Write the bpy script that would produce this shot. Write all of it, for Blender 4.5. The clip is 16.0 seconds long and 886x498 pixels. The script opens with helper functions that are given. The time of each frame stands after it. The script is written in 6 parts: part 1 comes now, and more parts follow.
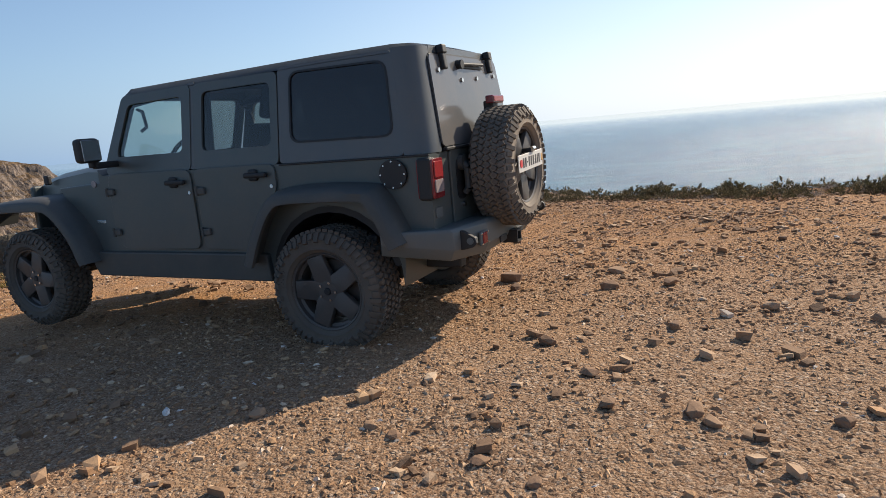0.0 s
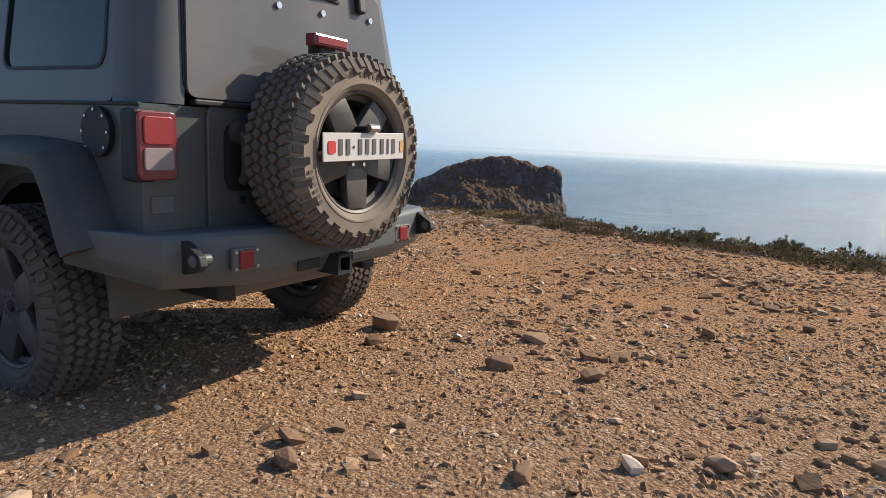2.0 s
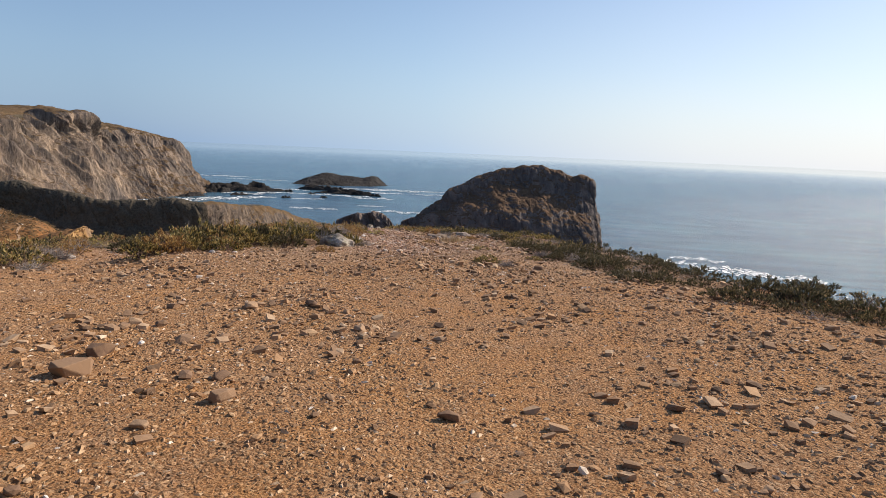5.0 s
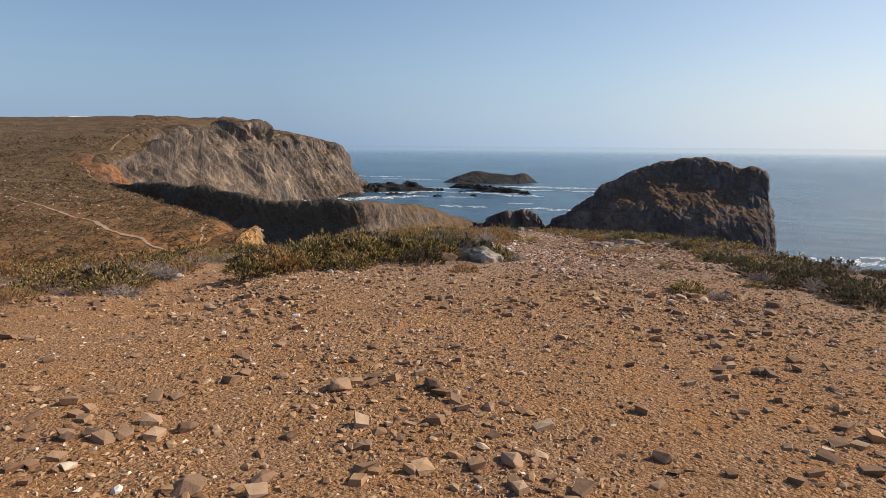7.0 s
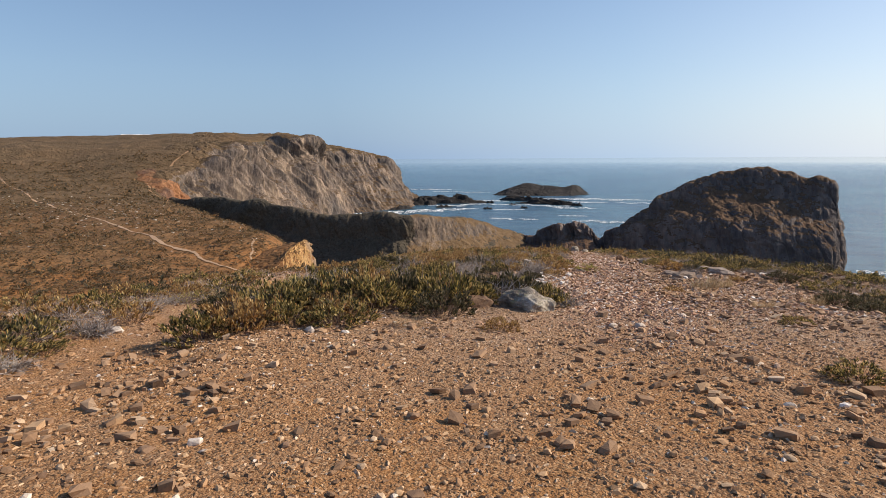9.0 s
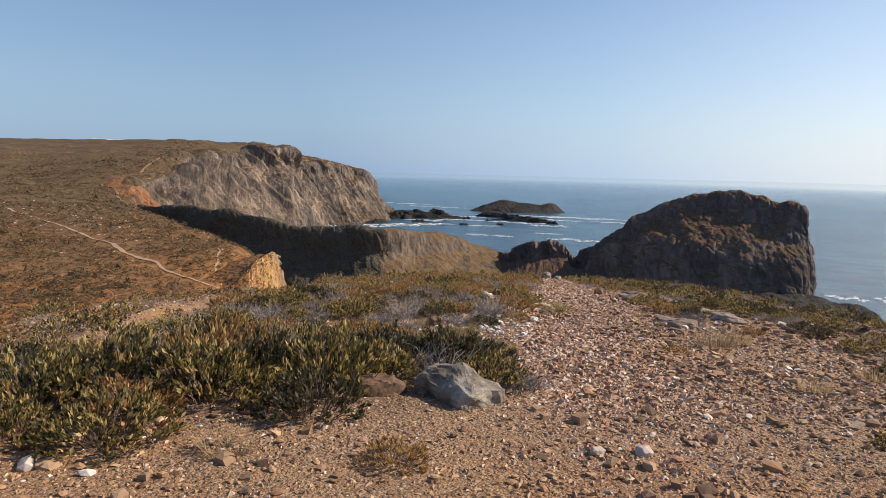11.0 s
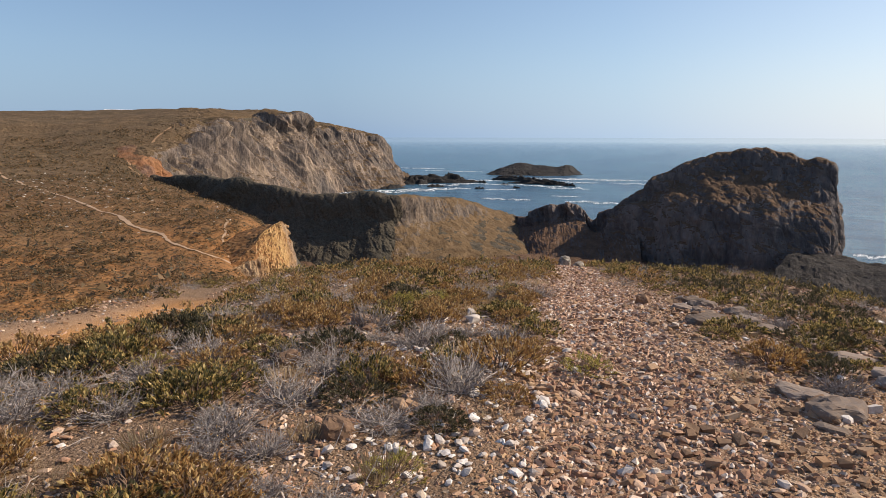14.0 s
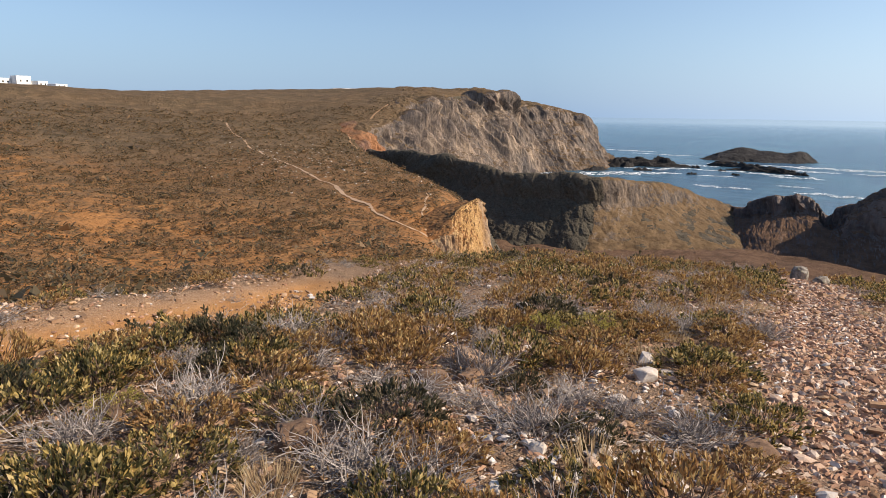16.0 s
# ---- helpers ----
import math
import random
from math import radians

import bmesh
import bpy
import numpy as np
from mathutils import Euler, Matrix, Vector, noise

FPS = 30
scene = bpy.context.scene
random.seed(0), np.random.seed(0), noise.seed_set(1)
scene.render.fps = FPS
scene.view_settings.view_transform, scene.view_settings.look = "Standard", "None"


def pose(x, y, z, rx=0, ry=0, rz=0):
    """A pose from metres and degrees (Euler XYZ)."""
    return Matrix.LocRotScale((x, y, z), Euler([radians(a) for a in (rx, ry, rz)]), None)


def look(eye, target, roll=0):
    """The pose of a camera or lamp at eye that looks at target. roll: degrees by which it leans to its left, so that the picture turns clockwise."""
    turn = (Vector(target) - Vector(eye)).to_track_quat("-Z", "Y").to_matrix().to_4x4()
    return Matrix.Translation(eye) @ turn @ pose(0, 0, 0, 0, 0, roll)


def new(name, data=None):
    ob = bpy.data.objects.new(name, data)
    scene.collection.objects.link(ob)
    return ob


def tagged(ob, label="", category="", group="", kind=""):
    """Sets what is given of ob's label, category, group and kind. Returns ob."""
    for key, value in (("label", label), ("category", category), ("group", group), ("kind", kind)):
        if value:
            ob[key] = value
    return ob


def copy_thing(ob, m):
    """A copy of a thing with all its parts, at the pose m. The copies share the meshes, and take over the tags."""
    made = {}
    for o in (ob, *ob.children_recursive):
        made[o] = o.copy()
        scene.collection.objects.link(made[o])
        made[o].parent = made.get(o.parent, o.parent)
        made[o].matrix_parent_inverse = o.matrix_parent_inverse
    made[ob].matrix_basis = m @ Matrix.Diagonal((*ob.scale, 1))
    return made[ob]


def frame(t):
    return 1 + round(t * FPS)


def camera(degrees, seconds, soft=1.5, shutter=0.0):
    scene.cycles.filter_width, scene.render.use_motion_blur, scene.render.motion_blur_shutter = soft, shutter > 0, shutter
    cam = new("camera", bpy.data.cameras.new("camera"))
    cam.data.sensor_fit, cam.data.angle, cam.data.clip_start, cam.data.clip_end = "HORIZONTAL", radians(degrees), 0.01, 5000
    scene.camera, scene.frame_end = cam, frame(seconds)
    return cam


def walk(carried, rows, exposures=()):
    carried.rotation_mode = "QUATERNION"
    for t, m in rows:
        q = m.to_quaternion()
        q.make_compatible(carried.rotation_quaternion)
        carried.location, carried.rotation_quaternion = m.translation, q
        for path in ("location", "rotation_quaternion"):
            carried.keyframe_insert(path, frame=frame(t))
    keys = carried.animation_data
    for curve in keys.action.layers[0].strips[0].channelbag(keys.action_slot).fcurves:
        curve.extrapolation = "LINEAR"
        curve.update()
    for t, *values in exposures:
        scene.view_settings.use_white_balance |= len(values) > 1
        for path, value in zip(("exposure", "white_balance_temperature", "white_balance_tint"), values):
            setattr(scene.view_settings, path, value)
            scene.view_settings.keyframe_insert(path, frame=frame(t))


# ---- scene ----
import itertools

cam = camera(70.3, 16.0, soft=0.7)
PATH = [
    (0, (-0.371, 0.848, 1.443), (-0.37, 2.81, 1.054), -5.1),
    (0.5, (0.09, 1.029, 1.372), (0.101, 2.996, 1.011), -2.9),
    (1, (0.496, 1.465, 1.252), (0.496, 3.436, 0.914), -1.5),
    (1.5, (0.779, 1.956, 1.22), (0.655, 3.93, 0.928), -2.1),
    (2, (0.902, 2.557, 1.192), (0.7, 4.517, 0.848), 2.6),
    (2.5, (0.935, 3.101, 1.203), (0.704, 5.062, 0.884), -0.5),
    (3, (0.892, 3.679, 1.169), (0.549, 5.619, 0.823), -0.1),
    (3.2, (0.848, 3.917, 1.155), (0.547, 5.868, 0.833), 0.5),
    (4.3, (1.08, 5.03, 1.2), (0.78, 6.98, 0.88), 1.4),
    (5.3, (0.932, 6.165, 1.233), (0.628, 8.116, 0.915), 2.63),
    (5.5, (0.87, 6.339, 1.23), (0.535, 8.291, 0.951), 0.63),
    (6, (0.686, 6.899, 1.168), (0.060, 8.779, 0.898), 0.28),
    (6.5, (0.504, 7.538, 1.128), (-0.191, 9.375, 0.751), 0.93),
    (7, (0.293, 8.183, 1.122), (-0.463, 10.003, 0.781), 0.40),
    (7.2, (0.248, 8.408, 1.127), (-0.694, 10.142, 0.796), 1.35),
    (7.5, (0.164, 8.723, 1.138), (-0.799, 10.446, 0.808), 1.18),
    (8, (-0.052, 9.322, 1.091), (-0.931, 11.089, 0.756), 0.20),
    (8.5, (-0.242, 9.991, 1.043), (-1.100, 11.769, 0.716), 1.01),
    (9, (-0.453, 10.561, 1.035), (-1.357, 12.320, 0.733), -0.35),
    (9.2, (-0.562, 10.837, 1.044), (-1.407, 12.630, 0.771), -0.74),
    (11.3, (-1.183, 13.643, 0.886), (-2.006, 15.449, 0.635), 1.97),
    (11.5, (-1.247, 13.929, 0.891), (-1.991, 15.767, 0.633), 2.38),
    (12, (-1.408, 14.724, 0.86), (-2.081, 16.587, 0.580), 0.99),
    (12.5, (-1.63, 15.48, 0.852), (-2.372, 17.316, 0.565), 0.30),
    (13, (-1.827, 16.182, 0.816), (-2.543, 18.030, 0.552), 0.90),
    (13.5, (-2.055, 16.747, 0.749), (-3.000, 18.484, 0.454), 1.11),
    (14, (-2.274, 17.359, 0.741), (-3.152, 19.118, 0.374), 0.11),
    (14.5, (-2.454, 17.995, 0.648), (-3.418, 19.707, 0.278), 1.97),
    (15, (-2.741, 18.605, 0.587), (-3.707, 20.312, 0.193), 0.68),
    (15.5, (-2.993, 19.226, 0.484), (-4.015, 20.901, 0.097), 1.62),
    (16, (-3.17, 19.753, 0.453), (-4.543, 21.142, 0.020), 0.72),
]
walk(cam, [(t, look(eye, target, roll)) for t, eye, target, roll in PATH],
     [(0.0, 0.43, 6500, 10), (2.0, 0.42, 6500, 10), (3.0, 0.46, 6500, 10), (5.3, 0.20, 6600, 12), (6.0, 0.02, 6600, 12), (7.5, 0.22, 6600, 12), (9.0, 0.30, 6600, 12), (12.5, 0.28, 6600, 12), (14.5, 0.28, 6600, 12), (16.0, 0.46, 6600, 12)])


# ---- light ----
SUN_AZ, SUN_EL = 54.0, 35.0          # degrees: azimuth clockwise from +y, height over the horizon
world = bpy.data.worlds.new("world")
scene.world = world
world.use_nodes = True
wt = world.node_tree
wt.nodes.clear()
sky = wt.nodes.new("ShaderNodeTexSky")
sky.sky_type = "NISHITA"
sky.sun_disc = False
sky.sun_elevation = radians(SUN_EL)
sky.sun_rotation = radians(SUN_AZ)
sky.altitude = 50
sky.air_density, sky.dust_density, sky.ozone_density = 1.0, 0.6, 3.0
bg = wt.nodes.new("ShaderNodeBackground")
bg.inputs["Strength"].default_value = 0.108
wo = wt.nodes.new("ShaderNodeOutputWorld")
# the horizon as it is seen from the clifftop, a little under eye level
co = wt.nodes.new("ShaderNodeTexCoord")
dip = wt.nodes.new("ShaderNodeVectorMath")
dip.operation = "ADD"
dip.inputs[1].default_value = (0, 0, 0.012)
wt.links.new(co.outputs["Generated"], dip.inputs[0])
wt.links.new(dip.outputs[0], sky.inputs[0])
# sea haze: pale towards the horizon, whiter towards the sun
sep = wt.nodes.new("ShaderNodeSeparateXYZ")
wt.links.new(dip.outputs[0], sep.inputs[0])
veil = wt.nodes.new("ShaderNodeValToRGB")
stops = [(0.0, 0.92), (0.05, 0.74), (0.13, 0.40), (0.28, 0.12), (0.55, 0.0)]
while len(veil.color_ramp.elements) < len(stops):
    veil.color_ramp.elements.new(0.5)
for el, (at_, val) in zip(veil.color_ramp.elements, stops):
    el.position, el.color = at_, (val, val, val, 1)
wt.links.new(sep.outputs[2], veil.inputs[0])
toward = wt.nodes.new("ShaderNodeVectorMath")
toward.operation = "DOT_PRODUCT"
toward.inputs[1].default_value = (math.sin(radians(SUN_AZ)), math.cos(radians(SUN_AZ)), 0.25)
wt.links.new(dip.outputs[0], toward.inputs[0])
hue = wt.nodes.new("ShaderNodeValToRGB")
tones = [(0.0, (1.95, 3.1, 4.8)), (0.45, (3.6, 4.9, 6.5)), (0.75, (6.0, 6.6, 7.2)), (0.95, (6.7, 7.0, 7.3))]
while len(hue.color_ramp.elements) < len(tones):
    hue.color_ramp.elements.new(0.5)
for el, (at_, rgb) in zip(hue.color_ramp.elements, tones):
    el.position, el.color = at_, (*rgb, 1)
wt.links.new(toward.outputs["Value"], hue.inputs[0])
both = wt.nodes.new("ShaderNodeMix")
both.data_type = "RGBA"
wt.links.new(veil.outputs[0], both.inputs[0])
wt.links.new(sky.outputs[0], both.inputs[6])
wt.links.new(hue.outputs[0], both.inputs[7])
wt.links.new(both.outputs[2], bg.inputs[0])
wt.links.new(bg.outputs[0], wo.inputs[0])

sun_data = bpy.data.lights.new("sun", "SUN")
sun_data.energy = 4.7
sun_data.angle = radians(0.53)
sun_data.color = (1.0, 0.86, 0.68)
sun = new("sun", sun_data)
a_, e_ = radians(SUN_AZ), radians(SUN_EL)
sun_way = Vector((math.sin(a_) * math.cos(e_), math.cos(a_) * math.cos(e_), math.sin(e_)))
sun.matrix_world = look(sun_way * 200, (0, 0, 0))

# ---- materials ----
class Mat:
    """A node material with a few shorthands."""

    def __init__(self, name, rough=0.8, metal=0.0, spec=0.5):
        self.m = bpy.data.materials.new(name)
        self.m.use_nodes = True
        self.t = self.m.node_tree
        self.b = self.t.nodes["Principled BSDF"]
        self.b.inputs["Roughness"].default_value = rough
        self.b.inputs["Metallic"].default_value = metal
        self.b.inputs["Specular IOR Level"].default_value = spec
        self.geo = None

    def n(self, kind, **kw):
        nd = self.t.nodes.new(kind)
        for k, v in kw.items():
            nd.inputs[k].default_value = v
        return nd

    def link(self, a, b):
        self.t.links.new(a, b)

    def pos(self, world=False):
        if world:
            return self.n("ShaderNodeNewGeometry").outputs["Position"]
        return self.n("ShaderNodeTexCoord").outputs["Object"]

    def stretch(self, vec, sx, sy, sz, rz=0.0, ry=0.0):
        mp = self.n("ShaderNodeMapping")
        mp.inputs["Scale"].default_value = (sx, sy, sz)
        mp.inputs["Rotation"].default_value = (0, radians(ry), radians(rz))
        self.link(vec, mp.inputs["Vector"])
        return mp.outputs[0]

    def noise(self, vec, scale, detail=4.0, rough=0.6):
        nd = self.n("ShaderNodeTexNoise", Scale=scale, Detail=detail, Roughness=rough)
        self.link(vec, nd.inputs["Vector"])
        return nd.outputs["Fac"]

    def voro(self, vec, scale, feature="F1", out="Distance"):
        nd = self.n("ShaderNodeTexVoronoi", Scale=scale)
        nd.feature = feature
        self.link(vec, nd.inputs["Vector"])
        return nd.outputs[out]

    def ramp(self, fac, stops):
        nd = self.n("ShaderNodeValToRGB")
        el = nd.color_ramp.elements
        while len(el) < len(stops):
            el.new(0.5)
        for e, (p, c) in zip(el, stops):
            e.position = p
            e.color = (*c, 1) if len(c) == 3 else c
        self.link(fac, nd.inputs[0])
        return nd.outputs[0]

    def mix(self, fac, a, b, mode="MIX"):
        nd = self.t.nodes.new("ShaderNodeMix")
        nd.data_type = "RGBA"
        nd.blend_type = mode
        for sock, v in ((nd.inputs[0], fac), (nd.inputs[6], a), (nd.inputs[7], b)):
            if isinstance(v, (int, float)):
                sock.default_value = v
            elif isinstance(v, tuple):
                sock.default_value = (*v, 1)
            else:
                self.link(v, sock)
        return nd.outputs[2]

    def maths(self, op, a, b=0.0, clamp=False):
        nd = self.t.nodes.new("ShaderNodeMath")
        nd.operation = op
        nd.use_clamp = clamp
        for sock, v in ((nd.inputs[0], a), (nd.inputs[1], b)):
            if isinstance(v, (int, float)):
                sock.default_value = v
            else:
                self.link(v, sock)
        return nd.outputs[0]

    def rand(self, island=False):
        if island:
            return self.n("ShaderNodeNewGeometry").outputs["Random Per Island"]
        return self.n("ShaderNodeObjectInfo").outputs["Random"]

    def axis(self, vec, i):
        nd = self.n("ShaderNodeSeparateXYZ")
        self.link(vec, nd.inputs[0])
        return nd.outputs[i]

    def up(self):
        return self.axis(self.n("ShaderNodeNewGeometry").outputs["Normal"], 2)

    def color(self, c):
        if isinstance(c, tuple):
            self.b.inputs["Base Color"].default_value = (*c, 1)
        else:
            self.link(c, self.b.inputs["Base Color"])
        return self

    def roughness(self, r):
        self.link(r, self.b.inputs["Roughness"])
        return self

    def bump(self, height, strength=0.5, dist=0.02):
        nd = self.n("ShaderNodeBump", Strength=strength, Distance=dist)
        self.link(height, nd.inputs["Height"])
        self.link(nd.outputs[0], self.b.inputs["Normal"])
        return self


def ground_material():
    q = Mat("dry_gravel_earth", 0.95, spec=0.2)
    p = q.pos(True)
    big = q.noise(p, 0.35, 3)
    mid = q.noise(p, 2.2, 5)
    c = q.ramp(big, [(0.35, (0.48, 0.245, 0.11)), (0.62, (0.52, 0.315, 0.165))])
    c2 = q.ramp(mid, [(0.35, (0.33, 0.175, 0.085)), (0.65, (0.55, 0.35, 0.20))])
    c = q.mix(0.5, c, c2)
    # a stretch of yellower earth between the plateau's edge and the ridge
    belt = q.n("ShaderNodeMapRange")
    q.link(q.maths("ABSOLUTE", q.maths("SUBTRACT", q.maths("ADD", q.axis(p, 1), q.maths("MULTIPLY", big, 5.0)), 13.0)), belt.inputs[0])
    belt.inputs[1].default_value, belt.inputs[2].default_value = 3.0, 6.5
    belt.inputs[3].default_value, belt.inputs[4].default_value = 1.0, 0.0
    yellow = q.mix(q.maths("MULTIPLY", mid, belt.outputs[0]), (1.0, 1.0, 1.0), (1.12, 0.78, 0.34))
    soil = q.n("ShaderNodeAttribute")
    soil.attribute_name = "soil"
    sx = q.n("ShaderNodeSeparateColor")
    q.link(soil.outputs["Color"], sx.inputs[0])
    c = q.mix(sx.outputs[0], c, q.ramp(mid, [(0.3, (0.56, 0.255, 0.075)), (0.7, (0.66, 0.34, 0.12))]))
    c = q.mix(sx.outputs[1], c, q.ramp(mid, [(0.3, (0.29, 0.125, 0.075)), (0.7, (0.38, 0.205, 0.135))]))
    c = q.mix(sx.outputs[2], c, q.ramp(mid, [(0.35, (0.105, 0.075, 0.055)), (0.65, (0.24, 0.165, 0.11))]))
    warp = q.mix(0.012, p, q.n("ShaderNodeTexNoise", Scale=9.0).outputs["Color"], "ADD")
    p = warp
    cell = q.voro(p, 27, "F1", "Color")
    cellv = q.axis(cell, 0)
    peb = q.ramp(cellv, [(0.1, (0.10, 0.06, 0.04)), (0.45, (0.30, 0.185, 0.11)), (0.95, (0.56, 0.40, 0.27))])
    dist = q.voro(p, 27)
    rim = q.ramp(dist, [(0.25, (1, 1, 1)), (0.5, (0, 0, 0))])
    pres = q.ramp(q.noise(p, 6.0, 6, 0.75), [(0.32, (0.0, 0.0, 0.0)), (0.52, (1, 1, 1))])
    bare = q.maths("SUBTRACT", 1.0, q.maths("MULTIPLY", sx.outputs[0], 0.8))
    fac = q.maths("MULTIPLY", q.maths("MULTIPLY", rim, pres), bare)
    c = q.mix(fac, c, peb)
    grit = q.ramp(q.axis(q.voro(p, 64, "F1", "Color"), 1), [(0.1, (0.13, 0.075, 0.05)), (0.5, (0.36, 0.23, 0.15)), (0.8, (0.52, 0.38, 0.27)), (1.0, (0.74, 0.64, 0.53))])
    c = q.mix(q.ramp(q.noise(p, 3.0, 5, 0.7), [(0.3, (0.25, 0.25, 0.25)), (0.60, (0.8, 0.8, 0.8))]), c, q.mix(q.maths("MAXIMUM", sx.outputs[0], sx.outputs[2]), grit, c))
    fine = q.noise(p, 90, 3)
    c = q.mix(q.maths("MULTIPLY", bare, 0.42), c, q.ramp(fine, [(0.36, (0.16, 0.092, 0.055)), (0.52, (0.43, 0.27, 0.16)), (0.66, (0.80, 0.60, 0.42))]))
    q.color(q.mix(1.0, c, yellow, "MULTIPLY"))
    h = q.maths("ADD", q.maths("MULTIPLY", q.maths("SUBTRACT", 1.0, q.voro(p, 64)), 0.55), q.maths("MULTIPLY", fac, 0.6))
    h = q.maths("ADD", h, q.maths("MULTIPLY", fine, 0.4))
    h = q.maths("ADD", h, q.maths("MULTIPLY", q.noise(p, 14, 7, 0.8), 1.4))
    return q.bump(h, 1.0, 0.03).m


def scrub_hill_material(name, dirt, grass, bush, strength=0.6, grain=1.0, far=False):
    """Dry slope with scrub far away: earth, straw grass and dark low bushes at several sizes."""
    q = Mat(name, 0.95, spec=0.1)
    p = q.pos(True)
    a = q.noise(p, 0.022, 6, 0.7)
    b = q.noise(p, 0.13 * grain, 6, 0.75)
    c = q.mix(q.ramp(a, [(0.44, (1, 1, 1)), (0.55, (0, 0, 0))]), grass, dirt)
    c = q.mix(q.ramp(b, [(0.40, (0, 0, 0)), (0.62, (0.9, 0.9, 0.9))]), c, tuple(v * 0.60 for v in grass))
    clump = q.ramp(q.voro(p, 0.42 * grain), [(0.20, (1, 1, 1)), (0.45, (0, 0, 0))])
    zone = q.ramp(q.noise(p, 0.07 * grain, 5, 0.7), [(0.36, (0, 0, 0)), (0.58, (1, 1, 1))])
    c = q.mix(q.maths("MULTIPLY", clump, zone), c, bush)
    tuft = q.ramp(q.voro(p, 1.1 * grain), [(0.18, (0.8, 0.8, 0.8)), (0.42, (0, 0, 0))])
    c = q.mix(tuft, c, tuple(v * 1.2 for v in bush))
    c = q.mix(0.32, c, q.ramp(q.noise(p, 0.7 * grain, 6, 0.8), [(0.36, tuple(v * 0.4 for v in grass)), (0.64, tuple(v * 1.7 for v in dirt))]))
    if far:
        # the scrub closes up on the upper slope; the foot of it lies bare
        up = q.n("ShaderNodeMapRange")
        q.link(q.maths("ADD", q.axis(p, 0), q.maths("MULTIPLY", a, 120.0)), up.inputs[0])
        up.inputs[1].default_value, up.inputs[2].default_value = -40.0, -170.0
        up.inputs[3].default_value, up.inputs[4].default_value = 0.0, 0.85
        c = q.mix(up.outputs[0], c, q.ramp(b, [(0.34, (0.055, 0.046, 0.030)), (0.52, (0.115, 0.085, 0.052)), (0.68, (0.20, 0.135, 0.08))]))
        low = q.n("ShaderNodeMapRange")
        q.link(q.maths("ADD", q.axis(p, 1), q.maths("MULTIPLY", b, 40.0)), low.inputs[0])
        low.inputs[1].default_value, low.inputs[2].default_value = 98.0, 70.0
        low.inputs[3].default_value, low.inputs[4].default_value = 0.0, 0.6
        c = q.mix(q.maths("MULTIPLY", low.outputs[0], q.ramp(b, [(0.42, (1, 1, 1)), (0.56, (0, 0, 0))])), c, (0.40, 0.185, 0.062))
    q.color(c)
    h = q.maths("ADD", q.noise(p, 0.5 * grain, 6, 0.75), q.maths("ADD", q.maths("MULTIPLY", clump, zone), q.maths("MULTIPLY", tuft, 0.5)))
    return q.bump(h, strength, 0.9 / grain).m


def cliff_material(name, lo, hi, top, veg=0.75, ry=18.0, rz=30.0, bands=0.0):
    """Folded, layered cliff rock with scrub on the flatter parts."""
    q = Mat(name, 0.9, spec=0.2)
    p = q.pos(True)
    s = q.stretch(p, 0.30, 0.30, 0.05, rz, ry)
    lay = q.noise(s, 1.6, 10, 0.78)
    blk = q.noise(q.stretch(p, 0.05, 0.05, 0.02, rz, ry), 1.0, 6, 0.65)
    c = q.ramp(lay, [(0.34, tuple(v * 0.45 for v in lo)), (0.47, lo), (0.58, hi), (0.74, tuple(v * 1.3 for v in hi))])
    c = q.mix(0.5, c, q.ramp(blk, [(0.38, (lo[0] * 0.45, lo[0] * 0.42, lo[0] * 0.44)), (0.5, lo), (0.6, hi)]))
    if bands:
        # darker beds that dip across the face
        y, z = q.axis(p, 1), q.axis(p, 2)
        both = q.n("ShaderNodeCombineXYZ")
        q.link(q.maths("MULTIPLY", q.maths("ADD", q.maths("MULTIPLY", y, 0.82), q.maths("MULTIPLY", z, 0.57)), 0.055), both.inputs[0])
        q.link(q.maths("MULTIPLY", q.maths("SUBTRACT", q.maths("MULTIPLY", z, 0.82), q.maths("MULTIPLY", y, 0.57)), 0.014), both.inputs[1])
        q.link(q.maths("MULTIPLY", q.axis(p, 0), 0.03), both.inputs[2])
        bed = q.noise(both.outputs[0], 1.0, 8, 0.66)
        c = q.mix(q.maths("MULTIPLY", q.ramp(bed, [(0.46, (0, 0, 0)), (0.57, (1, 1, 1))]), bands), c, q.ramp(lay, [(0.36, (0.045, 0.042, 0.042)), (0.64, (0.17, 0.145, 0.13))]))
    wear = q.noise(p, 0.25, 4, 0.7)
    flat = q.maths("ADD", q.up(), q.maths("MULTIPLY", q.maths("SUBTRACT", wear, 0.5), 0.7))
    g = q.ramp(q.noise(p, 0.3, 5, 0.75), [(0.35, tuple(v * 0.45 for v in top)), (0.65, top)])
    c = q.mix(q.ramp(flat, [(veg - 0.12, (0, 0, 0)), (veg + 0.08, (1, 1, 1))]), c, g)
    q.color(c)
    return q.bump(q.maths("ADD", lay, q.noise(p, 0.9, 8, 0.8)), 0.9, 1.3).m


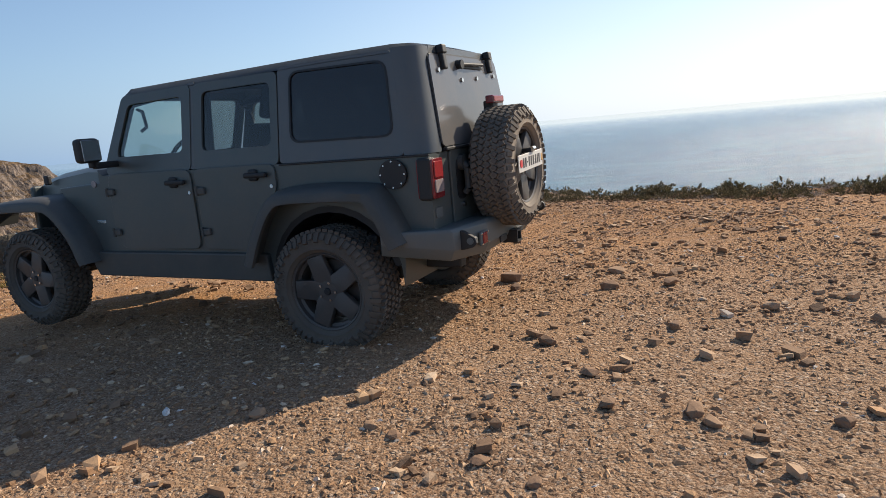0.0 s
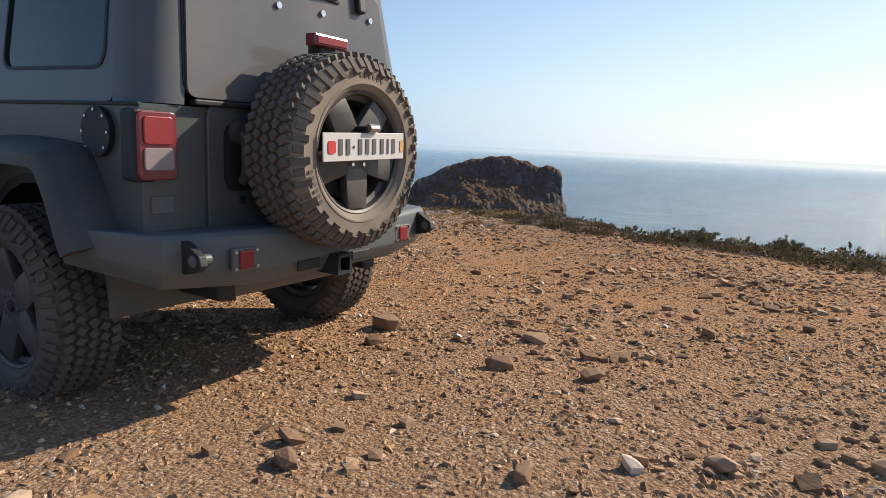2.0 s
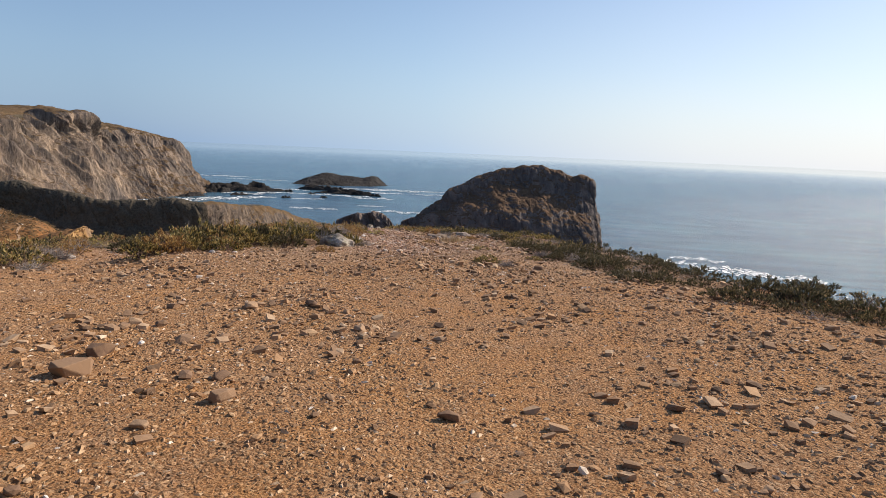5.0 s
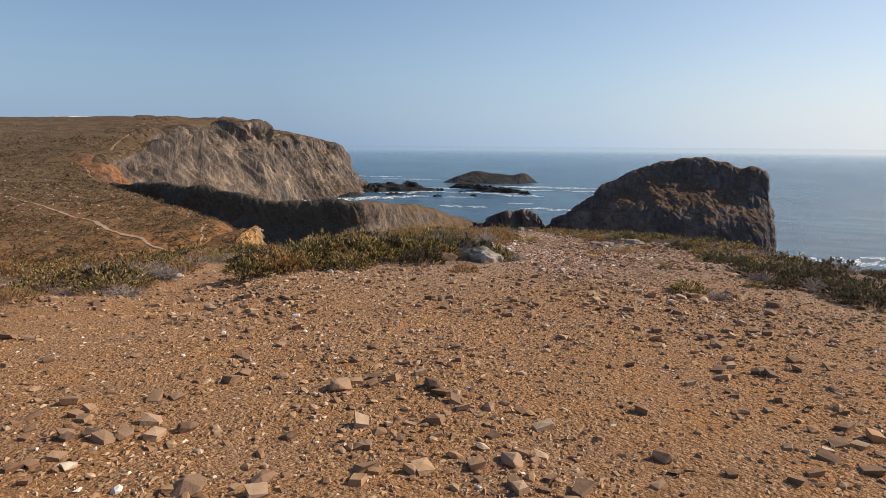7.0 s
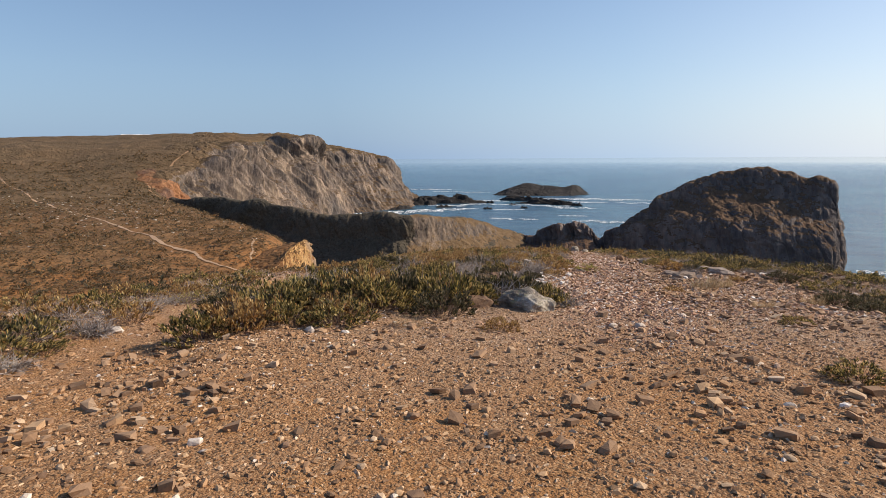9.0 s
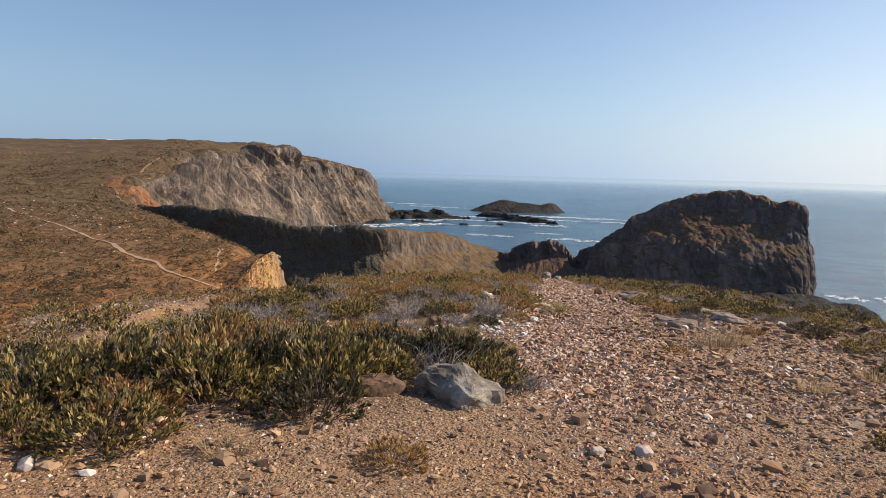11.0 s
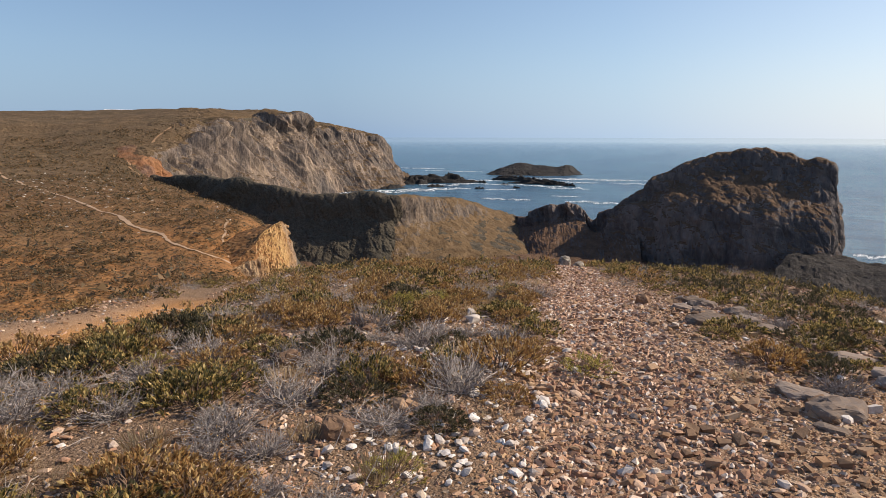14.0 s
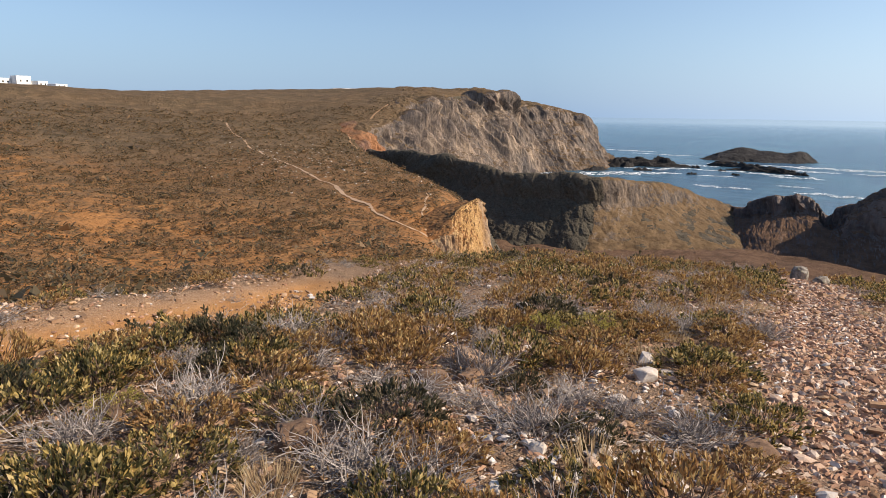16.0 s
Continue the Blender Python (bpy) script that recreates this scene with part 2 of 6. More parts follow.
def sea_material():
    q = Mat("sea_water", 0.22, spec=0.5)
    q.b.inputs["IOR"].default_value = 1.33
    p = q.pos(True)
    s = q.stretch(p, 1.0, 2.2, 1.0, 25)
    swell = q.noise(s, 0.03, 7, 0.68)
    chop = q.noise(s, 0.35, 5, 0.7)
    shore = q.noise(p, 0.012, 3)
    lane = q.ramp(q.noise(q.stretch(p, 0.02, 0.09, 1.0, 25), 1.0, 7, 0.7), [(0.38, (0.60, 0.63, 0.68)), (0.62, (1.25, 1.22, 1.18))])
    q.color(q.mix(1.0, lane, q.mix(q.ramp(shore, [(0.4, (0, 0, 0)), (0.65, (1, 1, 1))]), (0.055, 0.125, 0.20), (0.07, 0.165, 0.23)), "MULTIPLY"))
    # single waves fade into an even surface far out at sea
    away = q.n("ShaderNodeVectorMath")
    away.operation = "LENGTH"
    q.link(p, away.inputs[0])
    calm = q.n("ShaderNodeMapRange")
    q.link(away.outputs["Value"], calm.inputs[0])
    calm.inputs[1].default_value, calm.inputs[2].default_value = 700.0, 3200.0
    calm.inputs[3].default_value, calm.inputs[4].default_value = 1.0, 0.0
    q.roughness(q.maths("ADD", q.maths("MULTIPLY", calm.outputs[0], 0.16), 0.06))
    h = q.maths("ADD", q.maths("MULTIPLY", swell, 1.6), q.maths("MULTIPLY", chop, 0.7))
    return q.bump(q.maths("MULTIPLY", h, calm.outputs[0]), 0.85, 2.4).m


def plain(name, col, rough=0.6, metal=0.0, spec=0.5, vary=0.12, scale=14.0, bump=0.0):
    """A painted or moulded surface with slight unevenness."""
    q = Mat(name, rough, metal, spec)
    p = q.pos()
    f = q.noise(p, scale, 4)
    q.color(q.mix(q.maths("MULTIPLY", f, 1.0), tuple(v * (1 - vary) for v in col), tuple(min(1, v * (1 + vary)) for v in col)))
    if bump:
        q.bump(q.noise(p, scale * 8, 3), bump, 0.003)
    return q.m


GROUND = ground_material()
HILL = scrub_hill_material("dry_scrub_slope", (0.31, 0.145, 0.056), (0.185, 0.118, 0.062), (0.075, 0.062, 0.036), far=True)
CLIFF = cliff_material("grey_brown_cliff", (0.18, 0.142, 0.12), (0.46, 0.345, 0.245), (0.17, 0.11, 0.06), 0.74, 14, 40, 0.8)
DARKROCK = cliff_material("dark_headland_rock", (0.14, 0.122, 0.117), (0.28, 0.225, 0.195), (0.22, 0.13, 0.08), 0.8)
SPURROCK = cliff_material("spur_rock", (0.15, 0.12, 0.10), (0.40, 0.30, 0.21), (0.26, 0.17, 0.09), 0.60, 20, 60)
SHELFROCK = cliff_material("dark_shelf_rock", (0.04, 0.037, 0.036), (0.10, 0.085, 0.075), (0.075, 0.062, 0.052), 1.1)
HEADSCRUB = scrub_hill_material("headland_scrub", (0.175, 0.11, 0.07), (0.145, 0.094, 0.061), (0.055, 0.046, 0.034), 0.8, 3.0)
# scrub turned from the sun: part of its shade is in these dark tones
SHADESCRUB = scrub_hill_material("shade_toned_gully_scrub", (0.115, 0.094, 0.07), (0.095, 0.084, 0.062), (0.05, 0.047, 0.036), 0.7, 2.0)
YELLOW = cliff_material("ochre_cliff", (0.27, 0.125, 0.062), (0.44, 0.22, 0.105), (0.26, 0.15, 0.08), 0.95, 4, 0)
REEF = cliff_material("wet_black_reef", (0.028, 0.027, 0.027), (0.066, 0.06, 0.056), (0.045, 0.042, 0.036), 1.2)
BLUFF = cliff_material("bright_ochre_earth", (0.55, 0.31, 0.12), (0.80, 0.53, 0.25), (0.36, 0.23, 0.11), 0.97, 4, 0)
SEA = sea_material()
FOAM = plain("sea_foam", (0.82, 0.86, 0.88), 0.7, vary=0.1, scale=0.4)

# ---- the land ----
def mesh_of(name, verts, faces, mats=(), smooth=True):
    me = bpy.data.meshes.new(name)
    me.from_pydata([tuple(v) for v in verts], [], faces)
    for m in mats:
        me.materials.append(m)
    if smooth:
        me.polygons.foreach_set("use_smooth", [True] * len(me.polygons))
    me.update()
    return me


def fast_mesh(name, verts, faces, mats):
    """A mesh from arrays; all faces have as many corners."""
    me = bpy.data.meshes.new(name)
    me.vertices.add(len(verts))
    me.vertices.foreach_set("co", np.ascontiguousarray(verts, dtype=np.float32).reshape(-1))
    m, k = faces.shape
    me.loops.add(m * k)
    me.loops.foreach_set("vertex_index", faces.reshape(-1).astype(np.int32))
    me.polygons.add(m)
    me.polygons.foreach_set("loop_start", np.arange(0, m * k, k, dtype=np.int32))
    me.polygons.foreach_set("loop_total", np.full(m, k, dtype=np.int32))
    for mt in mats:
        me.materials.append(mt)
    me.update(calc_edges=True)
    return me


def smoothstep(x, a, b):
    t = min(1.0, max(0.0, (x - a) / (b - a)))
    return t * t * (3 - 2 * t)


def lerp_table(x, xs, ys):
    if x <= xs[0]:
        return ys[0]
    for i in range(1, len(xs)):
        if x < xs[i]:
            return ys[i - 1] + (ys[i] - ys[i - 1]) * (x - xs[i - 1]) / (xs[i] - xs[i - 1])
    return ys[-1]


AX = (-0.275, 0.961)                 # the ridge's line, from (0, 10)


def uv_of(x, y):
    return x * AX[1] - (y - 10) * AX[0], x * AX[0] + (y - 10) * AX[1]


def xy_of(u, v):
    return u * AX[1] + v * AX[0], 10 - u * AX[0] + v * AX[1]


def seaward_edge(v):
    return lerp_table(v, [-60, -25, -10, -1.4, 1.7, 5, 10, 16, 22, 26], [40, 22, 11.5, 6.9, 5.3, 4.3, 4.3, 4.2, 3.6, 3.0])


QUARTZ_SPOTS = [(-0.9, 10.9, 0.75, 0.6), (-1.0, 13.2, 0.7, 0.6), (-1.0, 14.4, 0.6, 0.5), (-0.5, 13.2, 0.5, 0.8), (-0.55, 11.9, 0.35, 0.8)]


def track_zone(u, v):
    """1 on the worn earth track that leaves the plateau down to its flank."""
    c = lerp_table(v, [2, 4, 8, 12, 16, 20, 26], [-3.2, -3.7, -4.8, -5.8, -6.4, -7.5, -9.5])
    w = lerp_table(v, [2, 5, 7, 9, 11.5, 15, 24], [0.5, 0.75, 0.45, 0.12, 0.4, 1.4, 1.0])
    return (1 - smoothstep(abs(u - c), w * 0.6, w * 1.3)) * smoothstep(v, 2, 5) * (1 - smoothstep(v, 21, 25))


def footpath_zone(u, v):
    """1 on the trodden gravel path along the ridge."""
    c = lerp_table(v, [4, 8, 12, 17, 23], [0.5, 0.4, 0.35, 0.3, 0.1])
    return (1 - smoothstep(abs(u - c), 0.35, 0.85)) * smoothstep(v, 5, 8)


def quartz_zone(u, v):
    """1 in the patches where white quartz lies thick between the shrubs."""
    z = 0.0
    for cu, cv, ru, rv in QUARTZ_SPOTS:
        z = max(z, 1 - smoothstep(math.hypot((u - cu) / ru, (v - cv) / rv), 0.6, 1.15))
    return z


def scrub_zone(u, v):
    """How thickly low scrub grows."""
    wob = noise.noise(Vector((u * 0.45, v * 0.45, 1.7)))
    e = seaward_edge(v)
    z = 0.0
    front = lerp_table(u, [-9, -6.5, -4.6, -3.0, -0.6, 0.0], [5.0, 3.6, 4.4, 5.7, 7.2, 7.6])
    if u < 0.1:
        z = smoothstep(v, front, front + 0.5) * (1 - smoothstep(u, -0.55 + 0.3 * wob, -0.15 + 0.3 * wob))
        z *= 1 - track_zone(u, v)
    rim = smoothstep(u, e - 1.5 + 0.8 * wob, e - 0.5 + 0.8 * wob) * smoothstep(noise.noise(Vector((v * 0.55, 3.3, 0))), -0.42, -0.15)
    z = max(z, rim)
    if v > 12:
        z = max(z, smoothstep(u, 1.1 + wob, 2.6 + wob) * smoothstep(v, 11.5, 15) * 0.8)
    if v > 17.5:
        z = max(z, smoothstep(v, 18, 21) * (1 - footpath_zone(u, v)) * 0.9)
    return min(1.0, z) * (1 - footpath_zone(u, v))


def height(x, y):
    """The plateau, the ridge that runs out from it and its slopes."""
    u, v = uv_of(x, y)
    z = lerp_table(v, [-60, -10, -4, 0.8, 3.5, 5.5, 7.5, 9.2, 10.5, 13, 16.5, 22, 24.5, 27, 34, 60],
                   [1.5, 0.15, 0.05, -0.27, -0.44, -0.54, -0.68, -0.95, -1.06, -1.2, -1.62, -2.3, -2.8, -5.0, -16, -46])
    if u < 0:
        z -= 0.0055 * u * u * (1 + 0.7 * smoothstep(v, 9, 18)) * max(smoothstep(v, -2, 6), smoothstep(-u, 7, 16))
        z -= (0.08 + 0.22 * smoothstep(v, 10, 16)) * track_zone(u, v)
        beyond = -7.9 + 0.35 * min(0.0, 16 - v) + 1.0 * smoothstep(v, 14, 9) - u
        if beyond > 0 and v > 7:
            z -= 0.42 * beyond * min(1.0, beyond) * smoothstep(v, 8, 12)
    e = u - seaward_edge(v)
    if e > 0:
        z -= 0.25 * e * e if e < 2.4 else 1.44 + 1.35 * (e - 2.4)
    elif e > -2:
        z -= 0.02 * (e + 2) ** 2
    amp = 0.05 + 0.5 * smoothstep(max(e, -u - 9), 0, 14)
    z += amp * noise.fractal(Vector((x * 0.35, y * 0.35, 3.1)), 0.9, 2.0, 4)
    z += 0.018 * noise.noise(Vector((x * 2.3, y * 2.3, 7.7)))
    return max(z, -49.0)


def grid_lines(marks):
    out = []
    for a, b, step in marks:
        out += list(np.arange(a, b, step))
    return out + [marks[-1][1]]


def build_ground():
    us = grid_lines([(-60, -20, 2.0), (-20, -8, 0.6), (-8, 8, 0.16), (8, 16, 0.5), (16, 46, 2.5)])
    vs = grid_lines([(-140, -30, 8.0), (-30, -10, 1.2), (-10, 27, 0.17), (27, 34, 0.6), (34, 62, 3.0)])
    verts, faces = [], []
    for v in vs:
        for u in us:
            x, y = xy_of(u, v)
            verts.append((x, y, height(x, y)))
    n = len(us)
    for j in range(len(vs) - 1):
        for i in range(n - 1):
            a = j * n + i
            faces.append((a, a + 1, a + n + 1, a + n))
    me = mesh_of("ground", verts, faces, [GROUND])
    zone = me.attributes.new("soil", "FLOAT_COLOR", "POINT")
    vals = []
    for x, y, z in verts:
        u, v = uv_of(x, y)
        near = -20 < u < 12 and -12 < v < 30
        vals += [track_zone(u, v) * (0.15 + 0.85 * smoothstep(v, 9.5, 13)), footpath_zone(u, v), scrub_zone(u, v) if near else float(u < -8), 1.0]
    zone.data.foreach_set("color", vals)
    ob = new("ground", me)
    return tagged(ob, "stony ochre earth of a clifftop plateau and ridge", "ground", kind="structure")


def catmull(points, n):
    """n points along a smooth curve through the given ones."""
    p = np.array(points, float)
    p = np.vstack([2 * p[0] - p[1], p, 2 * p[-1] - p[-2]])
    k = len(p) - 3
    out = []
    for s in np.linspace(0, k, n):
        i = min(int(s), k - 1)
        t = s - i
        a, b, c, d = p[i:i + 4]
        out.append(0.5 * (2 * b + (c - a) * t + (2 * a - 5 * b + 4 * c - d) * t * t + (3 * b - a - 3 * c + d) * t ** 3))
    return np.array(out)


def land(name, rows, nu, nv, rough, scale, mats, pick=None, gully=0.0, seed=0.0):
    """A landform: a sheet through rows of places, broken up by rock relief."""
    fine = np.array([catmull(r, nu) for r in rows])
    grid = np.array([catmull(fine[:, i], nv) for i in range(nu)])          # nu x nv x 3
    du = np.gradient(grid, axis=0)
    dv = np.gradient(grid, axis=1)
    nor = np.cross(du, dv)
    nor /= np.linalg.norm(nor, axis=2, keepdims=True) + 1e-9
    turned = nor[:, :, 2].sum() < 0
    if turned:
        nor = -nor
    verts = []
    for i in range(nu):
        for j in range(nv):
            p = Vector(grid[i, j])
            q = p / scale + Vector((seed, seed * 2, 0))
            d = noise.fractal(Vector((q.x, q.y, q.z * (0.4 if gully > 4 else 1.0))), 0.85, 2.1, 6) * rough
            if gully:
                w = abs(noise.noise(Vector((q.x * 2.2, q.y * 2.2, q.z * 0.35)))) + 0.5 * abs(noise.noise(Vector((q.x * 5, q.y * 5, q.z * 0.6))))
                d -= gully * (0.45 - w) * (1 - nor[i, j][2] ** 2)
            verts.append(tuple(p + Vector(nor[i, j]) * d))
    faces = []
    for i in range(nu - 1):
        for j in range(nv - 1):
            a = i * nv + j
            faces.append((a, a + 1, a + nv + 1, a + nv) if turned else (a, a + nv, a + nv + 1, a + 1))
    me = mesh_of(name, verts, faces, mats)
    if pick:
        for f in me.polygons:
            f.material_index = pick(f.center, f.normal)
    return new(name, me)


def off(row, dx, dy, z=None, dz=0.0):
    return [(x + dx, y + dy, z if z is not None else h + dz) for x, y, h in row]


def crag(name, rows, nu, nv, mats, pick=None, ribs=(30.0, 6.0), blocks=(5.0, 0.8), lumps=(25.0, 1.5), seed=0.0, lean=0.0):
    """A rock face through rows of places, from behind over its crest to its foot: ribs and gullies run down it, broken into blocks."""
    fine = np.array([catmull(r, nu) for r in rows])
    grid = np.array([catmull(fine[:, i], nv) for i in range(nu)])
    du, dv = np.gradient(grid, axis=0), np.gradient(grid, axis=1)
    nor = np.cross(du, dv)
    nor /= np.linalg.norm(nor, axis=2, keepdims=True) + 1e-9
    turned = nor[:, :, 2].sum() < 0
    if turned:
        nor = -nor
    run = np.concatenate([[0.0], np.cumsum(np.linalg.norm(np.diff(fine[1], axis=0), axis=1))])
    verts = []
    for i in range(nu):
        for j in range(nv):
            p, n = Vector(grid[i, j]), Vector(nor[i, j])
            steep = max(0.0, 1 - n.z * n.z)
            warp = noise.noise(p / 45 + Vector((seed, 0, 0)))
            d, amp, fr = 0.0, ribs[1] * (0.85 + 0.9 * noise.noise(p / (2.2 * ribs[0]) + Vector((5, seed, 0)))), 1 / ribs[0]
            along = run[i] + lean * p.z + 6 * warp
            for k in range(5):
                w = noise.noise(Vector((along * fr + 0.9 * warp + 7.3 * k + seed, p.z * fr * 0.30 + k, 0.8 * warp)))
                d += amp * (0.28 - abs(w))
                amp, fr = amp * 0.55, fr * 2.1
            d *= 1.5 * steep * min(1.0, 0.15 + run[i] / (1.1 * ribs[0])) * (0.06 + 0.94 * smoothstep(j / (nv - 1) * (len(rows) - 1), 0.98, 1.4))
            d += lumps[1] * noise.fractal(p / lumps[0] + Vector((0, seed, 0)), 0.9, 2.1, 6)
            gap = noise.voronoi(Vector((p.x + 0.35 * p.z, p.y, p.z * 0.55)) / blocks[0])[0]
            d -= blocks[1] * (0.35 + steep) * max(0.0, 0.5 - (gap[1] - gap[0]) * 1.8)
            verts.append(tuple(p + n * d))
    faces = []
    for i in range(nu - 1):
        for j in range(nv - 1):
            a = i * nv + j
            faces.append((a, a + 1, a + nv + 1, a + nv) if turned else (a, a + nv, a + nv + 1, a + 1))
    me = mesh_of(name, verts, faces, mats, False)
    if pick:
        for f in me.polygons:
            f.material_index = pick(f.center, f.normal)
    return new(name, me)


def between(a, b, t, dz=0.0):
    return [tuple(p * (1 - t) + q * t + (dz if k == 2 else 0.0) for k, (p, q) in enumerate(zip(u, v))) for u, v in zip(a, b)]


def build_landforms():
    # the long slope beyond the valley, from near to far, its last columns the rim and the gully's wall
    rings = [
        [(-33, 0, -7), (-36, 16, -8), (-38, 26, -9.5), (-36, 34, -11), (-32, 40, -13), (-26, 44, -17), (-18, 47, -28), (-14, 50, -46)],
        [(-48, 10, -9), (-48, 27, -11), (-46.5, 33, -12.2), (-44, 39, -13), (-40, 46, -13.6), (-33, 53, -17), (-26, 58, -30), (-20, 62, -47)],
        [(-95, 5, -12), (-92, 35, -14.7), (-89, 46, -16.5), (-84, 59, -17.6), (-79, 76, -18.8), (-76, 90, -20.5), (-68, 94, -32), (-62, 97, -47)],
        [(-130, 3, -12), (-126, 45, -14.6), (-121, 62, -16.2), (-115, 80, -17), (-104, 97, -17.6), (-93, 111, -17.2), (-84, 116, -30), (-78, 120, -47)],
        [(-170, 0, -12), (-166, 49, -14.4), (-160, 72, -16), (-150, 100, -16.5), (-135, 124, -17.0), (-119, 137, -20), (-109, 145, -34), (-101, 150, -47)],
        [(-265, 0, -5), (-259, 67, -8), (-250, 100, -10.5), (-236, 136, -12.5), (-213, 163, -15.5), (-191, 178, -20), (-181, 186, -32), (-172, 194, -47)],
        [(-385, 10, 3), (-377, 91, 1), (-364, 138, -1), (-345, 172, -4), (-310, 200, -8), (-264, 217, -14.6), (-256, 222, -30), (-250, 226, -47)],
        [(-455, 20, 14), (-445, 105, 12.0), (-430, 160, 9.0), (-408, 215, 8.5), (-370, 250, 6.5), (-292, 271, 0.6), (-284, 276, -20), (-278, 280, -40)],
        [(-650, 30, 15), (-640, 150, 14), (-610, 225, 12.0), (-560, 290, 14.5), (-470, 330, 15.5), (-326, 334, 12.6), (-316, 338, -5), (-308, 340, -30)],
        [(-900, 30, 17), (-890, 200, 17), (-860, 310, 16), (-780, 420, 18), (-620, 440, 18), (-345, 402, 13.2), (-336, 406, 0), (-330, 410, -20)],
        [(-1100, 60, 17), (-1090, 250, 17), (-1050, 400, 17), (-900, 560, 17), (-700, 600, 15), (-372, 472, 4), (-362, 476, -10), (-354, 480, -30)],
    ]
    # the steep gully wall takes the scrub with shade in its colour
    hill = land("hillside", rings, 230, 200, 0.9, 26, [HILL, SHADESCRUB], lambda c, nrm: 1 if nrm.z < 0.62 and c.y > 70 else 0)
    tagged(hill, "dry brown scrub hillside above a deep gully", "hillside", kind="structure")

    edge = [(-80.5, 87.0, -23.5), (-77.4, 95.2, -18.9), (-78.7, 99.4, -17.2), (-79.8, 104.1, -16.2), (-80.4, 107.6, -16.4), (-82.8, 111.8, -19.9), (-85.7, 116.0, -27.7)]
    foot = [(-79.0, 86.0, -25.5), (-74.6, 93.1, -20.4), (-74.0, 94.8, -22.4), (-73.4, 96.7, -24.0), (-73.0, 99.8, -26.0), (-74.0, 105.3, -29.6), (-79.0, 112.0, -34.0)]
    back = [(-88, 85, -24), (-88, 96, -20.0), (-91, 102, -19.0), (-93, 108, -18.6), (-94, 114, -19.2), (-94, 119, -22), (-94, 123, -29)]
    bluff = crag("ochre_bluff", [back, off(edge, -0.6, 0.2, None, 0.1), edge, between(edge, foot, 0.5, 0.5), foot, off(foot, 1.5, -1, None, -6.0)], 120, 70,
                 [BLUFF, HILL], lambda c, nrm: 1 if nrm.z > 0.72 else 0, (2.6, 0.8), (0.9, 0.2), (4.0, 0.35), 23.0)
    tagged(bluff, "bright ochre earth bluff at the slope's end", "bluff", kind="structure")

    rim = [(-246, 203, -24), (-262, 218, -14.3), (-272, 238, -8.3), (-290, 271, 1.1), (-308, 303, 9.2), (-321, 332, 13.2), (-327, 369, 14.0), (-327, 401, 13.8), (-338, 427, 8.5),
           (-342, 459, 6.5), (-339, 493, 4.5), (-329, 518, 0.1), (-320, 530, -13.0), (-305, 533, -34.0), (-288, 531, -43.5)]
    base = [(-222, 212, -49), (-236, 226, -49), (-240, 246, -49), (-247, 275, -49), (-255, 302, -49), (-263, 331, -49), (-271, 362, -49), (-279, 390, -49), (-290, 412, -49),
            (-288, 434, -49), (-285, 450, -49), (-277, 466, -49), (-270, 482, -49), (-266, 496, -49), (-262, 508, -49)]
    back = [(-296, 198, -22), (-315, 216, -10), (-322, 240, -4), (-345, 275, 3), (-362, 312, 11), (-380, 345, 15), (-388, 385, 15.5), (-390, 420, 15), (-400, 450, 10),
            (-402, 485, 7), (-395, 522, 4), (-380, 548, 0), (-360, 562, -14), (-335, 568, -36), (-300, 562, -49)]
    def cliff_pick(c, nrm):
        if c.y + 0.4 * c.z < 228 + 16 * noise.noise(c * 0.06) and c.z > -42:
            return 1
        return 2 if nrm.z > 0.80 and c.z > -10 + 14 * noise.noise(c * 0.03) else 0
    sea_cliff = crag("sea_cliff", [back, rim, between(rim, base, 0.28, 1.0), between(rim, base, 0.62, -1.0), base], 460, 170, [CLIFF, YELLOW, HILL], cliff_pick, (58.0, 19.0), (8.0, 2.6), (38.0, 3.0), 3.0, 0.75)
    tagged(sea_cliff, "tall grey-brown sea cliff with gullies and a scrub top", "cliff", kind="structure")

    top = [(-280, 232, -15), (-258, 223, -19.6), (-225, 216, -18.6), (-193, 212.6, -18.5), (-166, 210.3, -21.2), (-147, 212.7, -23.4), (-134, 215.8, -22.4), (-120.5, 219.5, -23.4), (-117.9, 250, -25.9), (-114, 277, -31.9), (-106, 298, -38.5)]
    foot = [(-262, 206, -49), (-244, 197, -49), (-218, 190, -49), (-190, 186, -49), (-165, 184, -49), (-146, 186, -49), (-131, 190, -49), (-112, 193, -49), (-88, 212, -49), (-72, 236, -49), (-66, 256, -49)]
    rear = [(-270, 262, -49), (-248, 253, -49), (-215, 246, -49), (-190, 244, -49), (-172, 244, -49), (-164, 246, -49), (-160, 250, -49), (-156, 256, -49), (-152, 268, -49), (-146, 286, -49), (-132, 306, -49)]
    # left of the kink: scrub with the flank's shade put into its tone
    spur = crag("rocky_spur", [rear, top, between(top, foot, 0.3, -1.0), between(top, foot, 0.65, -1.0), foot], 420, 130, [SPURROCK, SHADESCRUB],
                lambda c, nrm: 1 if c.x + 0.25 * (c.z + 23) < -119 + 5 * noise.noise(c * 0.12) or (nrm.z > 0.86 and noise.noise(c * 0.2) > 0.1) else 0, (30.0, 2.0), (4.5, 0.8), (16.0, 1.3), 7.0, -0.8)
    tagged(spur, "lower spur with a shade-toned scrub flank and a layered rock end", "cliff", kind="structure")

